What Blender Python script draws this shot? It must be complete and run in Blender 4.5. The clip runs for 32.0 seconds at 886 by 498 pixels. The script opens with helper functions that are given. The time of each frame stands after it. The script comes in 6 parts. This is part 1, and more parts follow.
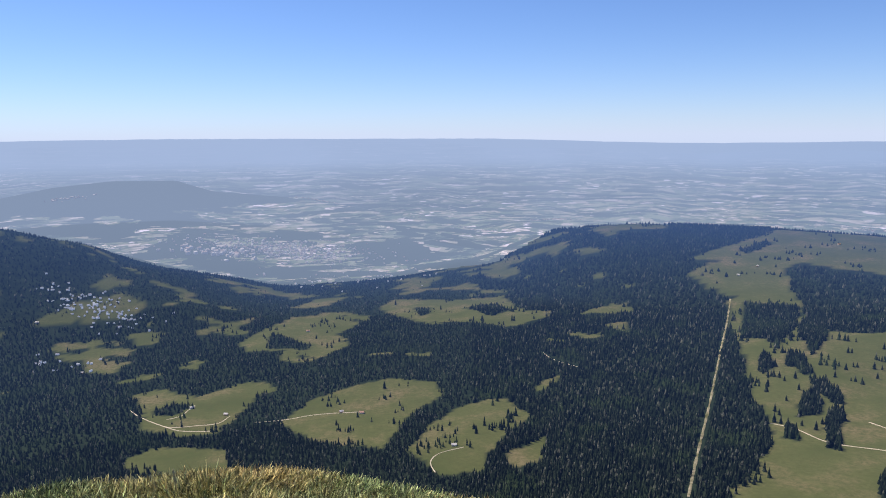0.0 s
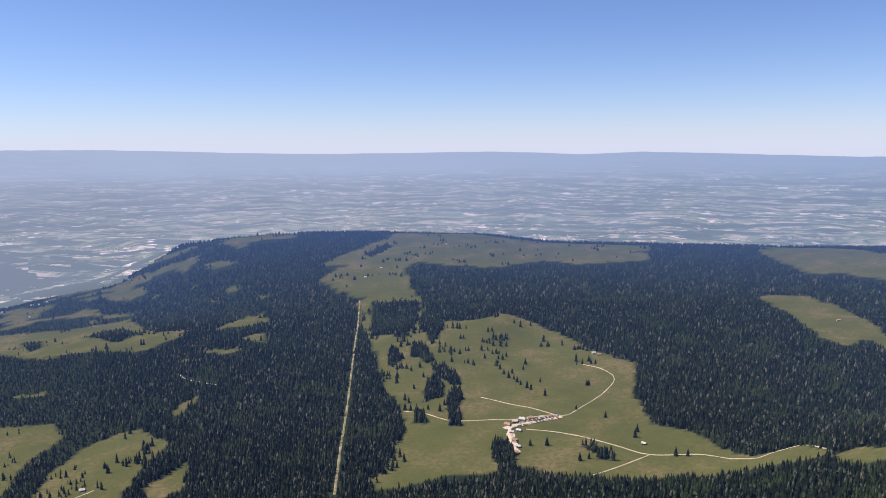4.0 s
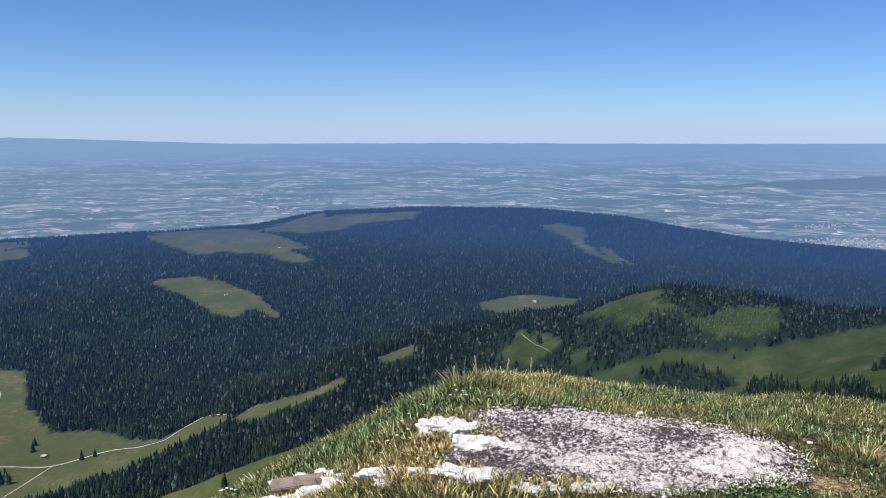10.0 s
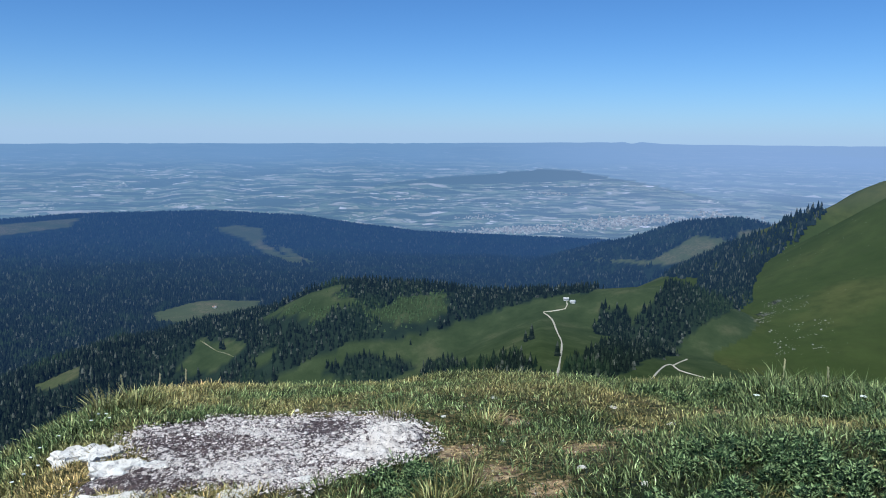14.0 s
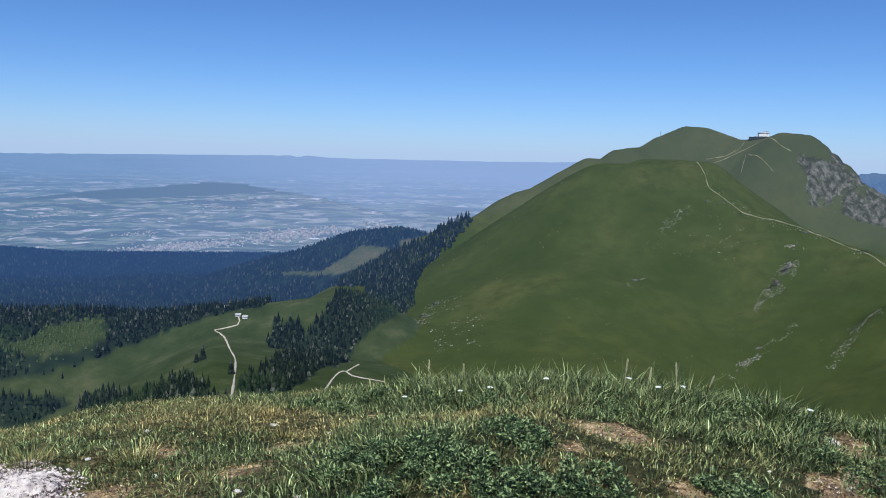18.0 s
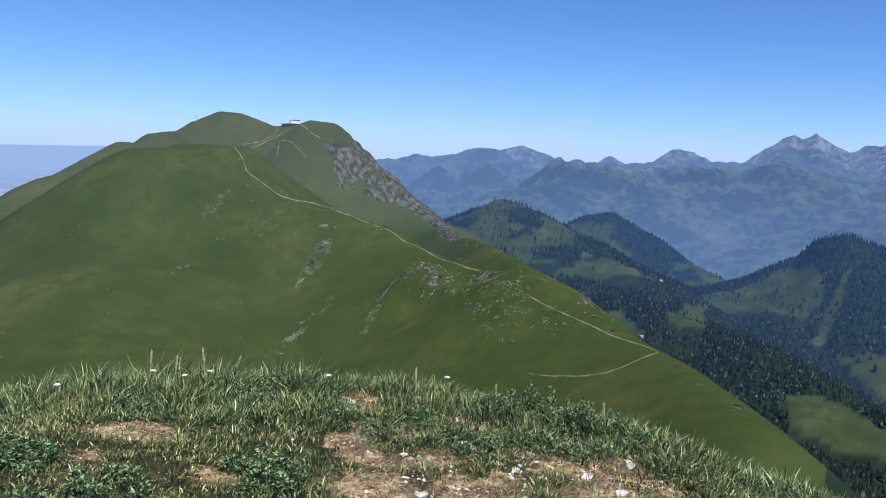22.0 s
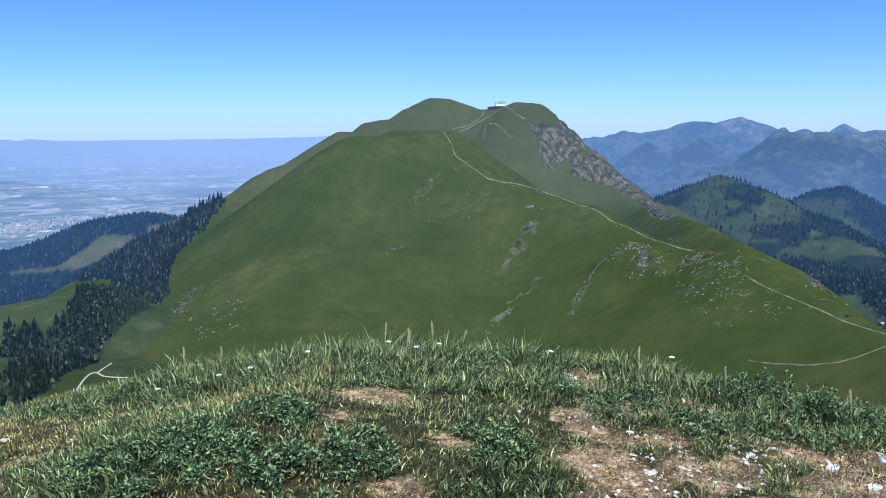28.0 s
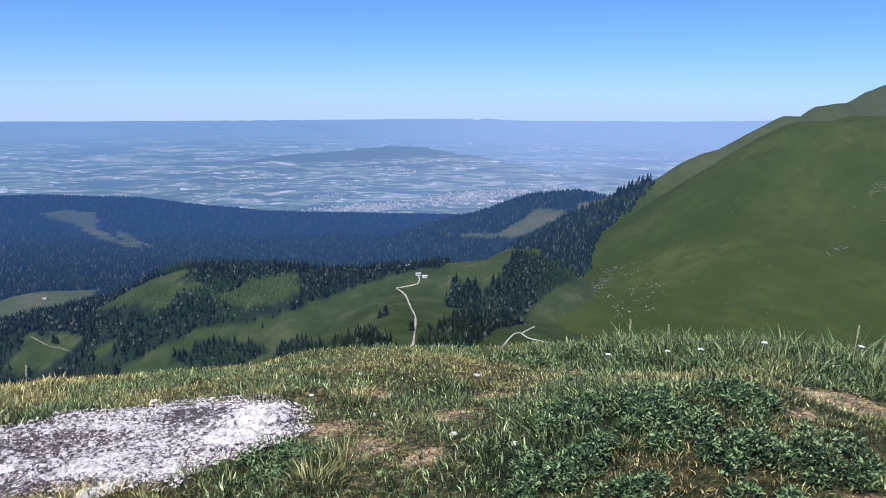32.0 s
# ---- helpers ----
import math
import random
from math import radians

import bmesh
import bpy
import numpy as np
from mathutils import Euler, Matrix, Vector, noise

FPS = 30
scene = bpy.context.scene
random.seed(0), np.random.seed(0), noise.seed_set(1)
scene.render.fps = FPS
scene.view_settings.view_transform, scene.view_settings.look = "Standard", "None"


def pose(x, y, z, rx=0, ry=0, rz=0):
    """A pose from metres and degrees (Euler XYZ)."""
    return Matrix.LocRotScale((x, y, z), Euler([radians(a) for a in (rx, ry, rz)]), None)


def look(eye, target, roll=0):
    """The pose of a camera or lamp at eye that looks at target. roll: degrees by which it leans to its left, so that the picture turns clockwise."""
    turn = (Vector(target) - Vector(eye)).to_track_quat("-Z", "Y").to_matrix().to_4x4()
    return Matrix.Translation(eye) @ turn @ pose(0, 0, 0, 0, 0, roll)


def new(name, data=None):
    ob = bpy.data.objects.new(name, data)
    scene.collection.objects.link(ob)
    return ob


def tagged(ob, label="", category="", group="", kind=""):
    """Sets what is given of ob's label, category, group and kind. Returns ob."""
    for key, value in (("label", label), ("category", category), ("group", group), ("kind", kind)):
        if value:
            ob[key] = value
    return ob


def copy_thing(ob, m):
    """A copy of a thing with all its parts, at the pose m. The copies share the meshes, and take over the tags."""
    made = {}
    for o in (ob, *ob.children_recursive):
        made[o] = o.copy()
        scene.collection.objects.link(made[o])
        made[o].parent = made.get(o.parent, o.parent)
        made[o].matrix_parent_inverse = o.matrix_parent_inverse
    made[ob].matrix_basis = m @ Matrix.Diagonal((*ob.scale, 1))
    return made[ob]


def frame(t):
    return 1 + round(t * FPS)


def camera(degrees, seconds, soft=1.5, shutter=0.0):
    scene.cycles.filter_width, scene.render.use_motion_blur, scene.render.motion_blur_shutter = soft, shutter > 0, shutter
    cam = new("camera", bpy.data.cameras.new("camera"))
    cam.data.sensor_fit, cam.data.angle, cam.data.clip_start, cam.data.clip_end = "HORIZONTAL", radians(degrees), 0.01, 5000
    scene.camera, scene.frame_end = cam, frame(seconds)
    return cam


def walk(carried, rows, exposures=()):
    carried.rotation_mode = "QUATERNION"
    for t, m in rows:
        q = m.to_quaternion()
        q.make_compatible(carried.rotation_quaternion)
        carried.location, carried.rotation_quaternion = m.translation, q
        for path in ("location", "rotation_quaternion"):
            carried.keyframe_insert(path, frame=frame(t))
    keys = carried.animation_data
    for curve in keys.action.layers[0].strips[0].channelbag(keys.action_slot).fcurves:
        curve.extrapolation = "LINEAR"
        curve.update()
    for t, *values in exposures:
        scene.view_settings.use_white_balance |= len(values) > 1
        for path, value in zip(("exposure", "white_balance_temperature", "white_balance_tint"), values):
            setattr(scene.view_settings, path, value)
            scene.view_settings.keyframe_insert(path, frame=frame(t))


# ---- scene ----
cam = camera(59.83, 32.0, 1.0)
PATH = [
    (0.0, -0.212, 0.187, 1.566, 81.69, 0.44, 2.09),
    (0.5, -0.212, 0.187, 1.566, 81.86, 0.20, -1.46),
    (1.0, -0.212, 0.187, 1.566, 81.98, 0.14, -4.71),
    (1.5, -0.212, 0.187, 1.566, 82.09, 0.19, -8.26),
    (2.0, -0.212, 0.187, 1.566, 82.18, 0.29, -11.74),
    (2.5, -0.212, 0.187, 1.566, 82.23, 0.32, -15.00),
    (4.5, -0.212, 0.187, 1.566, 82.43, 0.38, -28.54),
    (5.0, -0.198, 0.195, 1.570, 82.67, 0.26, -32.22),
    (5.5, -0.185, 0.203, 1.573, 82.98, 0.19, -36.61),
    (6.0, -0.171, 0.211, 1.577, 83.26, -0.11, -41.45),
    (6.5, -0.156, 0.220, 1.581, 83.29, -0.27, -45.88),
    (7.0, -0.143, 0.234, 1.585, 83.15, -0.32, -50.02),
    (7.5, -0.123, 0.236, 1.592, 82.78, -0.23, -53.28),
    (8.0, -0.102, 0.225, 1.592, 82.38, -0.05, -56.38),
    (8.5, -0.080, 0.201, 1.590, 81.95, 0.06, -59.42),
    (9.0, -0.056, 0.175, 1.588, 81.61, 0.10, -62.33),
    (9.5, -0.031, 0.154, 1.589, 81.39, -0.03, -65.46),
    (10.0, -0.013, 0.147, 1.592, 81.32, -0.40, -68.64),
    (10.5, -0.001, 0.120, 1.594, 81.32, -0.66, -71.43),
    (11.0, 0.010, 0.083, 1.599, 81.49, -0.98, -74.36),
    (11.5, 0.017, 0.052, 1.606, 81.59, -1.13, -77.07),
    (12.0, 0.015, 0.036, 1.611, 81.62, -1.21, -80.12),
    (12.5, 0.010, 0.021, 1.615, 81.54, -1.13, -83.24),
    (13.0, 0.000, 0.000, 1.620, 81.42, -1.04, -86.18),
    (13.5, -0.017, -0.031, 1.626, 81.34, -0.82, -89.37),
    (14.0, -0.043, -0.077, 1.631, 81.50, -0.58, -92.41),
    (14.5, -0.069, -0.105, 1.638, 81.78, -0.52, -95.33),
    (16.5, -0.118, -0.146, 1.675, 82.52, -0.71, -107.02),
    (17.0, -0.119, -0.155, 1.679, 82.66, -1.00, -109.83),
    (17.5, -0.121, -0.157, 1.682, 82.81, -1.38, -113.10),
    (18.0, -0.127, -0.174, 1.683, 82.90, -1.51, -116.66),
    (18.5, -0.134, -0.202, 1.685, 82.97, -1.62, -120.06),
    (19.0, -0.138, -0.224, 1.687, 83.01, -1.78, -124.17),
    (19.5, -0.146, -0.239, 1.690, 82.98, -1.87, -128.32),
    (20.0, -0.161, -0.249, 1.689, 83.00, -1.94, -132.81),
    (20.5, -0.177, -0.261, 1.685, 83.01, -1.77, -137.33),
    (21.0, -0.185, -0.283, 1.677, 83.05, -1.92, -141.35),
    (21.5, -0.178, -0.307, 1.670, 82.99, -2.32, -145.66),
    (22.0, -0.168, -0.339, 1.665, 82.89, -2.20, -149.85),
    (22.5, -0.157, -0.373, 1.658, 82.76, -2.02, -153.08),
    (23.0, -0.144, -0.405, 1.648, 82.71, -1.78, -155.89),
    (23.5, -0.128, -0.432, 1.634, 82.69, -1.64, -157.82),
    (24.0, -0.111, -0.457, 1.623, 82.62, -1.50, -158.73),
    (24.5, -0.095, -0.485, 1.617, 82.47, -1.62, -158.41),
    (26.5, -0.107, -0.319, 1.647, 81.67, -0.87, -146.92),
    (27.0, -0.111, -0.284, 1.651, 81.51, -0.66, -142.64),
    (27.5, -0.119, -0.254, 1.653, 81.37, -0.25, -138.78),
    (28.0, -0.127, -0.231, 1.653, 81.21, 0.33, -134.81),
    (28.5, -0.133, -0.221, 1.652, 81.01, 0.85, -130.48),
    (29.0, -0.127, -0.209, 1.648, 80.88, 0.87, -126.50),
    (29.5, -0.101, -0.182, 1.642, 80.78, 0.75, -122.59),
    (30.0, -0.074, -0.143, 1.633, 80.68, 0.34, -118.84),
    (30.5, -0.057, -0.101, 1.624, 80.60, -0.08, -115.26),
    (31.0, -0.046, -0.061, 1.615, 80.42, -0.53, -111.38),
    (31.5, -0.042, -0.024, 1.609, 80.22, -1.04, -107.65),
    (32.0, -0.045, -0.001, 1.620, 79.91, -0.45, -103.59),
]
EXPOSURES = [(0, 0.44, 6450, 21), (3, 0.46, 6900, 26), (6, 0.40, 6650, 24), (9, 0.23, 6050, 16), (13, 0.01, 5350, 4), (17, 0.0, 5450, 8), (20, 0.24, 5850, 17), (23, 0.29, 5500, 12), (28, 0.39, 5240, 12), (32, 0.27, 5400, 16)]
walk(cam, [(t, pose(*p)) for t, *p in PATH], EXPOSURES)

# ---- sky and sun ----
SUN_BEARING, SUN_HEIGHT = 303.0, 57.0
world = bpy.data.worlds.new("world")
scene.world = world
world.use_nodes = True
sky = world.node_tree.nodes.new("ShaderNodeTexSky")
sky.sky_type, sky.sun_disc = "NISHITA", False
sky.sun_elevation, sky.sun_rotation = radians(SUN_HEIGHT), radians(SUN_BEARING)
sky.altitude, sky.air_density, sky.dust_density, sky.ozone_density = 2200, 1.0, 0.6, 4.0
tint = world.node_tree.nodes.new("ShaderNodeMix")
tint.data_type, tint.blend_type = "RGBA", "MULTIPLY"
tint.inputs[0].default_value, tint.inputs[7].default_value = 1.0, (0.74, 0.93, 1.13, 1)
world.node_tree.links.new(sky.outputs[0], tint.inputs[6])
# pale haze that thins out within a few degrees above the horizon, all round
upward = world.node_tree.nodes.new("ShaderNodeSeparateXYZ")
world.node_tree.links.new(world.node_tree.nodes.new("ShaderNodeTexCoord").outputs["Generated"], upward.inputs[0])
thin = world.node_tree.nodes.new("ShaderNodeMath")
thin.operation, thin.inputs[1].default_value = "MULTIPLY", -1 / 0.036
world.node_tree.links.new(upward.outputs[2], thin.inputs[0])
fade = world.node_tree.nodes.new("ShaderNodeMath")
fade.operation, fade.inputs[0].default_value, fade.use_clamp = "POWER", math.e, True
world.node_tree.links.new(thin.outputs[0], fade.inputs[1])
share = world.node_tree.nodes.new("ShaderNodeMath")
share.operation, share.inputs[1].default_value = "MULTIPLY", 0.82
world.node_tree.links.new(fade.outputs[0], share.inputs[0])
haze = world.node_tree.nodes.new("ShaderNodeMix")
haze.data_type, haze.inputs[7].default_value = "RGBA", (5.4, 6.45, 7.9, 1)
world.node_tree.links.new(share.outputs[0], haze.inputs[0])
world.node_tree.links.new(tint.outputs[2], haze.inputs[6])
world.node_tree.links.new(haze.outputs[2], world.node_tree.nodes["Background"].inputs[0])
world.node_tree.nodes["Background"].inputs[1].default_value = 0.086
sun_lamp = new("sun", bpy.data.lights.new("sun", "SUN"))
sun_lamp.data.energy, sun_lamp.data.angle, sun_lamp.data.color = 5.0, radians(0.53), (1.0, 0.93, 0.80)
sun_from = Vector((math.sin(radians(SUN_BEARING)) * math.cos(radians(SUN_HEIGHT)), math.cos(radians(SUN_BEARING)) * math.cos(radians(SUN_HEIGHT)), math.sin(radians(SUN_HEIGHT))))
sun_lamp.matrix_world = look(sun_from * 100, (0, 0, 0))


# ---- materials ----
class Nodes:
    """Short hand for one procedural material."""

    def __init__(self, name, roughness=0.9):
        self.mat = bpy.data.materials.new(name)
        self.mat.use_nodes = True
        self.tree = self.mat.node_tree
        self.bsdf = self.tree.nodes["Principled BSDF"]
        self.bsdf.inputs["Roughness"].default_value = roughness
        self.bsdf.inputs["Specular IOR Level"].default_value = 0.25
        self.place = self.add("ShaderNodeTexCoord").outputs["Object"]

    def add(self, kind, **settings):
        node = self.tree.nodes.new(kind)
        for key, value in settings.items():
            if key in node.inputs:
                node.inputs[key].default_value = value
        return node

    def link(self, a, b):
        self.tree.links.new(a, b)

    def scaled(self, x, y, z):
        node = self.tree.nodes.new("ShaderNodeMapping")
        self.link(self.place, node.inputs["Vector"])
        node.inputs["Scale"].default_value = (x, y, z)
        return node.outputs[0]

    def noise(self, scale, detail=4.0, rough=0.55, vector=None):
        node = self.add("ShaderNodeTexNoise", Scale=scale, Detail=detail, Roughness=rough)
        self.link(vector or self.place, node.inputs["Vector"])
        return node.outputs["Fac"]

    def ramp(self, fac, *stops):
        node = self.tree.nodes.new("ShaderNodeValToRGB")
        self.link(fac, node.inputs[0])
        ramp = node.color_ramp
        while len(ramp.elements) < len(stops):
            ramp.elements.new(0.5)
        for element, (at, colour) in zip(ramp.elements, stops):
            element.position, element.color = at, (*colour, 1)
        return node.outputs["Color"]

    def mask(self, fac, low, high):
        node = self.add("ShaderNodeMapRange")
        node.interpolation_type = "SMOOTHSTEP"
        node.inputs["From Min"].default_value, node.inputs["From Max"].default_value = low, high
        self.link(fac, node.inputs["Value"])
        return node.outputs["Result"]

    def mix(self, fac, a, b, blend="MIX"):
        node = self.tree.nodes.new("ShaderNodeMix")
        node.data_type, node.blend_type = "RGBA", blend
        for value, socket in ((fac, node.inputs[0]), (a, node.inputs[6]), (b, node.inputs[7])):
            if isinstance(value, (int, float)):
                socket.default_value = value
            elif isinstance(value, tuple):
                socket.default_value = (*value, 1)
            else:
                self.link(value, socket)
        return node.outputs[2]

    def math(self, kind, a, b):
        node = self.tree.nodes.new("ShaderNodeMath")
        node.operation = kind
        for value, socket in ((a, node.inputs[0]), (b, node.inputs[1])):
            if isinstance(value, (int, float)):
                socket.default_value = value
            else:
                self.link(value, socket)
        return node.outputs[0]

    def attribute(self, name):
        node = self.tree.nodes.new("ShaderNodeAttribute")
        node.attribute_name = name
        return node.outputs["Fac"]

    def bump(self, fac, strength, distance):
        node = self.add("ShaderNodeBump", Strength=strength, Distance=distance)
        self.link(fac, node.inputs["Height"])
        self.link(node.outputs[0], self.bsdf.inputs["Normal"])

    def dull(self):
        self.bsdf.inputs["Specular IOR Level"].default_value = 0.0

    def done(self, colour):
        if isinstance(colour, tuple):
            self.bsdf.inputs["Base Color"].default_value = (*colour, 1)
        else:
            self.link(colour, self.bsdf.inputs["Base Color"])
        return self.mat

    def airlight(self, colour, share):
        """For the distance: haze painted into the surface as emission."""
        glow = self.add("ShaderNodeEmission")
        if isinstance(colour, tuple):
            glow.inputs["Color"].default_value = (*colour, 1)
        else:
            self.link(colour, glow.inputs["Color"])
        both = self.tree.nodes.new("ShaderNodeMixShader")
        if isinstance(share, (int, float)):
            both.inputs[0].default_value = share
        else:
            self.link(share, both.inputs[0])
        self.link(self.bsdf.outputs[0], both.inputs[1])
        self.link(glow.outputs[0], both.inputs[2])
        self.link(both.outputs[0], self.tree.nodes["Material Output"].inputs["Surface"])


# Haze painted as blue emission, mostly beyond a kilometre, where nothing shifts any more.
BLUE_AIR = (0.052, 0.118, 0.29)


def land_material():
    n = Nodes("land")
    n.dull()
    grass = n.ramp(n.noise(0.012, 6, 0.6), (0.3, (0.058, 0.075, 0.024)), (0.5, (0.088, 0.098, 0.036)), (0.66, (0.155, 0.130, 0.068)))
    fine = n.noise(0.15, 5, 0.7)
    grass = n.mix(n.mask(fine, 0.3, 0.75), grass, (0.067, 0.075, 0.027))
    deep_green = n.ramp(n.noise(0.03, 6, 0.65), (0.35, (0.032, 0.045, 0.014)), (0.55, (0.046, 0.061, 0.021)), (0.7, (0.078, 0.083, 0.035)))
    grass = n.mix(n.attribute("fresh"), grass, deep_green)
    wood = n.ramp(n.noise(0.05, 4), (0.35, (0.013, 0.021, 0.013)), (0.7, (0.024, 0.036, 0.019)))
    colour = n.mix(n.attribute("open"), wood, grass)
    bare = n.mix(n.noise(0.2, 5), (0.240, 0.208, 0.152), (0.336, 0.304, 0.240))
    colour = n.mix(n.attribute("bare"), colour, bare)
    n.bump(n.noise(0.3, 5, 0.7), 0.6, 1.0)
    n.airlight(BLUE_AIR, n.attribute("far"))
    return n.done(colour)


def mountain_material():
    n = Nodes("mountain_grass")
    n.dull()
    grass = n.ramp(n.noise(0.008, 6, 0.6), (0.32, (0.034, 0.049, 0.011)), (0.5, (0.049, 0.065, 0.017)), (0.7, (0.079, 0.083, 0.025)))
    grass = n.mix(n.mask(n.noise(0.05, 5, 0.6, n.scaled(1, 1, 0.35)), 0.3, 0.8), grass, (0.039, 0.052, 0.014))
    rock = n.ramp(n.noise(0.11, 8, 0.72, n.scaled(1, 1, 0.28)), (0.44, (0.013, 0.015, 0.011)), (0.52, (0.078, 0.075, 0.064)), (0.64, (0.201, 0.192, 0.169)))
    worn = n.math("ADD", n.attribute("bare"), n.math("MULTIPLY", n.math("SUBTRACT", n.noise(0.30, 6, 0.8, n.scaled(1, 1, 0.6)), 0.5), 2.2))
    colour = n.mix(n.mask(worn, 0.50, 0.66), grass, rock)
    colour = n.mix(n.math("MULTIPLY", n.attribute("grey"), 0.35), colour, (0.096, 0.098, 0.055))
    relief = n.math("ADD", n.noise(0.10, 6, 0.72), n.math("MULTIPLY", n.noise(0.025, 4, 0.6), 0.9))
    n.bump(relief, 0.30, 3.0)
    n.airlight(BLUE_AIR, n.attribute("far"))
    return n.done(colour)


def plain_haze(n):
    """The plain's painted haze emission, paler towards the sun's side and past bearing 86."""
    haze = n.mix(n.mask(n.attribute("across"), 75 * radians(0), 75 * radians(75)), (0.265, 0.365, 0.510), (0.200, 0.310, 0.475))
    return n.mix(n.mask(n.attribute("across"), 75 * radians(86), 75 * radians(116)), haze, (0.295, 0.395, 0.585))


def plain_material():
    n = Nodes("plain")
    n.dull()
    both = n.add("ShaderNodeCombineXYZ")
    n.link(n.attribute("across"), both.inputs[0]), n.link(n.attribute("along"), both.inputs[1])

    def drawn_out(along_x, along_y, turned):
        """The plain's places, drawn out to long bands."""
        shift = n.add("ShaderNodeMapping")
        n.link(both.outputs[0], shift.inputs["Vector"])
        shift.inputs["Scale"].default_value, shift.inputs["Rotation"].default_value = (along_x, along_y, 1), (0, 0, radians(turned))
        return shift.outputs[0]

    def fields_of(size, turned):
        """Fields of about that size, each of one tone, lying askew."""
        shift = n.add("ShaderNodeMapping")
        n.link(both.outputs[0], shift.inputs["Vector"])
        shift.inputs["Scale"].default_value, shift.inputs["Rotation"].default_value = (size, size * 1.5, 1), (0, 0, radians(turned))
        cells = n.add("ShaderNodeTexVoronoi", Scale=1.0)
        n.link(shift.outputs[0], cells.inputs["Vector"])
        tone = n.add("ShaderNodeSeparateColor")
        n.link(cells.outputs["Color"], tone.inputs[0])
        return tone.outputs[0]

    broad = n.ramp(fields_of(0.70, 4), (0.0, (0.040, 0.061, 0.041)), (0.3, (0.090, 0.122, 0.077)), (0.55, (0.150, 0.179, 0.112)), (0.8, (0.260, 0.244, 0.189)), (0.94, (0.360, 0.310, 0.283)), (1.0, (0.560, 0.489, 0.496)))
    slim = n.ramp(fields_of(1.35, -5), (0.0, (0.040, 0.066, 0.041)), (0.35, (0.080, 0.113, 0.059)), (0.65, (0.150, 0.160, 0.094)), (0.84, (0.340, 0.291, 0.236)), (0.96, (0.520, 0.451, 0.448)), (1.0, (0.750, 0.667, 0.755)))
    colour = n.mix(n.mask(n.noise(0.10, 4, 0.6, both.outputs[0]), 0.44, 0.56), broad, slim)
    roofs = n.mask(n.math("MULTIPLY", fields_of(6.0, 12), n.mask(n.noise(0.16, 3, 0.6, both.outputs[0]), 0.56, 0.66)), 0.72, 0.80)
    colour = n.mix(roofs, colour, (0.80, 0.68, 0.60))
    forest = (0.012, 0.024, 0.018)
    colour = n.mix(n.mask(n.noise(0.55, 6, 0.66, drawn_out(0.22, 1.0, 2)), 0.515, 0.535), colour, forest)
    colour = n.mix(n.mask(n.noise(1.0, 4, 0.65, drawn_out(0.16, 1.3, 7)), 0.56, 0.58), colour, forest)
    colour = n.mix(n.mask(n.math("ADD", n.attribute("wood"), n.math("MULTIPLY", n.math("SUBTRACT", n.noise(0.5, 5, 0.7, both.outputs[0]), 0.5), 1.6)), 0.46, 0.54), colour, forest)
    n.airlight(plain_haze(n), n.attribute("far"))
    return n.done(colour)


def range_material():
    n = Nodes("far_mountains")
    n.dull()
    patches = n.math("ADD", n.math("MULTIPLY", n.noise(0.0055, 3, 0.5), 0.45), n.math("MULTIPLY", n.noise(0.024, 6, 0.7, n.scaled(1, 1, 0.4)), 0.55))
    patches = n.math("ADD", patches, n.math("MULTIPLY", n.math("SUBTRACT", 0.62, n.attribute("steep")), 0.17))
    ground = n.ramp(patches, (0.44, (0.014, 0.023, 0.015)), (0.49, (0.032, 0.046, 0.025)), (0.54, (0.075, 0.092, 0.046)), (0.66, (0.125, 0.130, 0.080)))
    rock = n.ramp(n.noise(0.02, 6, 0.7, n.scaled(1, 1, 0.35)), (0.40, (0.05, 0.05, 0.047)), (0.60, (0.34, 0.325, 0.30)))
    colour = n.mix(n.attribute("bare"), ground, rock)
    n.bump(n.noise(0.014, 7, 0.72), 1.0, 45.0)
    # blue haze over the ranges, put in as emission by distance and height
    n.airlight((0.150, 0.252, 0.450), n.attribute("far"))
    return n.done(colour)


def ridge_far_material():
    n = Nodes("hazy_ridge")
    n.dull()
    # nearly all of the ridge's colour is painted haze emission
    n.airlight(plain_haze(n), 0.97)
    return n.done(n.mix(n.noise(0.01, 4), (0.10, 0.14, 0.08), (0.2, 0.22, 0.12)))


def needles_material():
    n = Nodes("needles")
    n.dull()
    chance = n.add("ShaderNodeNewGeometry").outputs["Random Per Island"]
    colour = n.ramp(chance, (0.0, (0.005, 0.008, 0.006)), (0.55, (0.012, 0.019, 0.012)), (0.86, (0.030, 0.040, 0.024)), (1.0, (0.125, 0.130, 0.100)))
    colour = n.mix(n.mask(n.noise(0.5, 3), 0.35, 0.8), colour, (0.007, 0.012, 0.008))
    stands = n.mask(n.noise(0.014, 4), 0.52, 0.66)
    colour = n.mix(stands, colour, n.ramp(chance, (0.0, (0.011, 0.022, 0.010)), (1.0, (0.035, 0.051, 0.022))))
    # far trees draw together in tone, then take blue haze as emission
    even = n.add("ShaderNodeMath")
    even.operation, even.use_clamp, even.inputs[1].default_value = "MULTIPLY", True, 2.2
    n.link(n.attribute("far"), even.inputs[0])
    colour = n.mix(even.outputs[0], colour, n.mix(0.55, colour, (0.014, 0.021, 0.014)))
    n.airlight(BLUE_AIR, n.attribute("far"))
    return n.done(colour)


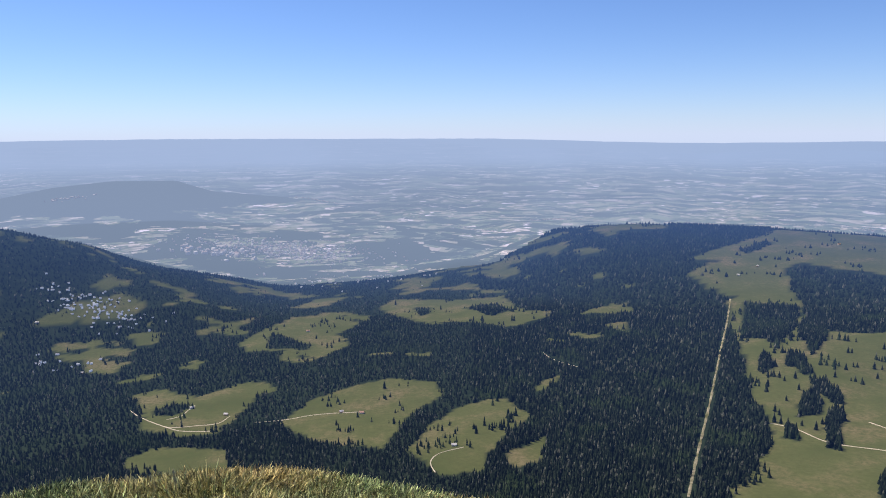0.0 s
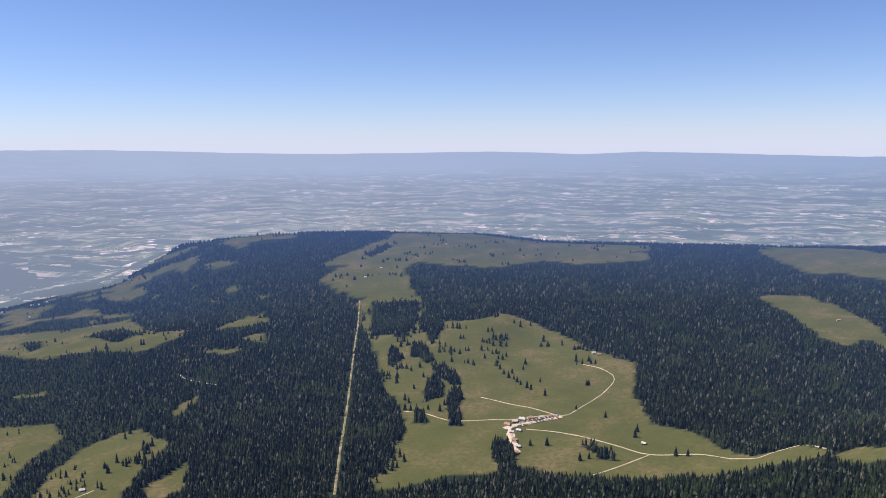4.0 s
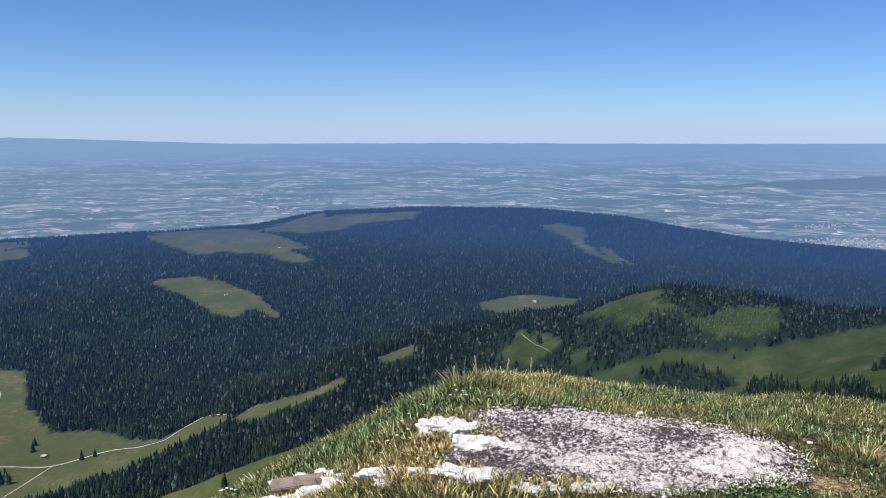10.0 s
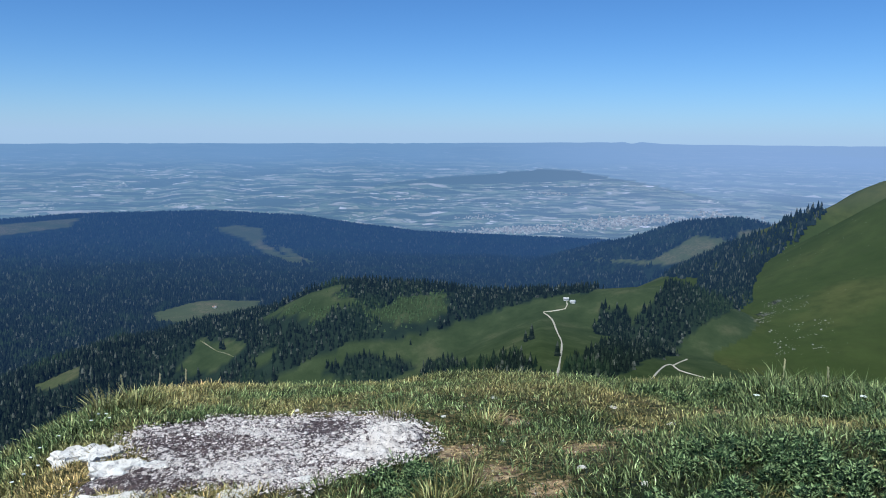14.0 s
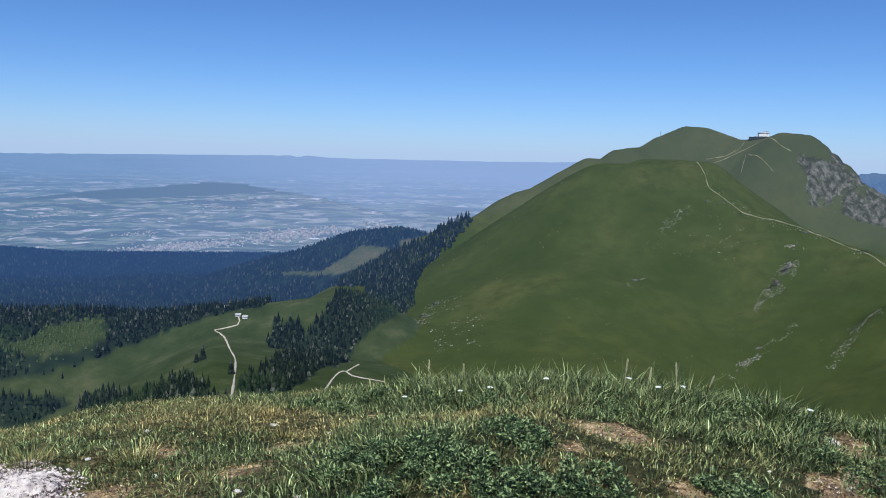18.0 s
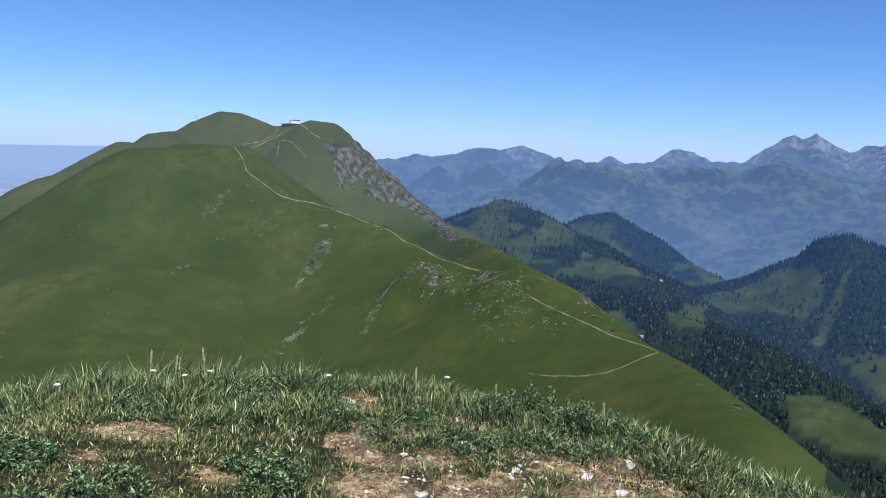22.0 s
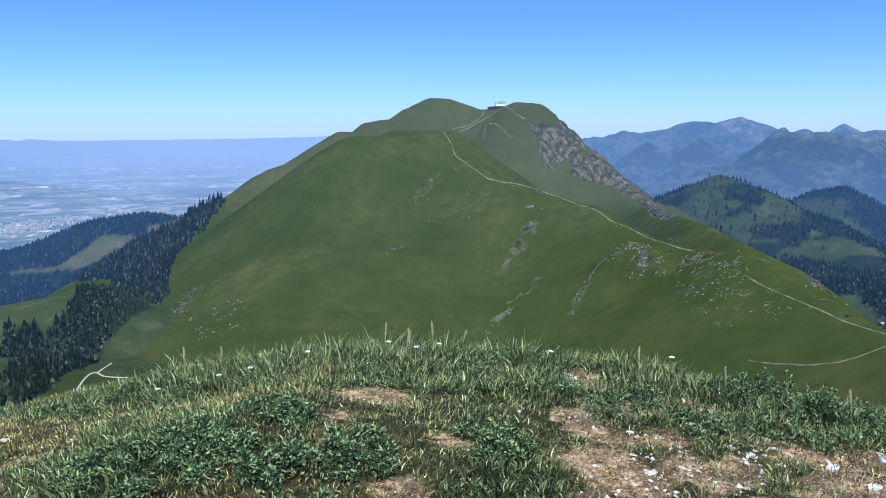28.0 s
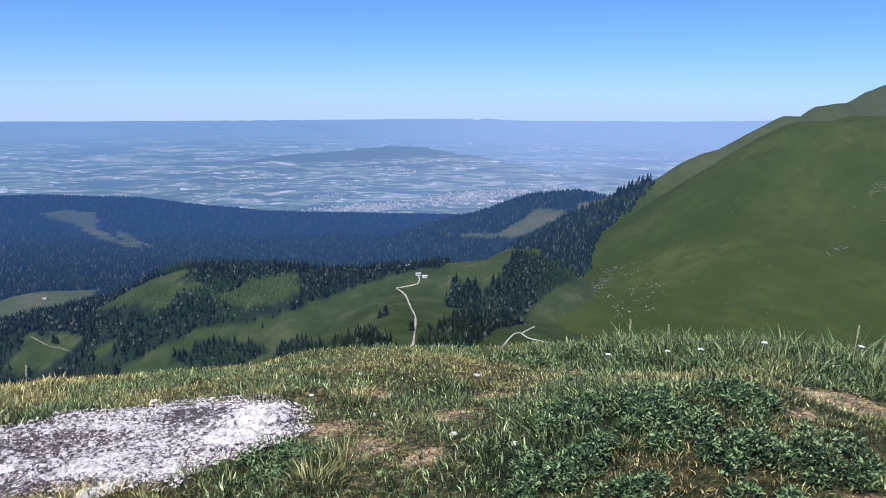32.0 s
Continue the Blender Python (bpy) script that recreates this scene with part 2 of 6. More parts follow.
def leaf_material():
    n = Nodes("broad_leaves")
    chance = n.add("ShaderNodeNewGeometry").outputs["Random Per Island"]
    return n.done(n.ramp(chance, (0.0, (0.006, 0.014, 0.006)), (0.55, (0.045, 0.082, 0.027)), (1.0, (0.34, 0.43, 0.18))))


def plain_colour(name, colour, other, scale, roughness=0.85, bump=0.0):
    """A surface that wavers between two near colours."""
    n = Nodes(name, roughness)
    if bump:
        n.bump(n.noise(scale * 3, 5), bump, 0.05)
    return n.done(n.mix(n.mask(n.noise(scale, 5, 0.65), 0.3, 0.7), colour, other))


def turf_material():
    n = Nodes("turf", 0.95)
    green = n.ramp(n.noise(20.0, 6, 0.8, n.scaled(1.0, 0.7, 1.0)), (0.38, (0.012, 0.016, 0.005)), (0.46, (0.060, 0.060, 0.018)), (0.54, (0.19, 0.145, 0.050)), (0.62, (0.46, 0.33, 0.16)))
    # near-black green stands in for shade between thick blades
    deep_green = n.ramp(n.noise(24.0, 5, 0.75), (0.42, (0.006, 0.010, 0.003)), (0.6, (0.04, 0.06, 0.014)))
    green = n.mix(n.attribute("deep_green"), green, deep_green)
    soil = n.ramp(n.noise(17.0, 7, 0.82, n.scaled(1.0, 0.7, 1.0)), (0.37, (0.040, 0.020, 0.016)), (0.43, (0.27, 0.155, 0.085)), (0.49, (0.64, 0.42, 0.215)), (0.58, (0.92, 0.70, 0.42)))
    soil = n.mix(n.mask(n.noise(4.2, 5, 0.7), 0.40, 0.56), soil, n.mix(0.72, soil, (0.075, 0.038, 0.034)))
    ragged = n.math("ADD", n.attribute("soil"), n.math("MULTIPLY", n.math("SUBTRACT", n.noise(22.0, 5, 0.75), 0.5), 1.3))
    colour = n.mix(n.mask(ragged, 0.35, 0.62), green, soil)
    n.bump(n.noise(28.0, 6, 0.75), 1.0, 0.05)
    return n.done(colour)


def limestone_material():
    n = Nodes("limestone", 0.85)
    white = n.ramp(n.noise(16.0, 8, 0.75), (0.30, (0.38, 0.31, 0.27)), (0.44, (0.70, 0.61, 0.54)), (0.6, (0.90, 0.81, 0.73)))
    amount = n.math("ADD", n.math("MULTIPLY", n.attribute("soil"), 0.16), 0.415)
    grain = n.noise(30.0, 6, 0.85, n.scaled(0.75, 1.0, 1.5))
    dark = n.mask(n.math("SUBTRACT", amount, grain), -0.012, 0.012)
    white = n.mix(dark, white, n.ramp(n.noise(40.0, 4), (0.4, (0.045, 0.030, 0.030)), (0.6, (0.14, 0.098, 0.092))))
    n.bump(n.noise(50.0, 7, 0.75), 0.9, 0.02)
    return n.done(white)


def white_stone_material():
    n = Nodes("white_stone", 0.85)
    white = n.ramp(n.noise(14.0, 8, 0.75), (0.30, (0.30, 0.27, 0.24)), (0.40, (0.68, 0.62, 0.55)), (0.6, (0.86, 0.80, 0.72)))
    white = n.mix(n.mask(n.noise(60.0, 5, 0.75), 0.40, 0.35), white, (0.12, 0.10, 0.09))
    n.bump(n.noise(24.0, 7, 0.75), 0.8, 0.02)
    return n.done(white)


def chip_material():
    n = Nodes("limestone_chips", 0.85)
    chance = n.add("ShaderNodeNewGeometry").outputs["Random Per Island"]
    colour = n.ramp(chance, (0.0, (0.11, 0.082, 0.078)), (0.30, (0.36, 0.29, 0.265)), (0.5, (0.74, 0.64, 0.57)), (1.0, (0.92, 0.84, 0.76)))
    return n.done(n.mix(n.mask(n.noise(90.0, 4, 0.7), 0.42, 0.38), colour, (0.14, 0.12, 0.11)))


def crumb_material():
    n = Nodes("soil_crumbs", 0.95)
    chance = n.add("ShaderNodeNewGeometry").outputs["Random Per Island"]
    return n.done(n.ramp(chance, (0.0, (0.05, 0.028, 0.022)), (0.45, (0.20, 0.125, 0.085)), (0.8, (0.46, 0.34, 0.22)), (1.0, (0.80, 0.74, 0.64))))


def blade_material():
    n = Nodes("grass_blades", 0.5)
    n.bsdf.inputs["Specular IOR Level"].default_value = 0.12
    chance = n.add("ShaderNodeNewGeometry").outputs["Random Per Island"]
    fresh = n.ramp(chance, (0.0, (0.007, 0.015, 0.006)), (0.42, (0.045, 0.072, 0.024)), (0.76, (0.150, 0.200, 0.070)), (1.0, (0.37, 0.44, 0.20)))
    straw = n.ramp(chance, (0.0, (0.085, 0.078, 0.026)), (0.4, (0.255, 0.180, 0.058)), (1.0, (0.58, 0.41, 0.18)))
    colour = n.mix(n.attribute("dry"), fresh, straw)
    both = n.add("ShaderNodeCombineXYZ")
    for k in range(3):
        n.link(n.attribute("tone"), both.inputs[k])
    return n.done(n.mix(1.0, colour, both.outputs[0], "MULTIPLY"))


LAND, MOUNTAIN, PLAIN, RANGE, FAR_RIDGE = land_material(), mountain_material(), plain_material(), range_material(), ridge_far_material()
NEEDLES = needles_material()
LEAVES, TURF, LIMESTONE, WHITE_STONE, BLADES, CHIPS = leaf_material(), turf_material(), limestone_material(), white_stone_material(), blade_material(), chip_material()
CRUMBS = crumb_material()
BUSHES = plain_colour("bush_leaves", (0.016, 0.034, 0.016), (0.060, 0.092, 0.040), 0.25)
GRAVEL = plain_colour("gravel_road", (0.34, 0.30, 0.22), (0.50, 0.45, 0.36), 0.4)
TRODDEN = plain_colour("trodden_path", (0.058, 0.070, 0.024), (0.27, 0.245, 0.175), 0.07)
SCREE = plain_colour("scree", (0.12, 0.115, 0.09), (0.33, 0.315, 0.27), 0.3)
BARK = plain_colour("bark", (0.10, 0.075, 0.055), (0.16, 0.12, 0.09), 3.0)
PLASTER = plain_colour("white_plaster", (0.70, 0.67, 0.60), (0.82, 0.80, 0.75), 0.8)
PLANKS = plain_colour("weathered_planks", (0.20, 0.13, 0.085), (0.32, 0.22, 0.15), 1.5)
ROOFING = plain_colour("roof_tiles", (0.26, 0.15, 0.11), (0.38, 0.25, 0.19), 1.2)
METAL_ROOF = plain_colour("metal_roof", (0.34, 0.33, 0.32), (0.48, 0.47, 0.46), 0.7, 0.6)
DARK_GLASS = plain_colour("dark_window", (0.03, 0.04, 0.05), (0.06, 0.07, 0.08), 0.5, 0.15)
CAR_PAINTS = [plain_colour("car_paint", c, tuple(v * 0.85 for v in c), 0.5, 0.3) for c in ((0.75, 0.75, 0.75), (0.45, 0.08, 0.06), (0.10, 0.12, 0.18), (0.30, 0.31, 0.33))]
RUBBER = plain_colour("rubber", (0.02, 0.02, 0.02), (0.035, 0.035, 0.035), 5.0)
PETALS = plain_colour("white_petals", (0.72, 0.74, 0.66), (0.82, 0.82, 0.78), 40.0)
STALKS = plain_colour("stalks", (0.10, 0.15, 0.05), (0.17, 0.20, 0.08), 20.0)
STRAW = plain_colour("straw", (0.30, 0.27, 0.14), (0.48, 0.42, 0.24), 20.0)
BOARD = plain_colour("weathered_board", (0.20, 0.14, 0.11), (0.34, 0.26, 0.21), 18.0, 0.9, 0.5)


# ---- building helpers ----
def mesh_from(name, verts, faces, *materials, smooth=False):
    """A mesh from arrays of vertices and of faces that all have as many corners."""
    verts, faces = np.asarray(verts, np.float32), np.asarray(faces, np.int32)
    mesh = bpy.data.meshes.new(name)
    mesh.vertices.add(len(verts))
    mesh.vertices.foreach_set("co", verts.ravel())
    corners = faces.shape[1]
    mesh.loops.add(faces.size)
    mesh.loops.foreach_set("vertex_index", faces.ravel())
    mesh.polygons.add(len(faces))
    mesh.polygons.foreach_set("loop_start", np.arange(0, faces.size, corners, dtype=np.int32))
    if smooth:
        mesh.polygons.foreach_set("use_smooth", np.ones(len(faces), bool))
    for material in materials:
        mesh.materials.append(material)
    mesh.update()
    mesh.validate()
    return mesh


def part(name, bm, material, parent, label=""):
    """Links a bmesh as one mesh object under a thing or a part."""
    mesh = bpy.data.meshes.new(name)
    bm.to_mesh(mesh)
    bm.free()
    mesh.materials.append(material)
    ob = new(name, mesh)
    ob.parent = parent
    if label:
        tagged(ob, label)
    return ob


# ---- the land ----
def lattice(ix, iy, seed):
    h = (ix * 374761393 + iy * 668265263 + seed * 974634777) & 0xFFFFFFFF
    h = ((h ^ (h >> 13)) * 1274126177) & 0xFFFFFFFF
    return ((h ^ (h >> 16)) & 0xFFFF) / 65535.0


def vnoise(x, y, seed=0):
    """Smooth value noise from 0 to 1 on arrays."""
    x0, y0 = np.floor(x), np.floor(y)
    ix, iy = x0.astype(np.int64), y0.astype(np.int64)
    u, v = x - x0, y - y0
    u, v = u * u * (3 - 2 * u), v * v * (3 - 2 * v)
    a, b = lattice(ix, iy, seed), lattice(ix + 1, iy, seed)
    c, d = lattice(ix, iy + 1, seed), lattice(ix + 1, iy + 1, seed)
    return (a * (1 - u) + b * u) * (1 - v) + (c * (1 - u) + d * u) * v


def fbm(x, y, octaves=4, seed=0):
    total, amp, norm = 0.0, 1.0, 0.0
    for k in range(octaves):
        total = total + amp * vnoise(x * 2**k + 17.3 * k, y * 2**k - 9.1 * k, seed + k)
        norm, amp = norm + amp, amp * 0.5
    return total / norm * 2 - 1


def softmax(a, b, k):
    h = np.clip(0.5 + 0.5 * (a - b) / k, 0, 1)
    return b + (a - b) * h + k * h * (1 - h)


def ridge(x, y, crest, width, left, right):
    """Height of a ridge over x, y: its crest line, the crest's roundness and the slopes to its left and right."""
    near = np.full(np.shape(x), 1e9)
    total, heights, slopes = 0.0, 0.0, 0.0
    for (ax, ay, az), (bx, by, bz) in zip(crest, crest[1:]):
        dx, dy = bx - ax, by - ay
        t = np.clip(((x - ax) * dx + (y - ay) * dy) / (dx * dx + dy * dy), 0, 1)
        ox, oy = x - ax - t * dx, y - ay - t * dy
        d = np.hypot(ox, oy)
        side = np.clip((dx * oy - dy * ox) / (np.hypot(dx, dy) * (d + 30.0)), -1, 1) * 0.5 + 0.5
        weight = 1.0 / (d * d + 9.0) ** 2
        total = total + weight
        heights = heights + weight * (az + (bz - az) * t)
        slopes = slopes + weight * (right + (left - right) * side)
        near = np.minimum(near, d)
    return heights / total - slopes / total * (np.sqrt(near * near + width * width) - width)


# Heights of the land below the ridges: a row for each distance, a column for each bearing.
BEARINGS = [-35, 5, 40, 75, 100, 130, 160, 195]
BASE = {
    30: [-20, -20, -20, -18, -15, -15, -18, -22],
    150: [-110, -110, -110, -90, -65, -70, -80, -100],
    400: [-290, -290, -280, -220, -140, -150, -170, -230],
    860: [-420, -420, -405, -340, -190, -260, -290, -310],
    1250: [-440, -425, -400, -345, -320, -330, -330, -350],
    1800: [-455, -430, -385, -340, -370, -350, -350, -370],
    2600: [-475, -440, -365, -380, -400, -380, -390, -395],
    3300: [-482, -480, -440, -430, -430, -420, -400, -400],
    4200: [-441, -441, -441, -441, -441, -430, -400, -400],
    4600: [-338, -338, -338, -338, -338, -360, -390, -390],
    4850: [-210, -210, -210, -210, -210, -260, -380, -380],
}
NORTH_HILL = [(-656, 1698, -457), (-452, 2030, -456), (-246, 2267, -444), (28, 2500, -404), (314, 2581, -313), (560, 2590, -296), (851, 2510, -299), (1166, 2324, -303), (1404, 2129, -326), (1881, 1722, -323), (2129, 1404, -308)]
EAST_HILL = [(1945, 1800, -344), (2200, 1565, -330), (2436, 1381, -292), (2673, 1124, -287), (2855, 742, -293), (2916, 446, -313), (2895, 161, -348), (2899, -62, -374), (2842, -578, -388)]
PASTURE_DOME = [(672, 1452, -390), (839, 1479, -377), (909, 1377, -404), (926, 1180, -421)]
MID_HILL = [(853, 286, -233), (870, 230, -216), (874, 170, -206), (863, 109, -177), (856, 82, -168), (849, 43, -165), (850, -20, -170), (846, -83, -177), (818, -140, -169), (758, -255, -150)]
FOREST_SPUR = [(857, 200, -246), (826, 303, -259), (773, 421, -309), (684, 521, -354), (591, 611, -381), (468, 709, -393)]
NEAR_RIB = [(417, 432, -290), (426, 379, -264), (424, 334, -240), (419, 290, -218), (413, 245, -196)]
ROUND_HILL = [(2174, -336, -369), (2121, -584, -294), (2062, -767, -229), (1972, -857, -212), (1926, -956, -227), (1929, -948, -248), (1813, -1060, -305)]
MOUNTAIN_TOP = [(1139, -865, -3), (1150, -915, 0), (1159, -950, 18), (1166, -985, 22), (1185, -1025, 23), (1178, -1068, 46), (1161, -1115, 67), (1133, -1144, 65), (1066, -1166, 43), (1024, -1177, 43), (979, -1176, 55), (933, -1188, 51), (895, -1192, 29), (824, -1193, -26), (750, -1182, -77), (668, -1150, -121)]
MOUNTAIN_WEST = [(1139, -865, -5), (1173, -764, -58), (1163, -645, -108), (1104, -543, -158), (1007, -443, -193), (894, -350, -212), (722, -239, -211)]
MOUNTAIN_FACE = [(946, -832, 1), (866, -831, 1), (813, -827, -1), (770, -800, -34), (698, -798, -61), (556, -807, -92), (473, -766, -109), (403, -737, -119)]
MOUNTAIN_SHOULDER = [(822, -824, -6), (868, -764, -5), (902, -715, -7)]
MOUNTAIN_SPINE = [(892, -773, -32), (819, -657, -81), (719, -542, -128), (605, -427, -165), (501, -330, -179)]
SADDLE_RIDGE = [(403, -737, -119), (352, -718, -119), (283, -662, -106), (223, -611, -117), (159, -548, -126), (110, -488, -124), (78, -433, -121), (55, -387, -117), (34, -329, -107)]
SADDLE_BACK = [(668, -1150, -123), (557, -1040, -125), (451, -915, -120), (329, -762, -118), (260, -693, -121)]
KNOB = [(425, -692, -114), (405, -690, -114), (383, -680, -122), (366, -661, -133)]
KNOLL = [(355, -706, -116), (334, -694, -114), (316, -675, -123)]
WOOD_HILL = [(866, -1405, -165), (759, -1409, -122), (675, -1407, -85), (593, -1378, -102), (486, -1345, -140), (382, -1295, -171), (308, -1212, -204)]
WOOD_HILL_FAR = [(768, -1901, -196), (668, -1885, -144), (600, -1887, -131), (501, -1885, -177), (392, -1859, -236), (303, -1825, -263)]
FOREST_RIB = [(422, -1177, -191), (226, -1056, -209), (122, -973, -215), (37, -900, -235), (-33, -840, -253), (-72, -797, -264)]
SOUTH_HILL = [(276, -1424, -237), (215, -1485, -210), (140, -1524, -170), (99, -1537, -125), (55, -1539, -115), (15, -1530, -129), (-60, -1499, -149), (-162, -1471, -174), (-263, -1426, -197)]
RANGE_FAR = [(2694, -3852, -44), (2500, -3980, -10), (2298, -4100, 17), (2163, -4173, 43), (2057, -4227, 33), (1934, -4284, 61), (1775, -4352, 15), (1551, -4437, -18), (1456, -4469, 26), (1358, -4500, -12), (1196, -4546, -6)]
RANGE_PEAKS = [(2308, -3509, -210), (2208, -3573, -116), (2125, -3623, -65), (2038, -3673, -111), (1972, -3709, -72), (1907, -3742, -31), (1835, -3778, -74), (1695, -3843, -130)]
RANGE_HORN = [(1500, -3273, -134), (1394, -3320, -62), (1340, -3342, 2), (1321, -3349, 6), (1295, -3359, -17), (1188, -3399, -13), (1039, -3447, -19), (803, -3561, -21), (588, -3653, -19), (423, -3676, 17), (314, -3637, -20), (145, -3597, -62)]
RANGE_RIGHT = [(1266, -4371, -39), (1190, -4392, 6), (1081, -4420, 77), (969, -4446, 74), (881, -4464, 41), (727, -4492, 40), (573, -4464, 106), (512, -4471, 169), (460, -4477, 176), (404, -4482, 135), (359, -4486, 187), (249, -4443, 95), (4, -4400, 140), (-149, -4348, 175), (-268, -4292, 202), (-375, -4284, 225), (-481, -4273, 209), (-811, -4223, 171)]
RANGE_NEAR = [(-87, -2999, -112), (-186, -2995, -43), (-295, -2986, 23), (-495, -2959, 101)]
SPUR_A = [(2125, -3623, -65), (2072, -3422, -162), (2030, -3212, -244), (1977, -3009, -297)]
SPUR_B = [(1907, -3742, -37), (1876, -3533, -132), (1825, -3334, -224)]
SPUR_C = [(1340, -3342, -3), (1358, -3172, -93), (1374, -2946, -197), (1355, -2677, -284)]
SPUR_D = [(1002, -3458, -23), (919, -3274, -113), (786, -2947, -233)]
SPUR_E = [(413, -3677, 13), (490, -3516, -55), (616, -3293, -143), (717, -3119, -188)]
SPUR_F = [(679, -3587, -17), (672, -3435, -69), (696, -3277, -139)]
SPUR_G = [(248, -4443, 86), (178, -4046, -43), (235, -3643, -137), (326, -3284, -191)]
SPUR_H = [(3, -4400, 128), (-75, -4000, -7), (-47, -3550, -112), (28, -3150, -188)]
SPUR_I = [(-376, -4284, 214), (-248, -3993, 81), (-272, -3590, -22)]
SPUR_J = [(459, -4477, 164), (468, -4225, 55)]
SPUR_K = [(358, -4486, 175), (290, -4241, 60)]
HORN = [(1358, -3323, -61), (1341, -3330, 2), (1317, -3340, 6), (1301, -3346, -28)]
WEST_HILL = [(-2104, 2922, -267), (-1937, 3094, -238), (-1779, 3244, -202), (-1600, 3392, -185), (-1359, 3495, -189), (-1198, 3554, -246), (-861, 3701, -286)]
WEST_WOOD = [(-1346, 1866, -188), (-1226, 1946, -231), (-1091, 1968, -264), (-931, 1938, -330), (-734, 1807, -391)]
PLAIN_HILL = [(4600, 46, -282), (4581, -418, -240), (4535, -770, -204), (4493, -987, -214), (4449, -1168, -246)]
JURA = [(-2786, 4007, -8), (-1785, 4542, 0), (126, 4879, -12), (918, 4793, -38), (1414, 4671, -48), (2319, 4294, -41), (2595, 4133, -50), (2801, 3996, -62), (3104, 3765, -47), (3691, 3192, -70), (3891, 2946, -80), (4566, 1721, -70), (4539, 1791, -70), (4879, 79, -58), (4673, -1407, -35), (4529, -1818, -63), (4719, -1243, -46), (4197, -2490, -43), (4054, -2716, -38), (3429, -3473, -13)]
RIDGES = [
    (NORTH_HILL, 120, 0.25, 0.12, 20, 4),
    (EAST_HILL, 120, 0.3, 0.16, 20, 4),
    (PASTURE_DOME, 150, 0.25, 0.25, 20, 3),
    (MID_HILL, 50, 0.5, 0.5, 12, 3),
    (FOREST_SPUR, 30, 0.4, 0.55, 12, 3),
    (NEAR_RIB, 15, 0.6, 0.7, 6, 2),
    (ROUND_HILL, 70, 0.3, 0.25, 15, 3),
    (MOUNTAIN_TOP, 20, 0.85, 0.85, 5, 5),
    (MOUNTAIN_WEST, 40, 0.9, 0.45, 15, 4),
    (MOUNTAIN_FACE, 22, 0.95, 0.5, 7, 3),
    (MOUNTAIN_SHOULDER, 30, 0.68, 0.75, 8, 3),
    (MOUNTAIN_SPINE, 110, 0.45, 0.42, 14, 3),
    (SADDLE_RIDGE, 18, 0.9, 0.5, 8, 3),
    (SADDLE_BACK, 10, 0.8, 0.6, 6, 3),
    (KNOB, 4, 0.95, 0.9, 4, 3),
    (KNOLL, 5, 0.8, 0.8, 4, 3),
    (WOOD_HILL, 25, 0.5, 0.5, 10, 6),
    (WOOD_HILL_FAR, 25, 0.5, 0.5, 10, 6),
    (FOREST_RIB, 20, 0.45, 0.45, 10, 5),
    (SOUTH_HILL, 22, 0.45, 0.42, 10, 8),
    (RANGE_FAR, 5, 0.6, 0.6, 3, 16),
    (RANGE_PEAKS, 4, 0.7, 0.7, 3, 14),
    (RANGE_HORN, 8, 0.5, 0.5, 5, 18),
    (RANGE_RIGHT, 3, 0.6, 0.6, 3, 20),
    (RANGE_NEAR, 25, 0.4, 0.4, 10, 16),
    (SPUR_A, 8, 0.55, 0.55, 5, 14),
    (SPUR_B, 8, 0.55, 0.55, 5, 14),
    (SPUR_C, 8, 0.55, 0.55, 5, 14),
    (SPUR_D, 8, 0.55, 0.55, 5, 14),
    (SPUR_E, 8, 0.55, 0.55, 5, 14),
    (SPUR_F, 8, 0.55, 0.55, 5, 14),
    (SPUR_G, 8, 0.55, 0.55, 5, 14),
    (SPUR_H, 8, 0.55, 0.55, 5, 14),
    (SPUR_I, 8, 0.55, 0.55, 5, 14),
    (SPUR_J, 8, 0.55, 0.55, 5, 14),
    (SPUR_K, 8, 0.55, 0.55, 5, 14),
    (HORN, 2, 1.6, 1.6, 2, 0),
    (WEST_HILL, 60, 0.3, 0.2, 15, 0),
    (WEST_WOOD, 50, 0.3, 0.3, 15, 3),
    (PLAIN_HILL, 60, 0.2, 0.2, 15, 0),
    (JURA, 12, 0.8, 0.8, 3, 0),
]


def land(x, y):
    """The height of the land at x, y beyond the summit."""
    r, b = np.hypot(x, y), np.degrees(np.arctan2(x, y))
    b = np.where(b < -80, b + 360, b)
    rings = np.array(sorted(BASE), float)
    table = np.array([BASE[k] for k in sorted(BASE)], float)
    cols = np.clip(np.interp(b, BEARINGS, np.arange(len(BEARINGS))), 0, len(BEARINGS) - 1.001)
    rows = np.clip(np.interp(r, rings, np.arange(len(rings))), 0, len(rings) - 1.001)
    ci, ri = cols.astype(int), rows.astype(int)
    cu, ru = cols - ci, rows - ri
    z = (table[ri, ci] * (1 - cu) + table[ri, ci + 1] * cu) * (1 - ru) + (table[ri + 1, ci] * (1 - cu) + table[ri + 1, ci + 1] * cu) * ru
    z = z + fbm(x / 260, y / 260, 4, 3) * 14 * np.clip(r / 1200 - 0.2, 0, 1)
    for crest, width, left, right, soft, rough in RIDGES:
        near = ridge(x, y, crest, width, left, right)
        if rough:
            if rough > 12:
                near = near + rough * 0.6 * fbm(x / 70, y / 70, 3, 15)
            lumps = np.abs(fbm(x / (rough * 12), y / (rough * 12), 5, 11))
            near = near - rough * (3.3 if rough > 12 else 1.0) * lumps * np.clip((crest_top(crest) - near) / 60, 0, 1)
        z = softmax(near, z, soft)
    return z


def crest_top(crest):
    return max(p[2] for p in crest)

OPEN = []


def clearing(*corners):
    OPEN.append(np.array(corners, float))


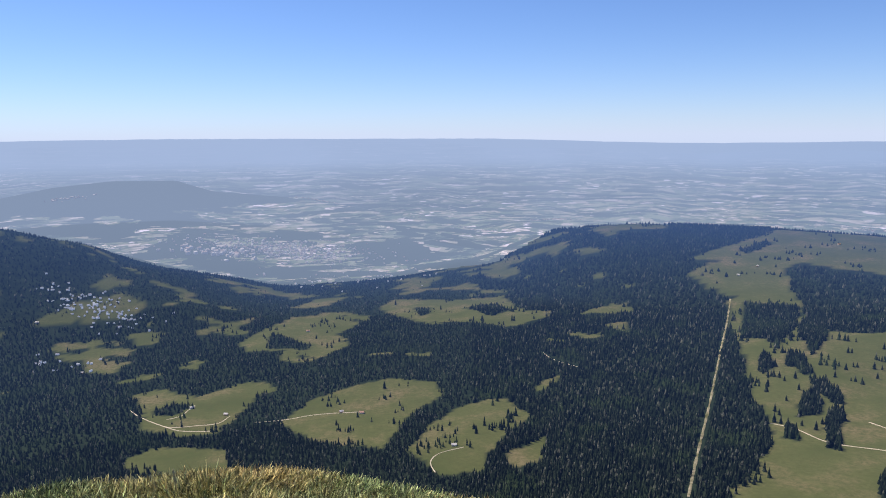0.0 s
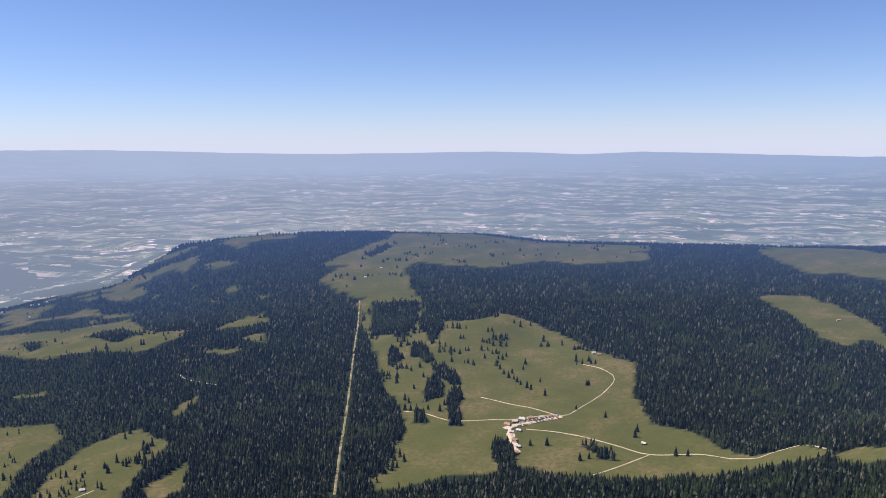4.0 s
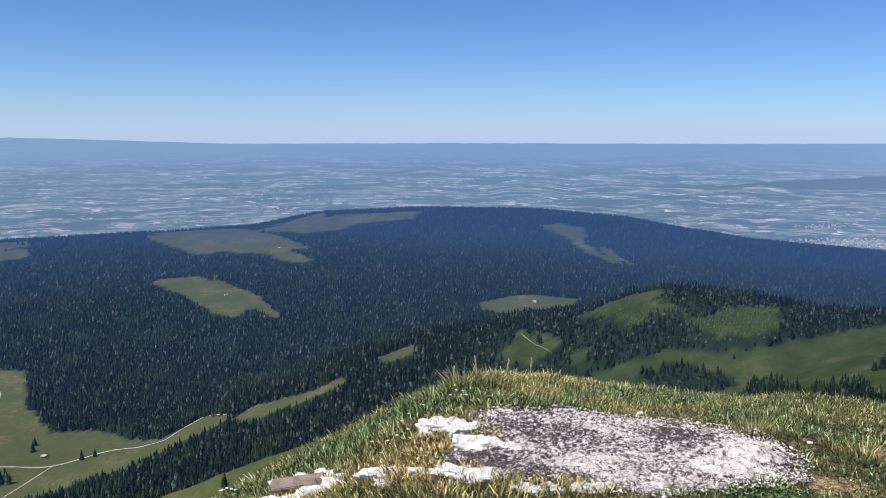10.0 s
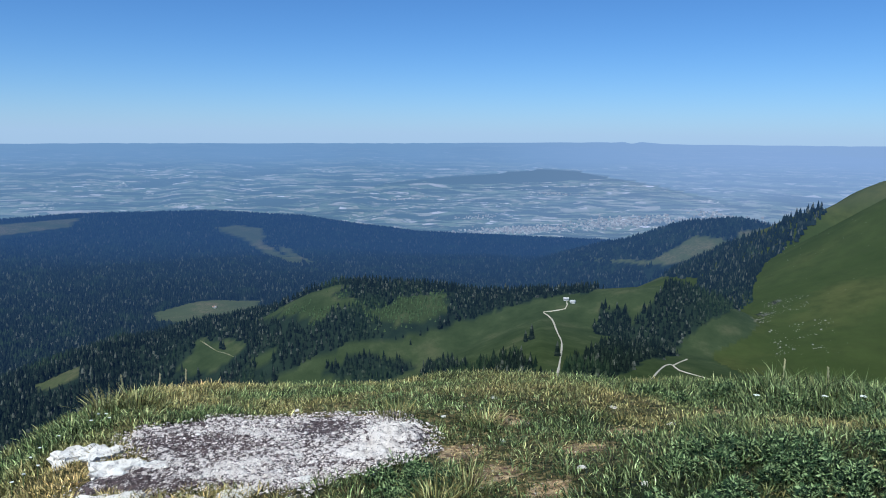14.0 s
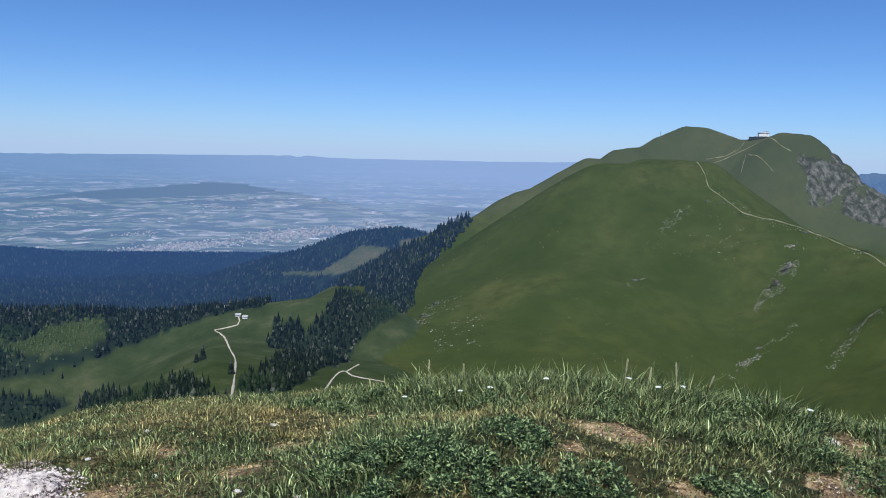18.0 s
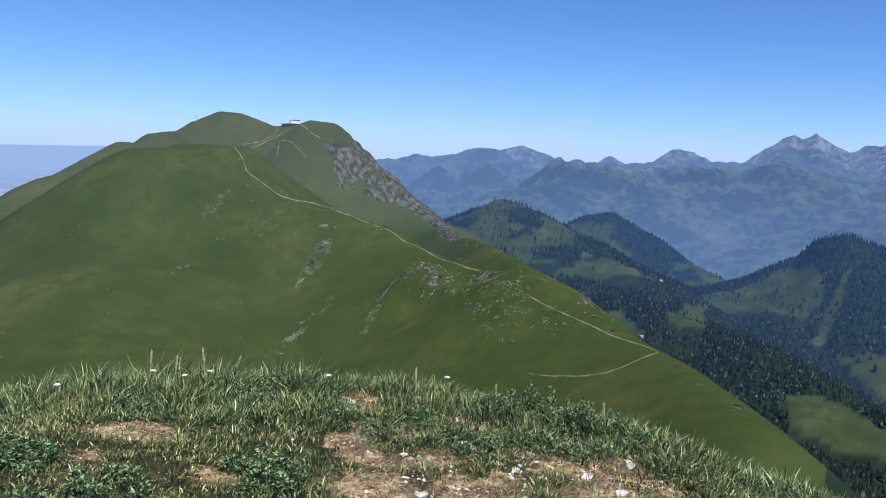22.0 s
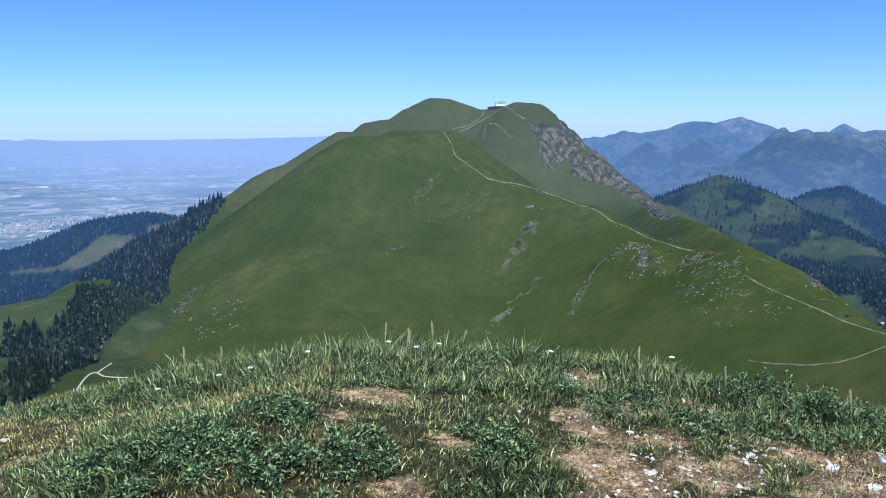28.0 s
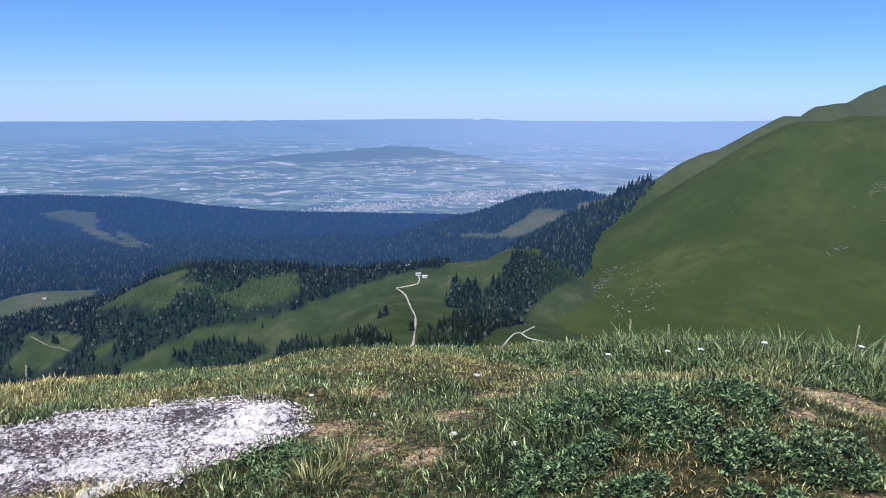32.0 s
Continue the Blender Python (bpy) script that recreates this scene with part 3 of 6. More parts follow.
# Pastures and meadows among the woods, in plan.
clearing((-296, 1123), (-272, 1218), (-212, 1288), (-147, 1327), (-65, 1315), (-48, 1247), (-86, 1176), (-106, 1096), (-125, 1006), (-186, 1021), (-243, 1062))
clearing((-85, 1001), (-64, 1105), (-5, 1203), (51, 1226), (91, 1133), (53, 1070), (23, 996), (18, 936), (-47, 929))
clearing((47, 953), (45, 986), (82, 1029), (108, 1050), (99, 994), (68, 940))
clearing((-594, 1287), (-566, 1319), (-526, 1296), (-468, 1248), (-411, 1319), (-379, 1334), (-343, 1294), (-366, 1232), (-367, 1169), (-378, 1067), (-433, 1056), (-504, 1084), (-516, 1131))
clearing((-508, 1604), (-478, 1723), (-446, 1871), (-343, 1935), (-268, 1819), (-305, 1716), (-258, 1578), (-312, 1489), (-392, 1535), (-464, 1537))
clearing((-247, 1992), (-211, 2089), (-54, 2069), (87, 2107), (133, 1873), (195, 1865), (188, 1799), (84, 1720), (-20, 1755), (-127, 1774))
clearing((-481, 1989), (-439, 2118), (-354, 2140), (-389, 2024))
clearing((-248, 2206), (-198, 2311), (-78, 2354), (-143, 2248))
clearing((-79, 2378), (119, 2463), (297, 2442), (309, 2392), (116, 2406))
clearing((-470, 965), (-445, 1007), (-343, 1011), (-317, 928), (-439, 921))
clearing((-628, 1664), (-575, 1737), (-530, 1817), (-529, 1764), (-610, 1649))
clearing((120, 1318), (155, 1365), (156, 1329), (110, 1264))
clearing((288, 1716), (354, 1728), (336, 1637))
clearing((-974, 1616), (-924, 1744), (-861, 1813), (-766, 1783), (-815, 1708), (-922, 1636))
clearing((-920, 1868), (-857, 1887), (-859, 1840))
clearing((581, 2062), (756, 2189), (855, 2259), (945, 2388), (1155, 2303), (1251, 2129), (1353, 2051), (1558, 1853), (1507, 1779), (1304, 1856), (1240, 1942), (1042, 1933), (937, 2016), (879, 2068), (814, 2020), (772, 1840), (740, 1765), (639, 1858), (596, 1957))
clearing((376, 2540), (494, 2612), (665, 2617), (636, 2507), (472, 2500))
clearing((705, 1522), (768, 1481), (846, 1490), (888, 1437), (903, 1345), (888, 1242), (893, 1087), (785, 955), (722, 839), (747, 784), (735, 707), (728, 662), (769, 629), (741, 567), (716, 551), (687, 600), (645, 674), (554, 713), (511, 773), (478, 815), (437, 814), (386, 840), (335, 829), (292, 848), (338, 911), (393, 990), (439, 1101), (446, 1182), (509, 1360), (618, 1507))
clearing((712, 545), (742, 530), (741, 472), (743, 434), (768, 424), (749, 406), (728, 427), (718, 452), (710, 474), (700, 492), (700, 525))
clearing((1480, 1365), (1576, 1291), (1544, 1172), (1407, 972), (1270, 836), (1270, 864), (1331, 949), (1249, 934), (1266, 1007), (1408, 1207))
clearing((1853, 1730), (1953, 1621), (1953, 1436), (1897, 1249), (1832, 1092), (1782, 1117), (1817, 1255), (1790, 1379), (1739, 1423))
clearing((2021, 1438), (2386, 1352), (2619, 1101), (2487, 1088), (2316, 1224), (2071, 1277))
clearing((2620, 660), (2690, 598), (2685, 515), (2600, 480), (2552, 500), (2481, 446), (2325, 341), (2195, 300), (2230, 342), (2426, 455), (2532, 540), (2591, 608))
clearing((2526, 436), (2494, 389), (2255, 278), (2205, 290), (2300, 325), (2443, 401))
clearing((1482, 495), (1534, 452), (1575, 404), (1593, 310), (1482, 300), (1361, 381), (1408, 471))
clearing((813, 422), (806, 393), (826, 358), (792, 342), (787, 357), (782, 369), (796, 396))
clearing((777, 239), (826, 231), (818, 191), (790, 166), (774, 181), (755, 194), (764, 220))
clearing((2030, -474), (1851, -595), (1913, -725), (1841, -776), (1777, -804), (1763, -714), (1811, -582))
clearing((1876, -816), (1914, -906), (1836, -896), (1801, -785))
clearing((619, -1091), (694, -1310), (651, -1358), (609, -1321), (589, -1268), (399, -827), (481, -927))
clearing((492, -1042), (477, -1240), (413, -1292), (334, -1271), (393, -1235), (468, -1218))
clearing((249, -1051), (259, -1202), (254, -1363), (189, -1027), (225, -1016))
clearing((270, -1341), (177, -1499), (128, -1507), (82, -1423), (85, -1371), (166, -1424), (243, -1410))
clearing((40, -1445), (45, -1388), (62, -1271), (78, -1264), (64, -1376), (46, -1445))
clearing((47, -1247), (-38, -1232), (-53, -1292), (-83, -1245), (-109, -1156), (-61, -1129), (-26, -1137), (12, -1188))
clearing((84, -887), (30, -881), (-5, -861), (-43, -809), (-48, -800), (3, -807), (58, -826))
clearing((-49, -986), (-94, -1088), (-135, -1065), (-134, -1047), (-69, -912))
clearing((664, -1795), (589, -1831), (542, -1826), (611, -1772))
clearing((356, -1058), (316, -1067), (263, -1016), (263, -989), (313, -1021))
clearing((846, 178), (836, 150), (818, 116), (831, 83), (848, 60), (858, 90), (864, 130))
SHRUBLAND = np.array([(826, 142), (825, 79), (812, 60), (789, 43), (814, 10), (830, -20), (843, -47), (789, -33), (772, -8), (768, 30), (782, 51), (781, 99)], float)
OPEN.append(SHRUBLAND)
clearing((723, 147), (729, 92), (745, 59), (753, -2), (764, -37), (791, -78), (796, -114), (798, -154), (751, -253), (732, -232), (719, -223), (697, -232), (681, -193), (540, -127), (470, -97), (471, -94), (473, -84), (588, 1), (695, 119))
clearing((413, 315), (422, 302), (418, 270), (383, 248), (389, 296), (412, 367), (435, 387))
clearing((818, -376), (694, -292), (664, -246), (551, -178), (467, -135), (457, -182), (610, -302), (731, -382))
clearing((754, 159), (760, 148), (763, 131), (761, 102), (758, 101), (746, 140))
clearing((519, 1345), (585, 1418), (623, 1457), (676, 1588), (738, 1702), (713, 1526), (744, 1501), (782, 1478), (853, 1497), (710, 1250), (578, 1165), (485, 976), (421, 1054), (442, 1120), (477, 1258))
clearing((273, -1425), (194, -1468), (122, -1487), (95, -1430), (80, -1370), (98, -1325), (153, -1365), (201, -1375), (245, -1345))
clearing((612, 1846), (770, 1822), (711, 1553), (715, 1425), (631, 1349), (587, 1398), (566, 1306), (527, 1319), (437, 1167), (505, 1414))
clearing((776, -192), (840, -215), (850, -292), (765, -268), (722, -238), (696, -199), (601, -150), (560, -120), (703, -160))
clearing((834, -392), (698, -290), (659, -252), (515, -169), (497, -172), (553, -220), (627, -276))

GROVES = []


def grove(*corners):
    GROVES.append(np.array(corners, float))


# Stands of spruce that reach into the pastures.
grove((795, 83), (803, 58), (774, 43), (756, 32), (751, 71), (741, 101), (738, 125), (738, 138), (760, 135), (766, 117), (772, 93))
grove((-520, 1185), (-495, 1215), (-470, 1212), (-462, 1190), (-480, 1150), (-505, 1155))
grove((-372, 1225), (-362, 1262), (-350, 1262), (-356, 1225))
grove((1080, -454), (1109, -507), (1200, -560), (1290, -560), (1370, -500), (1330, -450), (1200, -420), (1097, -425))
grove((649, 1824), (747, 1767), (604, 1485), (545, 1530))
grove((517, -149), (667, -231), (747, -315), (914, -413), (1046, -477), (1129, -549), (1147, -593), (1170, -650), (1200, -600), (1180, -540), (1140, -470), (1100, -432), (900, -334), (765, -272), (722, -240), (696, -201), (601, -152), (540, -122), (485, -101), (466, -119))
grove((846, -83), (837, -111), (793, -118), (794, -88), (793, -63))
grove((740, -187), (722, -212), (689, -211), (688, -203), (708, -180))
grove((675, 1773), (720, 1784), (745, 1748), (686, 1613), (625, 1512), (578, 1441), (576, 1487), (639, 1681))
grove((719, 1671), (739, 1655), (697, 1490), (662, 1437), (617, 1382), (643, 1458), (631, 1474))
grove((582, 1400), (602, 1395), (583, 1298), (564, 1287), (566, 1328), (552, 1328))
grove((567, 1273), (584, 1255), (584, 1199), (567, 1147), (556, 1155), (552, 1180), (553, 1230))
grove((523, 1193), (548, 1212), (539, 1157), (513, 1106), (496, 1114), (478, 1102), (502, 1150))
grove((544, 1138), (551, 1118), (536, 1082), (514, 1052), (485, 976), (470, 990), (500, 1052), (519, 1097))
grove((448, 1066), (459, 1074), (447, 1021), (432, 1033))
grove((535, 1406), (541, 1384), (534, 1335), (507, 1314), (511, 1354))
grove((709, 82), (719, 79), (725, 36), (726, 8), (708, -4), (699, 7), (692, 33), (699, 66))
grove((699, -14), (686, -34), (588, -56), (588, -86), (525, -80), (497, -84), (449, -82), (480, -50), (579, -3))
grove((741, 14), (744, -2), (741, -3), (738, 11))
grove((714, -174), (714, -197), (687, -215), (678, -203), (681, -169))
grove((475, -102), (601, -156), (717, -240), (1104, -440), (1180, -550), (1171, -629), (1160, -648), (1131, -608), (1091, -549), (947, -439), (837, -384), (704, -292), (668, -244), (569, -182), (474, -133))
grove((488, 892), (508, 888), (483, 816), (457, 786), (451, 810))
grove((934, 1073), (947, 1057), (925, 1032), (910, 1045))
grove((589, 822), (607, 782), (597, 760), (588, 770), (584, 807))
grove((857, 2038), (948, 1964), (1051, 1884), (1221, 1851), (1148, 1740), (875, 1886))
grove((766, 2217), (884, 2309), (874, 2258), (767, 2169))
grove((-132, 1855), (-106, 1881), (-111, 1977), (-149, 1983))
grove((-22, 1962), (67, 1988), (91, 1864), (48, 1811))
grove((-454, 1683), (-343, 1583), (-347, 1545), (-430, 1546))
grove((414, -859), (545, -1271), (494, -1308), (471, -1278), (533, -1244))
grove((143, -1505), (118, -1543), (95, -1539), (51, -1544), (11, -1536), (36, -1473), (74, -1432))
grove((72, -1246), (46, -1235), (27, -1194), (51, -1196))


def inside(x, y, corners):
    hit = np.zeros(np.shape(x), bool)
    ends = np.roll(corners, -1, axis=0)
    for (ax, ay), (bx, by) in zip(corners, ends):
        if ay != by:
            hit ^= ((ay > y) != (by > y)) & (x < (bx - ax) * (y - ay) / (by - ay) + ax)
    return hit


def within_any(x, y, shapes, sway):
    wx, wy = x + fbm(x / 25, y / 25, 2, 21) * sway, y + fbm(x / 25, y / 25, 2, 22) * sway
    found = np.zeros(np.shape(x), bool)
    for corners in shapes:
        low, high = corners.min(axis=0) - 20, corners.max(axis=0) + 20
        near = (x > low[0]) & (x < high[0]) & (y > low[1]) & (y < high[1])
        if near.any():
            found[near] |= inside(wx[near], wy[near], corners)
    return found


def is_open(x, y):
    """Where the land is pasture."""
    b, r = np.degrees(np.arctan2(x, y)) % 360, np.hypot(x, y)
    patches = (b > 148) & (b < 205) & ((r > 1620) | ((b < 166) & (r > 1300))) & (fbm(x / 110, y / 110, 4, 51) > 0.05)
    west = ((b > 310) | (b < 12)) & (r > 1500) & (fbm(x / 90, y / 60, 4, 52) > np.interp(r, [1500, 2400, 3200], [0.42, 0.25, -0.1]))
    foot = ((b > 101) & (b < 178) & (r < 620)) | ((b > 40) & (b < 76) & (r < 640))
    behind_crest = (r > 2250) & (b < 60) & within_any(x * 0.95, y * 0.95, OPEN, 8)
    return within_any(x, y, OPEN, 8) | patches | west | foot | behind_crest


def is_grove(x, y):
    return within_any(x, y, GROVES, 5)


def massif(x, y):
    """How the big mountain's own slopes lie over the rest of the land, in metres."""
    return np.max([ridge(x, y, *r[:4]) for r in RIDGES if r[0] in (MOUNTAIN_TOP, MOUNTAIN_WEST, MOUNTAIN_FACE, MOUNTAIN_SHOULDER, MOUNTAIN_SPINE, SADDLE_RIDGE, SADDLE_BACK, KNOB, KNOLL)], axis=0)


def on_massif(x, y, z):
    b = np.degrees(np.arctan2(x, y)) % 360
    r = np.hypot(x, y)
    return (massif(x, y) > z - 10) & (b > np.interp(r, [400, 800, 1250, 1400], [100, 104, 107, 100])) & (b < 178) & (r > 300) & (r < 1900)


bearings = np.radians(np.concatenate([np.arange(-42, 96, 0.42), np.arange(96, 205, 0.24), np.arange(205, 318, 2.5)]))
radii = np.concatenate([np.geomspace(26, 400, 30)[:-1], np.linspace(400, 1800, 160)[:-1], np.linspace(1800, 3300, 90)[:-1], np.linspace(3300, 4900, 90)])
BB, RR = np.meshgrid(bearings, radii)
GX, GY = RR * np.sin(BB), RR * np.cos(BB)
GZ = land(GX, GY)
rise = np.maximum.accumulate((GZ - 1.62) / RR, axis=0)
g_open = is_open(GX, GY) & ~is_grove(GX, GY)
g_massif = on_massif(GX, GY, GZ)
step = np.gradient(GZ, axis=0) / np.gradient(RR, axis=0)
turn = np.gradient(GZ, axis=1) / (RR * np.gradient(BB, axis=1))
steep = np.hypot(step, turn)
bearing_deg = np.degrees(BB)
crag = np.clip((bearing_deg - 141.2 - 1.2 * fbm(GX / 35, GY / 35, 3, 61)) * 1.4, 0, 1) * (RR > 1180) * np.clip((GZ - np.interp(bearing_deg, [141, 144, 147.4, 150], [-62, -82, -100, -135])) / 8, 0, 1) * np.clip((np.interp(bearing_deg, [141, 142, 143, 144.5], [22, 18, 8, 200]) - GZ) / 6, 0, 1) * g_massif
GZ = GZ - crag * (np.abs(fbm(BB * 260, GZ / 160, 4, 62)) * 15 + np.abs(fbm(BB * 900, GZ / 60, 3, 63)) * 5)
g_bare = np.where(g_massif, np.maximum(crag * np.clip(1.1 + 1.5 * fbm(GX / 16, GY / 16, 3, 64), 0, 1.6), np.clip(fbm(GX / 28, GY / 28, 5, 65) * 2.2 - 1.05, 0, 0.8)), 0.0)
ROCKY = []


def rocky_patch(x, y, size, share):
    ROCKY.append((x, y, size, share))


# Outcrops and scars on the mountain, in plan.
rocky_patch(397, -677, 16, 0.60)
rocky_patch(406, -669, 10, 0.50)
rocky_patch(376, -662, 12, 0.50)
rocky_patch(337, -683, 18, 0.55)
rocky_patch(315, -610, 20, 0.45)
rocky_patch(303, -629, 14, 0.50)
rocky_patch(592, -740, 5, 0.90)
rocky_patch(588, -727, 5, 0.90)
rocky_patch(586, -714, 6, 0.90)
rocky_patch(583, -700, 6, 0.85)
rocky_patch(578, -685, 5, 0.80)
rocky_patch(574, -669, 5, 0.70)
rocky_patch(793, -392, 9, 0.70)
rocky_patch(764, -368, 9, 0.70)
rocky_patch(731, -347, 7, 0.60)
rocky_patch(786, -411, 7, 0.60)
rocky_patch(494, -908, 5, 1.20)
rocky_patch(608, -765, 5, 1.20)
rocky_patch(672, -588, 5, 0.80)
rocky_patch(501, -565, 5, 0.80)
rocky_patch(509, -582, 4, 0.80)
rocky_patch(516, -608, 4, 0.70)
rocky_patch(458, -663, 8, 0.55)
rocky_patch(453, -641, 6, 0.50)
rocky_patch(748, -766, 7, 0.60)
rocky_patch(747, -732, 8, 0.50)
rocky_patch(751, -698, 6, 0.50)
rocky_patch(736, -781, 5, 0.70)
rocky_patch(702, -779, 5, 0.70)
rocky_patch(618, -795, 6, 0.70)
rocky_patch(548, -802, 7, 0.70)
rocky_patch(241, -697, 14, 0.70)
rocky_patch(230, -691, 10, 0.70)
rocky_patch(458, -1218, 12, 0.60)
rocky_patch(169, -556, 8, 0.60)
rocky_patch(527, -1232, 10, 0.60)
rocky_patch(353, -688, 14, 0.60)
rocky_patch(313, -634, 10, 0.50)
rocky_patch(393, -714, 12, 0.50)
rocky_patch(426, -678, 12, 0.50)
rocky_patch(405, -687, 10, 0.50)
rocky_patch(456, -1229, 10, 0.70)
rocky_patch(371, -1103, 10, 0.70)
rocky_patch(56, -401, 5, 0.80)
rocky_patch(68, -426, 4, 0.70)
rocky_patch(212, -957, 4, 0.70)
rocky_patch(262, -1001, 4, 0.70)
rocky_patch(262, -645, 8, 0.60)
rocky_patch(223, -614, 7, 0.60)
rocky_patch(190, -580, 7, 0.65)
rocky_patch(140, -526, 6, 0.60)
rocky_patch(100, -474, 6, 0.60)
rocky_patch(82, -440, 6, 0.60)
rocky_patch(669, -555, 6, 0.50)
rocky_patch(670, -582, 6, 0.50)
for rock_x, rock_y, size, share in ROCKY:
    g_bare = np.where(g_massif, np.maximum(g_bare, share * np.clip(1.5 - np.hypot(GX - rock_x, GY - rock_y) / size + fbm(GX / 9, GY / 9, 4, 66) * 0.8, 0, 1)), g_bare)
high = np.clip((GZ + 40 + 150 * fbm(GX / 150, GY / 150, 4, 8)) / 100, 0, 1)
g_bare = np.where((RR > 2600) & (bearing_deg > 143), np.clip(high * np.clip(steep * 2.2 - 0.9, 0, 1), 0, 0.9), g_bare)
# share of painted haze emission on the surfaces, by distance in metres
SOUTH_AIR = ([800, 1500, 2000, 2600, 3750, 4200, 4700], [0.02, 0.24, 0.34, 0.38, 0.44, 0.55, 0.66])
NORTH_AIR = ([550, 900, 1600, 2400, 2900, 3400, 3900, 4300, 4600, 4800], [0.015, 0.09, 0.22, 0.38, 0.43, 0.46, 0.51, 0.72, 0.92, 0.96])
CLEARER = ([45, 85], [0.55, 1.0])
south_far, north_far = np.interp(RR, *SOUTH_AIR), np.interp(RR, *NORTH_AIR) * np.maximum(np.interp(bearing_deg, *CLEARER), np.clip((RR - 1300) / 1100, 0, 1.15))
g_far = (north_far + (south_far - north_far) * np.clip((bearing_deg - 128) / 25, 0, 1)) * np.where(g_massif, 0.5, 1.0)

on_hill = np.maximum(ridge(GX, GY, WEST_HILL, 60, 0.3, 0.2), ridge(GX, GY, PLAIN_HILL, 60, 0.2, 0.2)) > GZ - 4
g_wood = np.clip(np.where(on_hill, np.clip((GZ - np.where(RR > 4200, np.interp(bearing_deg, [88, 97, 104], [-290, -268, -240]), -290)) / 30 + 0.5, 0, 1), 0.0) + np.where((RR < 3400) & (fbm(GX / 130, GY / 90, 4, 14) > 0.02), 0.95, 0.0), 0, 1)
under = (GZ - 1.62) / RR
# the plain's painted haze thickens towards the horizon
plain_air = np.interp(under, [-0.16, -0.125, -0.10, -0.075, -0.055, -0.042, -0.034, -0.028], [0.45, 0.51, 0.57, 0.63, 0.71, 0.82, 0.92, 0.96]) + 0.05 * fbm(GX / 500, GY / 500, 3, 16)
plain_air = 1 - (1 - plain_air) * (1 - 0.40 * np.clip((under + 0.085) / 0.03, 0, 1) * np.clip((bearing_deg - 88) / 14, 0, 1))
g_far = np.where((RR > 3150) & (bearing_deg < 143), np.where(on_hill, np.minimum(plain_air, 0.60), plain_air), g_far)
g_grey = np.where(g_massif, np.clip((RR - 1310) / 40, 0, 1), 0.0)
index = np.arange(GX.size).reshape(GX.shape)
wrap = np.concatenate([index, index[:, :1]], axis=1)
quads = np.stack([wrap[:-1, :-1], wrap[:-1, 1:], wrap[1:, 1:], wrap[1:, :-1]], -1)
grown = np.zeros(GX.shape, np.int32)
grown[g_massif] = 1
grown[(RR > np.interp(bearing_deg, [-30, 2, 12, 20], [2350, 2450, 2950, 3150])) & (bearing_deg < 143)] = 2
grown[(RR > 2450) & (bearing_deg >= 143) & (bearing_deg < 205)] = 3
grown[(RR > 4790) & (bearing_deg < 143)] = 4
kinds = grown[:-1]
all_verts = np.stack([GX.ravel(), GY.ravel(), GZ.ravel()], -1)
for number, (name, material, label) in enumerate((
    ("ground", LAND, "wooded valley ground with green mown pastures"),
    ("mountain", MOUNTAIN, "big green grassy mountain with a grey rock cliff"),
    ("plain", PLAIN, "hazy farmland plain patched with fields and woods"),
    ("", RANGE, ""),
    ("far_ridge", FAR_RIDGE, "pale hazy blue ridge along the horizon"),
)):
    if not name:
        continue
    chosen = quads[kinds == number]
    used, faces = np.unique(chosen, return_inverse=True)
    mesh = mesh_from(name, all_verts[used], faces.reshape(-1, 4), material, smooth=True)
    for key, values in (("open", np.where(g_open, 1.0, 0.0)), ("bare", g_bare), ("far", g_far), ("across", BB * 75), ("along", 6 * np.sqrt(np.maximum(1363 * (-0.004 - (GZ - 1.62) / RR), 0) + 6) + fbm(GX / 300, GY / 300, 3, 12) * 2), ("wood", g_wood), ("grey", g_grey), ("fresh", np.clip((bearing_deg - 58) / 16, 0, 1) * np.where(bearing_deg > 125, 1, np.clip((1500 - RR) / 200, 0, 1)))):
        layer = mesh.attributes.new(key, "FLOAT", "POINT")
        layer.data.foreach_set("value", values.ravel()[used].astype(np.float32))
    tagged(new(name, mesh), label, "landscape", kind="structure")


# the far ranges to the south, in finer steps
range_b = np.radians(np.arange(142.6, 202, 0.1))
range_r = np.concatenate([np.linspace(2430, 3300, 60)[:-1], np.linspace(3300, 4900, 120)])
AB, AR = np.meshgrid(range_b, range_r)
AX, AY = AR * np.sin(AB), AR * np.cos(AB)
AZ = land(AX, AY)
AZ[0] -= 6
a_steep = np.hypot(np.gradient(AZ, axis=0) / np.gradient(AR, axis=0), np.gradient(AZ, axis=1) / (AR * np.gradient(AB, axis=1)))
a_high = np.clip((AZ + 30 + 160 * fbm(AX / 150, AY / 150, 4, 8)) / 90, 0, 1)
a_bare = np.clip(np.maximum(a_high * np.clip(a_steep * 2.0 - 0.7, 0, 1), np.clip((AZ - 130 + 220 * fbm(AX / 55, AY / 55, 4, 9)) / 40, 0, 1)), 0, 1)
a_index = np.arange(AX.size).reshape(AX.shape)
a_quads = np.stack([a_index[:-1, :-1], a_index[:-1, 1:], a_index[1:, 1:], a_index[1:, :-1]], -1).reshape(-1, 4)
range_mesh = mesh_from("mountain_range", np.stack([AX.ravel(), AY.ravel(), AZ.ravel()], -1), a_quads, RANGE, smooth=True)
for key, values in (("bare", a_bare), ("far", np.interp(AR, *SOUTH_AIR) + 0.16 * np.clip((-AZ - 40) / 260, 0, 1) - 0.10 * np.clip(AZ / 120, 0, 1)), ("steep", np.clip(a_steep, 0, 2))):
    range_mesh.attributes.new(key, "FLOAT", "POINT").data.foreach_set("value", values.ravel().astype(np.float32))
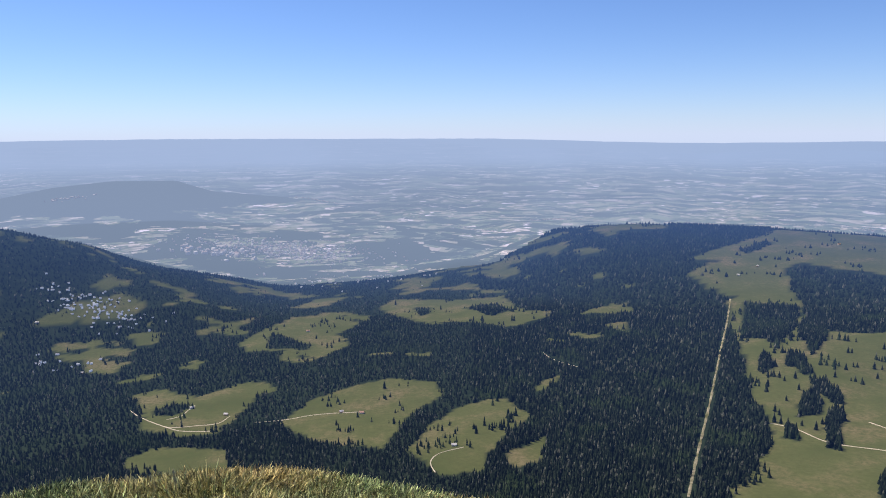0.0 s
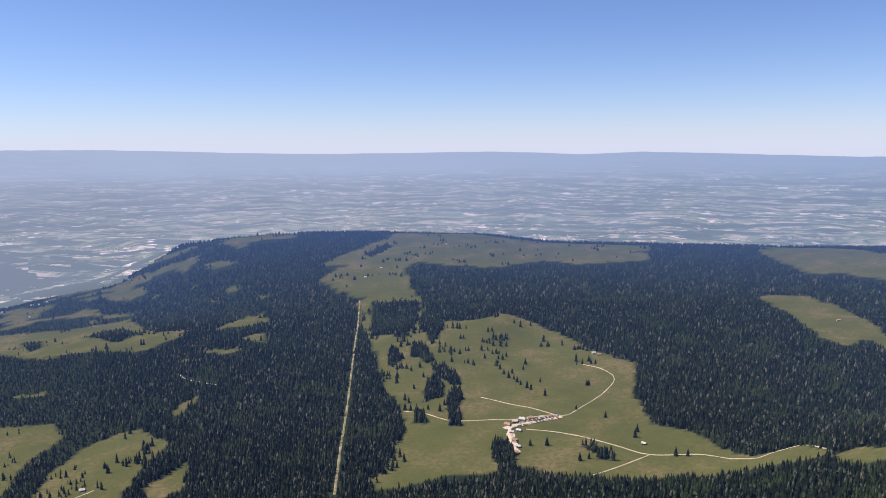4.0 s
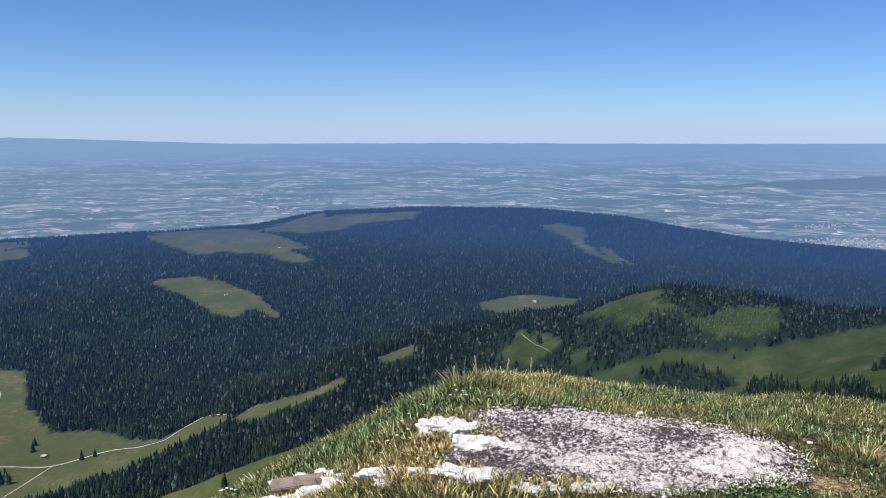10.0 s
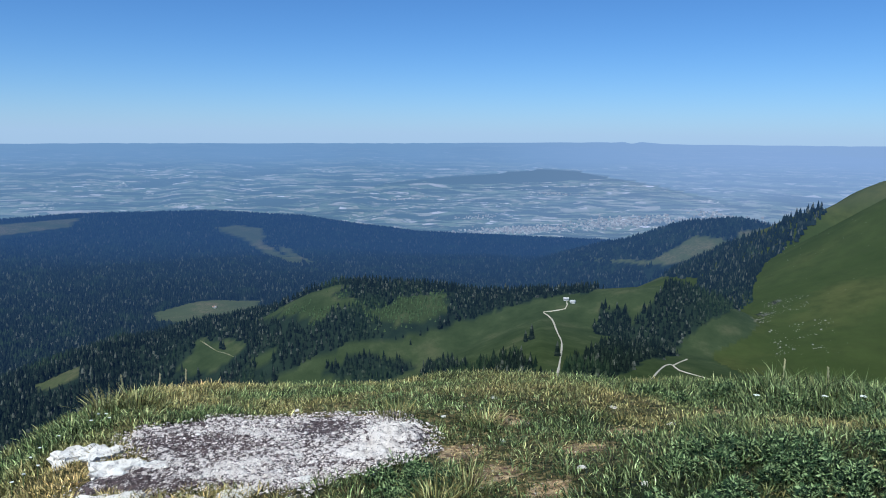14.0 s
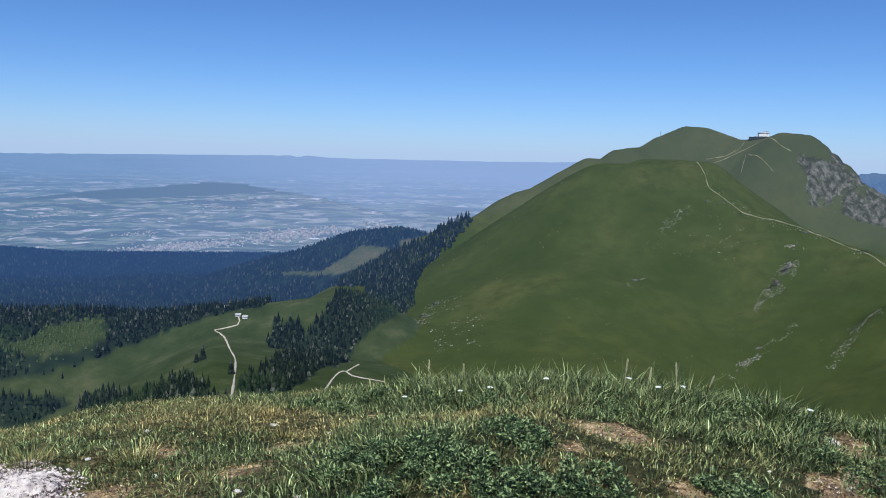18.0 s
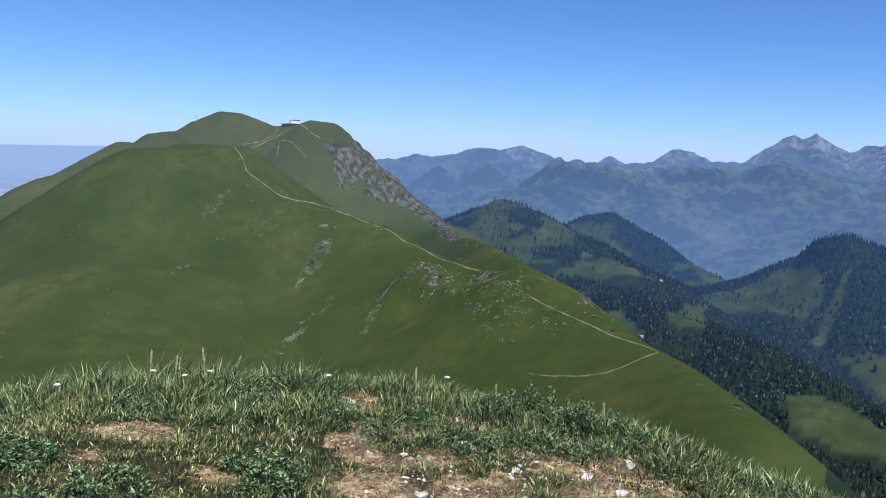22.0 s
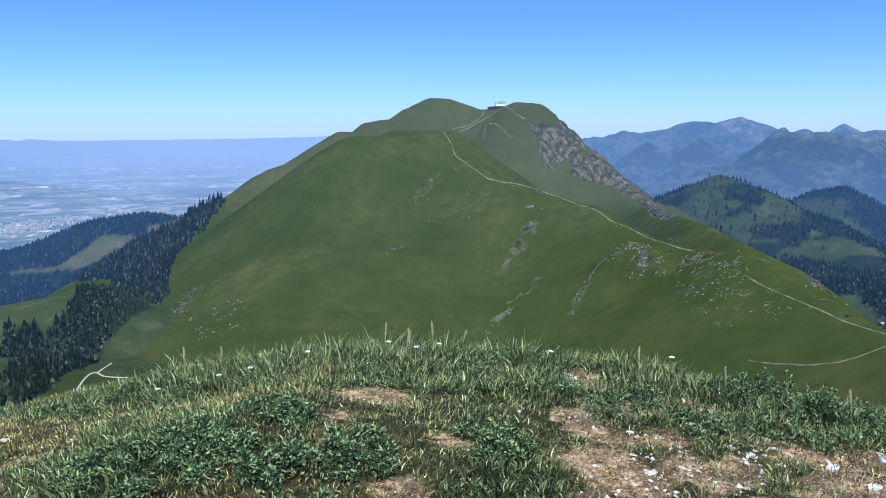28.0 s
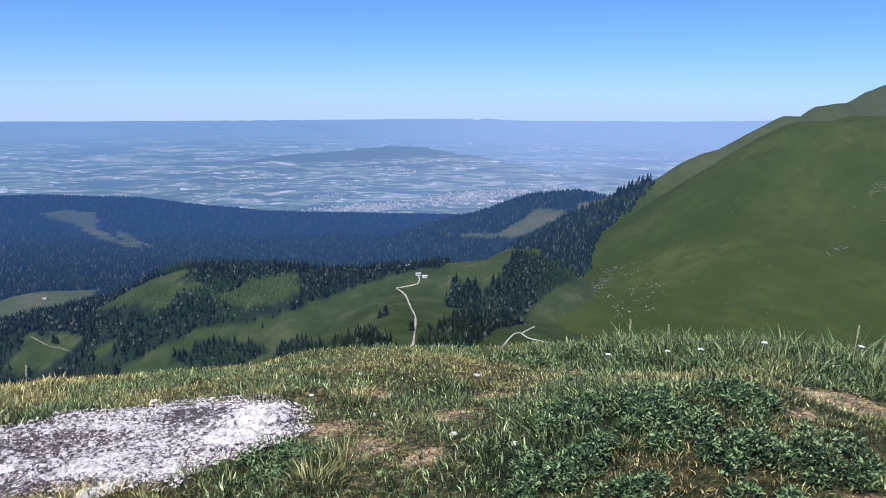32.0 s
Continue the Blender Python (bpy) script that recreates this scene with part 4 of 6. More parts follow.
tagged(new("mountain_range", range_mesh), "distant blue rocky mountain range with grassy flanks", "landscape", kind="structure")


def seen_from_summit(x, y, top):
    """Whether a point so high is not behind a nearer hill."""
    b = np.degrees(np.arctan2(x, y))
    b = np.where(b < -42, b + 360, b)
    r = np.hypot(x, y)
    col = np.clip(np.searchsorted(np.degrees(bearings), b), 0, len(bearings) - 1)
    row = np.clip(np.searchsorted(radii, r - 12) - 1, 0, len(radii) - 1)
    return (top - 1.62) / r > rise[row, col] - 0.002


# ---- woods ----
def scatter(inner, outer, spacing, first, last, rng):
    """Jittered places in a ring between two bearings."""
    rs = np.arange(inner, outer, spacing)
    xs, ys = [], []
    for r in rs:
        count = int(r * radians(last - first) / spacing)
        b = radians(first) + (np.arange(count) + rng.uniform(-0.45, 0.45, count)) * radians(last - first) / count
        rr = r + rng.uniform(-0.45, 0.45, count) * spacing
        xs.append(rr * np.sin(b)), ys.append(rr * np.cos(b))
    return np.concatenate(xs), np.concatenate(ys)


def haze_share(x, y):
    """The share of painted haze on what stands there, by distance and bearing."""
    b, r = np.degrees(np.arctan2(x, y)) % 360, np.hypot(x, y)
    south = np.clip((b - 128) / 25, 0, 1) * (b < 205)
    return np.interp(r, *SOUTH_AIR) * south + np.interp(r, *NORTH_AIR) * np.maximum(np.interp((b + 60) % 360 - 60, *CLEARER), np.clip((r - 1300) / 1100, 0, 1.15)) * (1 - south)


def spruces(name, x, y, z, height, tiers, sides, rng, label, plump=0.23, material=None):
    """Many spruces as one mesh: each a stack of drooping, uneven tiers."""
    count = len(x)
    verts, faces = [], []
    turn_by = rng.uniform(0, 6.28, count)
    for tier in range(tiers):
        low, top = tier / tiers * 0.86 + 0.03, min(1.0, (tier + 1.55) / tiers)
        if tier == tiers - 1:
            top = 1.0
        wide = height * plump * (1 - tier / tiers * 0.9) * rng.uniform(0.8, 1.2, count)
        angles = turn_by[:, None] + tier * 0.7 + np.arange(sides) * 2 * math.pi / sides
        reach = wide[:, None] * rng.uniform(0.75, 1.2, (count, sides))
        rim = np.stack([x[:, None] + reach * np.cos(angles), y[:, None] + reach * np.sin(angles), (z + height * low)[:, None] + rng.uniform(-0.04, 0.04, (count, sides)) * height[:, None]], -1)
        tip = np.stack([x, y, z + height * top], -1)[:, None]
        start = sum(len(v) for v in verts)
        verts.append(np.concatenate([rim, tip], 1).reshape(-1, 3))
        base = start + np.arange(count)[:, None] * (sides + 1)
        k = np.arange(sides)
        faces.append(np.stack([base + k, base + (k + 1) % sides, np.broadcast_to(base + sides, (count, sides))], -1).reshape(-1, 3))
    points = np.concatenate(verts)
    mesh = mesh_from(name, points, np.concatenate(faces), material or NEEDLES)
    mesh.attributes.new("far", "FLOAT", "POINT").data.foreach_set("value", haze_share(points[:, 0], points[:, 1]).astype(np.float32))
    return tagged(new(name, mesh), label, "forest", kind="stuff")


rng = np.random.default_rng(7)
for inner, outer, spacing, tiers, sides, tall in ((440, 1150, 5.1, 3, 4, 17), (1150, 1900, 7.2, 2, 4, 15), (1900, 3150, 9.2, 1, 4, 11)):
    x, y = scatter(inner, outer, spacing, -40, 203, rng)
    z = land(x, y)
    b = np.degrees(np.arctan2(x, y)) % 360
    r = np.hypot(x, y)
    stray = (rng.uniform(0, 1, len(x)) < np.where(fbm(x / 45, y / 45, 3, 33) > 0.1, 0.22, 0.02)) & (b > 148) & (b < 205) & (r > 1100)
    stray |= (rng.uniform(0, 1, len(x)) < 0.35) & (fbm(x / 30, y / 30, 3, 32) > 0.36) & ((b < 22) | (b > 330) | ((b < 40) & (r > 1400))) & (r > 850)
    on_cut = (np.abs((x - 252) * 0.936 - (y - 858) * 0.352) < 6.0 + 5.0 * fbm(x / 18, y / 18, 2, 34)) & (y > 840) & (y < 1860)
    stray &= ~on_massif(x, y, z)
    keep = is_grove(x, y) | stray | (~is_open(x, y) & ~on_massif(x, y, z))
    by_road = (np.abs((x - 150) * 0.80 + (y - 1477) * 0.60) < 9) & (y > 1395) & (y < 1500)
    keep &= ~by_road & ~on_cut & ~(is_grove(x, y) & (b > 14) & (b < 46) & (r < 1450) & (rng.uniform(0, 1, len(x)) < 0.15))
    keep &= ~((b > 143) & (b < 205) & (r > 2450)) & (fbm(x / 40, y / 40, 3, 31) > -0.62)
    keep &= (r < np.interp((b + 40) % 360 - 40, [-30, 2, 12, 20], [2350, 2450, 2950, 3150]))
    tall_here = tall * rng.uniform(0.55, 1.25, len(x)) * np.where(b > 140, 0.58, np.where((b > 70) & (b < 118) & (r < 1000), 0.56, np.where(r < 1150, 0.8, 0.9)))
    # the forest's near edges stand where their tops do not cover the meadows behind
    reach_on = np.clip((1.62 - z) / np.maximum(1.62 - z - 0.55 * tall_here, 8), 1, 1.12)
    keep &= is_grove(x, y) | stray | ~is_open(x * reach_on, y * reach_on)
    keep &= seen_from_summit(x, y, z + tall_here + 6)
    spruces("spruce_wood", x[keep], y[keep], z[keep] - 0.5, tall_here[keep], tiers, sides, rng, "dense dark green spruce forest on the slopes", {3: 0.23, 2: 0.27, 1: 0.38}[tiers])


x, y = scatter(960, 1800, 5.0, 14, 32, rng)
standing = is_grove(x, y) & (rng.uniform(0, 1, len(x)) < 0.75)
x, y = x[standing], y[standing]
spruces("spruce_grove", x, y, land(x, y) - 0.5, rng.uniform(8, 17, len(x)), 3, 5, rng, "groves of dark spruce on the farm pasture")
x, y = scatter(740, 900, 3.6, 78, 96, rng)
shrubby = inside(x + rng.normal(0, 6, len(x)), y + rng.normal(0, 6, len(x)), SHRUBLAND) & ~is_grove(x, y) & (fbm(x / 14, y / 14, 3, 54) > -0.22)
x, y = x[shrubby], y[shrubby]
spruces("shrubs", x, y, land(x, y) - 0.4, rng.uniform(1.6, 4.2, len(x)), 2, 6, rng, "light green shrubs on the hillside meadow", 0.45, BUSHES)


# ---- roads and paths ----
def lane(name, *stops):
    """A strip laid on the land through the stops."""
    wide = {"road": 2.0, "path": 1.5, "cut": 4.6, "yard": 11.0}[name]
    line = [Vector(stops[0])]
    for a, b, c, d in zip((stops[0], *stops[:-2]), stops[:-1], stops[1:], (*stops[2:], stops[-1])):
        a, b, c, d = Vector(a), Vector(b), Vector(c), Vector(d)
        pieces = max(2, int((c - b).length / 8))
        for k in range(1, pieces + 1):
            t = k / pieces
            line.append(0.5 * (2 * b + (c - a) * t + (2 * a - 5 * b + 4 * c - d) * t * t + (3 * b - a - 3 * c + d) * t**3))
    verts, faces = [], []
    for k, p in enumerate(line):
        way = (line[min(k + 1, len(line) - 1)] - line[max(k - 1, 0)]).normalized()
        half = wide / 2 * min(1.0, max(0.45, p.length / 950 if name == "path" else 1.0)) * (1 + 0.8 * noise.noise((p.x * 0.06, p.y * 0.06, 3)))
        for s in (-1.0, -0.33, 0.33, 1.0):
            verts.append((p.x - way.y * half * s, p.y + way.x * half * s, 0.45 if abs(s) < 0.9 else -0.3))
    verts = np.array(verts)
    verts[:, 2] += land(verts[:, 0], verts[:, 1])
    for k in range(len(line) - 1):
        for s in range(3):
            faces.append((k * 4 + s, k * 4 + s + 1, k * 4 + s + 5, k * 4 + s + 4))
    material = TRODDEN if name in ("path", "cut") else GRAVEL
    label = {"road": "pale gravel farm road across the pasture", "path": "trodden pale footpath along the grassy ridge", "yard": "pale gravel yard between the farm buildings", "cut": "straight cleared gravel cut through spruce forest"}[name]
    tagged(new({"cut": "forest_cut", "yard": "farmyard"}.get(name, name), mesh_from(name, verts, faces, material, smooth=True)), label, "road", kind="structure")


lane("road", (413, 1108), (437, 1085), (458, 1057), (481, 1004), (540, 970), (562, 957), (624, 944), (641, 932), (731, 982), (812, 1045), (830, 1099), (820, 1155))
lane("road", (568, 1077), (591, 1024), (624, 944))
lane("road", (555, 913), (599, 862), (623, 804), (646, 754), (700, 713), (723, 649), (769, 629), (742, 571))
lane("road", (646, 754), (578, 744), (541, 742))
lane("road", (772, -162), (758, -158), (759, -136), (734, -140), (653, -130), (599, -123), (503, -102), (444, -88))
lane("road", (440, -140), (526, -178), (561, -196), (565, -203), (546, -201), (533, -211), (510, -233))
lane("road", (565, -203), (609, -230))
lane("road", (-556, 1182), (-522, 1145), (-479, 1108), (-442, 1081), (-415, 1076), (-389, 1079))
lane("road", (-479, 1108), (-455, 1092), (-423, 1099), (-389, 1114), (-381, 1149))
lane("road", (-476, 1132), (-460, 1149), (-461, 1183), (-457, 1204))
lane("road", (-335, 1124), (-298, 1138), (-246, 1159), (-171, 1167))
lane("road", (-47, 929), (-55, 958), (-46, 986), (-12, 1008))
lane("road", (139, 1539), (150, 1477), (206, 1401))
lane("cut", (626, 1853), (480, 1462), (370, 1170), (304, 999), (252, 858))
lane("road", (-101, 888), (-51, 874), (10, 864))
lane("path", (269, -619), (224, -586), (179, -554), (144, -527), (123, -507), (140, -484), (163, -483), (214, -506))
lane("path", (1055, -1091), (1025, -1136), (1006, -1157), (958, -1143), (928, -1140))
lane("path", (982, -1082), (1010, -1121))
lane("path", (1002, -1120), (929, -1100))
lane("road", (-27, -1128), (-48, -1130), (-109, -1153))
lane("road", (-52, -1052), (-87, -1079), (-136, -1068))
lane("path", (828, 228), (813, 215), (795, 200), (788, 191), (778, 181))
lane("yard", (530, 934), (555, 937), (590, 930), (628, 933))
lane("yard", (537, 930), (517, 886), (502, 846))
lane("path", (822, -817), (793, -804), (767, -787), (750, -787), (725, -786), (692, -784), (650, -798), (620, -801), (594, -801), (564, -800), (537, -797), (503, -777), (478, -768), (448, -754), (398, -729), (362, -715))
lane("path", (1072, -1089), (1050, -1111), (1038, -1134), (1044, -1153))



# ---- the summit ----
EDGE_BEARINGS = [-60, -33, -20, -14, -6, 0, 20, 45, 53, 60, 66, 71, 76, 82, 95, 108, 116, 126, 142, 153, 162, 170, 175, 183, 190, 215, 260, 300]
EDGE_REACH = [4.0, 4.2, 4.2, 4.3, 4.3, 4.3, 4.1, 4.1, 4.4, 4.8, 5.2, 5.6, 6.0, 6.4, 6.8, 6.6, 6.1, 5.5, 5.3, 5.3, 5.2, 5.0, 4.9, 4.5, 4.4, 4.0, 4.0, 4.0]
EDGE_HEIGHT = [-0.3, -0.20, -0.27, -0.40, -0.57, -0.68, -0.9, -0.75, -0.52, -0.42, -0.28, -0.24, -0.40, -0.60, -0.61, -0.53, -0.29, 0.01, 0.07, 0.02, -0.05, -0.07, -0.14, -0.08, -0.10, -0.4, -0.5, -0.4]


def summit(x, y):
    """The height of the little grassy top round the camera."""
    r, b = np.hypot(x, y), np.degrees(np.arctan2(x, y))
    b = np.where(b < -60, b + 360, b)
    reach = np.interp(b, EDGE_BEARINGS, EDGE_REACH)
    edge = np.interp(b, EDGE_BEARINGS, EDGE_HEIGHT)
    u = np.clip(r / reach, 0, 1)
    top = edge * u**3 + 0.30 * np.exp(-((x - 3.0) ** 2 + (y + 2.0) ** 2) / 1.6) * (1 - u**6)
    over = np.maximum(r - reach, 0)
    fall = 0.72 * (np.sqrt(over * over + 0.5) - 0.707)
    return top - fall + fbm(x * 0.9, y * 0.9, 4, 41) * 0.07 + fbm(x * 5, y * 5, 3, 42) * 0.015


SLAB = np.array([(4.30, 1.56), (4.50, 1.38), (4.72, 1.20), (4.82, 0.95), (4.92, 0.70), (4.92, 0.35), (4.80, 0.05), (4.62, -0.14), (4.34, -0.20), (3.98, -0.18), (3.66, 0.14), (3.50, 0.38), (3.40, 0.64), (3.44, 0.92), (3.33, 1.12), (3.34, 1.40), (3.40, 1.58), (3.58, 1.55), (3.80, 1.40), (3.98, 1.50)])
SOIL_SPOTS = [(3.15, -2.86, 0.17), (2.95, -2.85, 0.14), (3.14, -3.91, 0.16), (2.69, -4.37, 0.25), (2.34, -2.75, 0.11), (2.15, -2.2, 0.10), (1.8, -3.2, 0.22), (2.83, -2.43, 0.12), (3.95, -0.35, 0.16), (3.5, -0.5, 0.15), (4.7, -0.7, 0.12), (3.8, -1.0, 0.13), (4.3, -1.4, 0.12), (3.2, -0.75, 0.11)]
TRACK = np.array([(2.49, -3.62), (2.45, -4.15), (2.2, -4.5), (1.76, -4.65), (1.33, -4.75), (0.8, -4.5), (0.4, -4.2), (0.3, -3.6), (0.5, -2.4), (1.5, -2.4), (1.75, -2.85), (1.95, -3.35)])


def soil_at(x, y):
    """How bare the ground is: trodden track, worn spots, and specks everywhere."""
    ruffle = fbm(x * 5, y * 5, 4, 71)
    worn = np.clip(fbm(x * 2.3, y * 2.3, 4, 72) * 1.7 - 0.72 + ruffle * 0.6, 0, 0.6)
    for sx, sy, size in SOIL_SPOTS:
        worn = np.maximum(worn, np.clip(1.35 - np.hypot(x - sx, y - sy) / size - ruffle * 0.8, 0, 1))
    track = inside(x + ruffle * 0.25, y + fbm(x * 4, y * 4, 3, 73) * 0.25, TRACK)
    return np.maximum(worn, track * np.clip(0.62 + ruffle * 1.6, 0.05, 1))


def rim_at(deg, r, reach):
    """How much a place belongs to the tall grass along the edge."""
    strength = np.interp(deg, [-40, 40, 58, 70, 85, 105, 116, 126, 160, 175, 200], [0.6, 0.65, 0.8, 0.5, 0.2, 0.3, 0.75, 1, 0.9, 0.8, 0.6])
    return np.clip(1.25 - np.abs(r - reach + 0.15) / np.interp(deg, [60, 118, 130, 150, 165], [0.45, 0.6, 0.85, 0.6, 0.5]), 0, 1) * strength


near_b = np.radians(np.arange(0, 360, 0.9))
near_r = np.concatenate([np.linspace(0.05, 2.0, 20)[:-1], np.linspace(2.0, 7.2, 120)[:-1], np.geomspace(7.2, 34, 24)])
NB, NR = np.meshgrid(near_b, near_r)
NX, NY = NR * np.sin(NB), NR * np.cos(NB)
NZ = summit(NX, NY)
NZ[-6:] = np.minimum(NZ[-6:], land(NX[-6:], NY[-6:]) - 0.5)
near_index = np.arange(NX.size).reshape(NX.shape)
near_wrap = np.concatenate([near_index, near_index[:, :1]], axis=1)
near_quads = np.stack([near_wrap[:-1, :-1], near_wrap[:-1, 1:], near_wrap[1:, 1:], near_wrap[1:, :-1]], -1).reshape(-1, 4)
summit_mesh = mesh_from("summit_ground", np.stack([NX.ravel(), NY.ravel(), NZ.ravel()], -1), near_quads, TURF, smooth=True)
summit_mesh.attributes.new("soil", "FLOAT", "POINT").data.foreach_set("value", soil_at(NX, NY).ravel().astype(np.float32))
near_deg = np.degrees(NB)
near_deg = np.where(near_deg > 300, near_deg - 360, near_deg)
# where thick grass gets its ground painted dark as shade between blades
gap_shade_at = np.clip(rim_at(near_deg, NR, np.interp(near_deg, EDGE_BEARINGS, EDGE_REACH)) * 1.3 + np.clip(fbm(NX * 1.7, NY * 1.7, 4, 91) + 0.5 * np.clip(1.2 - np.hypot(NX - 2.9, NY + 1.6) / 0.8, 0, 1), 0, 1) * 1.2 - soil_at(NX, NY) + 0.7 * np.clip((near_deg - 98) / 14, 0, 1) * (near_deg < 205), 0, 1)
summit_mesh.attributes.new("deep_green", "FLOAT", "POINT").data.foreach_set("value", gap_shade_at.ravel().astype(np.float32))
tagged(new("summit_ground", summit_mesh), "grassy summit ground with worn bare soil patches", "ground", kind="structure")

# the bare rock in the turf
def off_outline(x, y, corners):
    """Distance to an outline, positive inside it."""
    near = np.full(np.shape(x), 1e9)
    for (ax, ay), (bx, by) in zip(corners, np.roll(corners, -1, axis=0)):
        dx, dy = bx - ax, by - ay
        t = np.clip(((x - ax) * dx + (y - ay) * dy) / (dx * dx + dy * dy), 0, 1)
        near = np.minimum(near, np.hypot(x - ax - t * dx, y - ay - t * dy))
    return np.where(inside(x, y, corners), near, -near)


def bare_rock(x, y):
    """How far a place lies inside the rock's ragged outline."""
    return off_outline(x, y, SLAB) + fbm(x * 4.5, y * 4.5, 3, 81) * 0.13


def broken(x, y, long_x, long_y, seed):
    """Rock broken into pieces: each piece's own chance, and how far a place lies from the cracks."""
    gx, gy = x / long_x, y / long_y
    ix, iy = np.floor(gx).astype(np.int64), np.floor(gy).astype(np.int64)
    first, second, chance = np.full(x.shape, 9.0), np.full(x.shape, 9.0), np.zeros(x.shape)
    for di in (-1, 0, 1):
        for dj in (-1, 0, 1):
            d = np.hypot(ix + di + lattice(ix + di, iy + dj, seed) - gx, iy + dj + lattice(ix + di, iy + dj, seed + 1) - gy)
            chance = np.where(d < first, lattice(ix + di, iy + dj, seed + 2), chance)
            second = np.minimum(second, np.maximum(first, d))
            first = np.minimum(first, d)
    return chance, second - first


step_by = 0.012
sx, sy = np.meshgrid(np.arange(3.0, 5.2, step_by), np.arange(-0.5, 1.9, step_by))
depth_in = bare_rock(sx, sy)
warp_x, warp_y = sx + fbm(sx * 9, sy * 9, 2, 87) * 0.05, sy + fbm(sx * 9, sy * 9, 2, 88) * 0.05
big_piece, big_crack = broken(warp_x, warp_y, 0.10, 0.17, 5)
small_piece, small_crack = broken(warp_x, warp_y, 0.036, 0.055, 8)
cracked = np.maximum(1 - big_crack / 0.12, 0.7 * (1 - small_crack / 0.22)).clip(0, 1)
rubble = np.abs(fbm(sx * 22, sy * 16, 3, 84))
in_dark = np.clip(1.4 - np.hypot((sx - 4.52) / 0.26, (sy - 0.42) / 0.26) + fbm(sx * 6, sy * 6, 3, 85) * 0.5, 0, 1)
crest = np.clip(1.2 - np.hypot((sx - 4.18) / 0.34, (sy - 0.04) / 0.20) + fbm(sx * 7, sy * 7, 3, 89) * 0.5, 0, 1)
murky = np.clip(1.3 - np.hypot((sx - 3.52) / 0.20, (sy - 1.32) / 0.30) + fbm(sx * 7, sy * 7, 3, 90) * 0.6, 0, 1)
rise_by = (0.004 + 0.010 * big_piece + 0.010 * small_piece - 0.008 * cracked + 0.016 * rubble + 0.06 * crest * (0.4 + rubble)) * (1 - in_dark * 0.85)
blend_in = np.clip(depth_in / 0.10, 0, 1)
sz = summit(sx, sy) + rise_by * blend_in - 0.05 * (1 - blend_in) ** 2
slab_soil = np.clip(np.maximum(np.maximum(in_dark, murky * 0.9), 0.80 + 0.5 * cracked - 0.35 * small_piece - 0.30 * np.clip(1.3 - np.hypot((sx - 3.85) / 0.45, (sy - 0.35) / 0.55), 0, 1) + fbm(sx * 3.4, sy * 2.4, 4, 86) * 1.0 - crest * 0.75 + 0.3 * np.clip((sy - 0.8) / 0.4, 0, 1)), 0.05, 1)
slab_soil = np.clip(slab_soil + (1 - np.clip(depth_in / 0.09, 0, 1)) * 0.4, 0, 1)
slab_index = np.arange(sx.size).reshape(sx.shape)
cells = np.stack([slab_index[:-1, :-1], slab_index[:-1, 1:], slab_index[1:, 1:], slab_index[1:, :-1]], -1)[depth_in[:-1, :-1] > -0.03]
used, cell_faces = np.unique(cells, return_inverse=True)
slab_mesh = mesh_from("rock_outcrop", np.stack([sx.ravel(), sy.ravel(), sz.ravel()], -1)[used], cell_faces.reshape(-1, 4), LIMESTONE)
slab_mesh.attributes.new("soil", "FLOAT", "POINT").data.foreach_set("value", slab_soil.ravel()[used].astype(np.float32))
tagged(new("rock_outcrop", slab_mesh), "flat weathered white limestone outcrop set in the turf", "rock", kind="structure")


# ---- stones ----
def stone(x, y, long, wide, tall, turned, label="white limestone stone lying in the grass"):
    bm = bmesh.new()
    bmesh.ops.create_icosphere(bm, subdivisions=4 if long > 0.18 else 3, radius=1.0)
    shift = Vector((x * 3.7, y * 5.1, long * 9))
    for v in bm.verts:
        p = v.co.copy()
        blocky = Vector([math.copysign(abs(c) ** 0.75, c) for c in p])
        v.co = blocky * (1 + 0.40 * noise.noise(p * 1.3 + shift) + 0.32 * noise.noise(p * 2.9 + shift) + 0.20 * noise.noise(p * 6 + shift) + 0.09 * noise.noise(p * 13 + shift))
        v.co.z = min(max(v.co.z, -0.5), 0.62 + 0.34 * noise.noise(p * 2.2 + shift) + 0.16 * noise.noise(p * 8 + shift))
        v.co = Vector((v.co.x * long * 0.42, v.co.y * wide * 0.42, v.co.z * tall * 0.6))
    mesh = bpy.data.meshes.new("stone")
    bm.to_mesh(mesh)
    bm.free()
    mesh.materials.append(WHITE_STONE)
    ob = new("stone", mesh)
    ground = float(summit(np.array(x), np.array(y)))
    ob.matrix_world = pose(x, y, ground - tall * 0.02, 0, 0, turned)
    return tagged(ob, label, "stone", "stones on the summit")


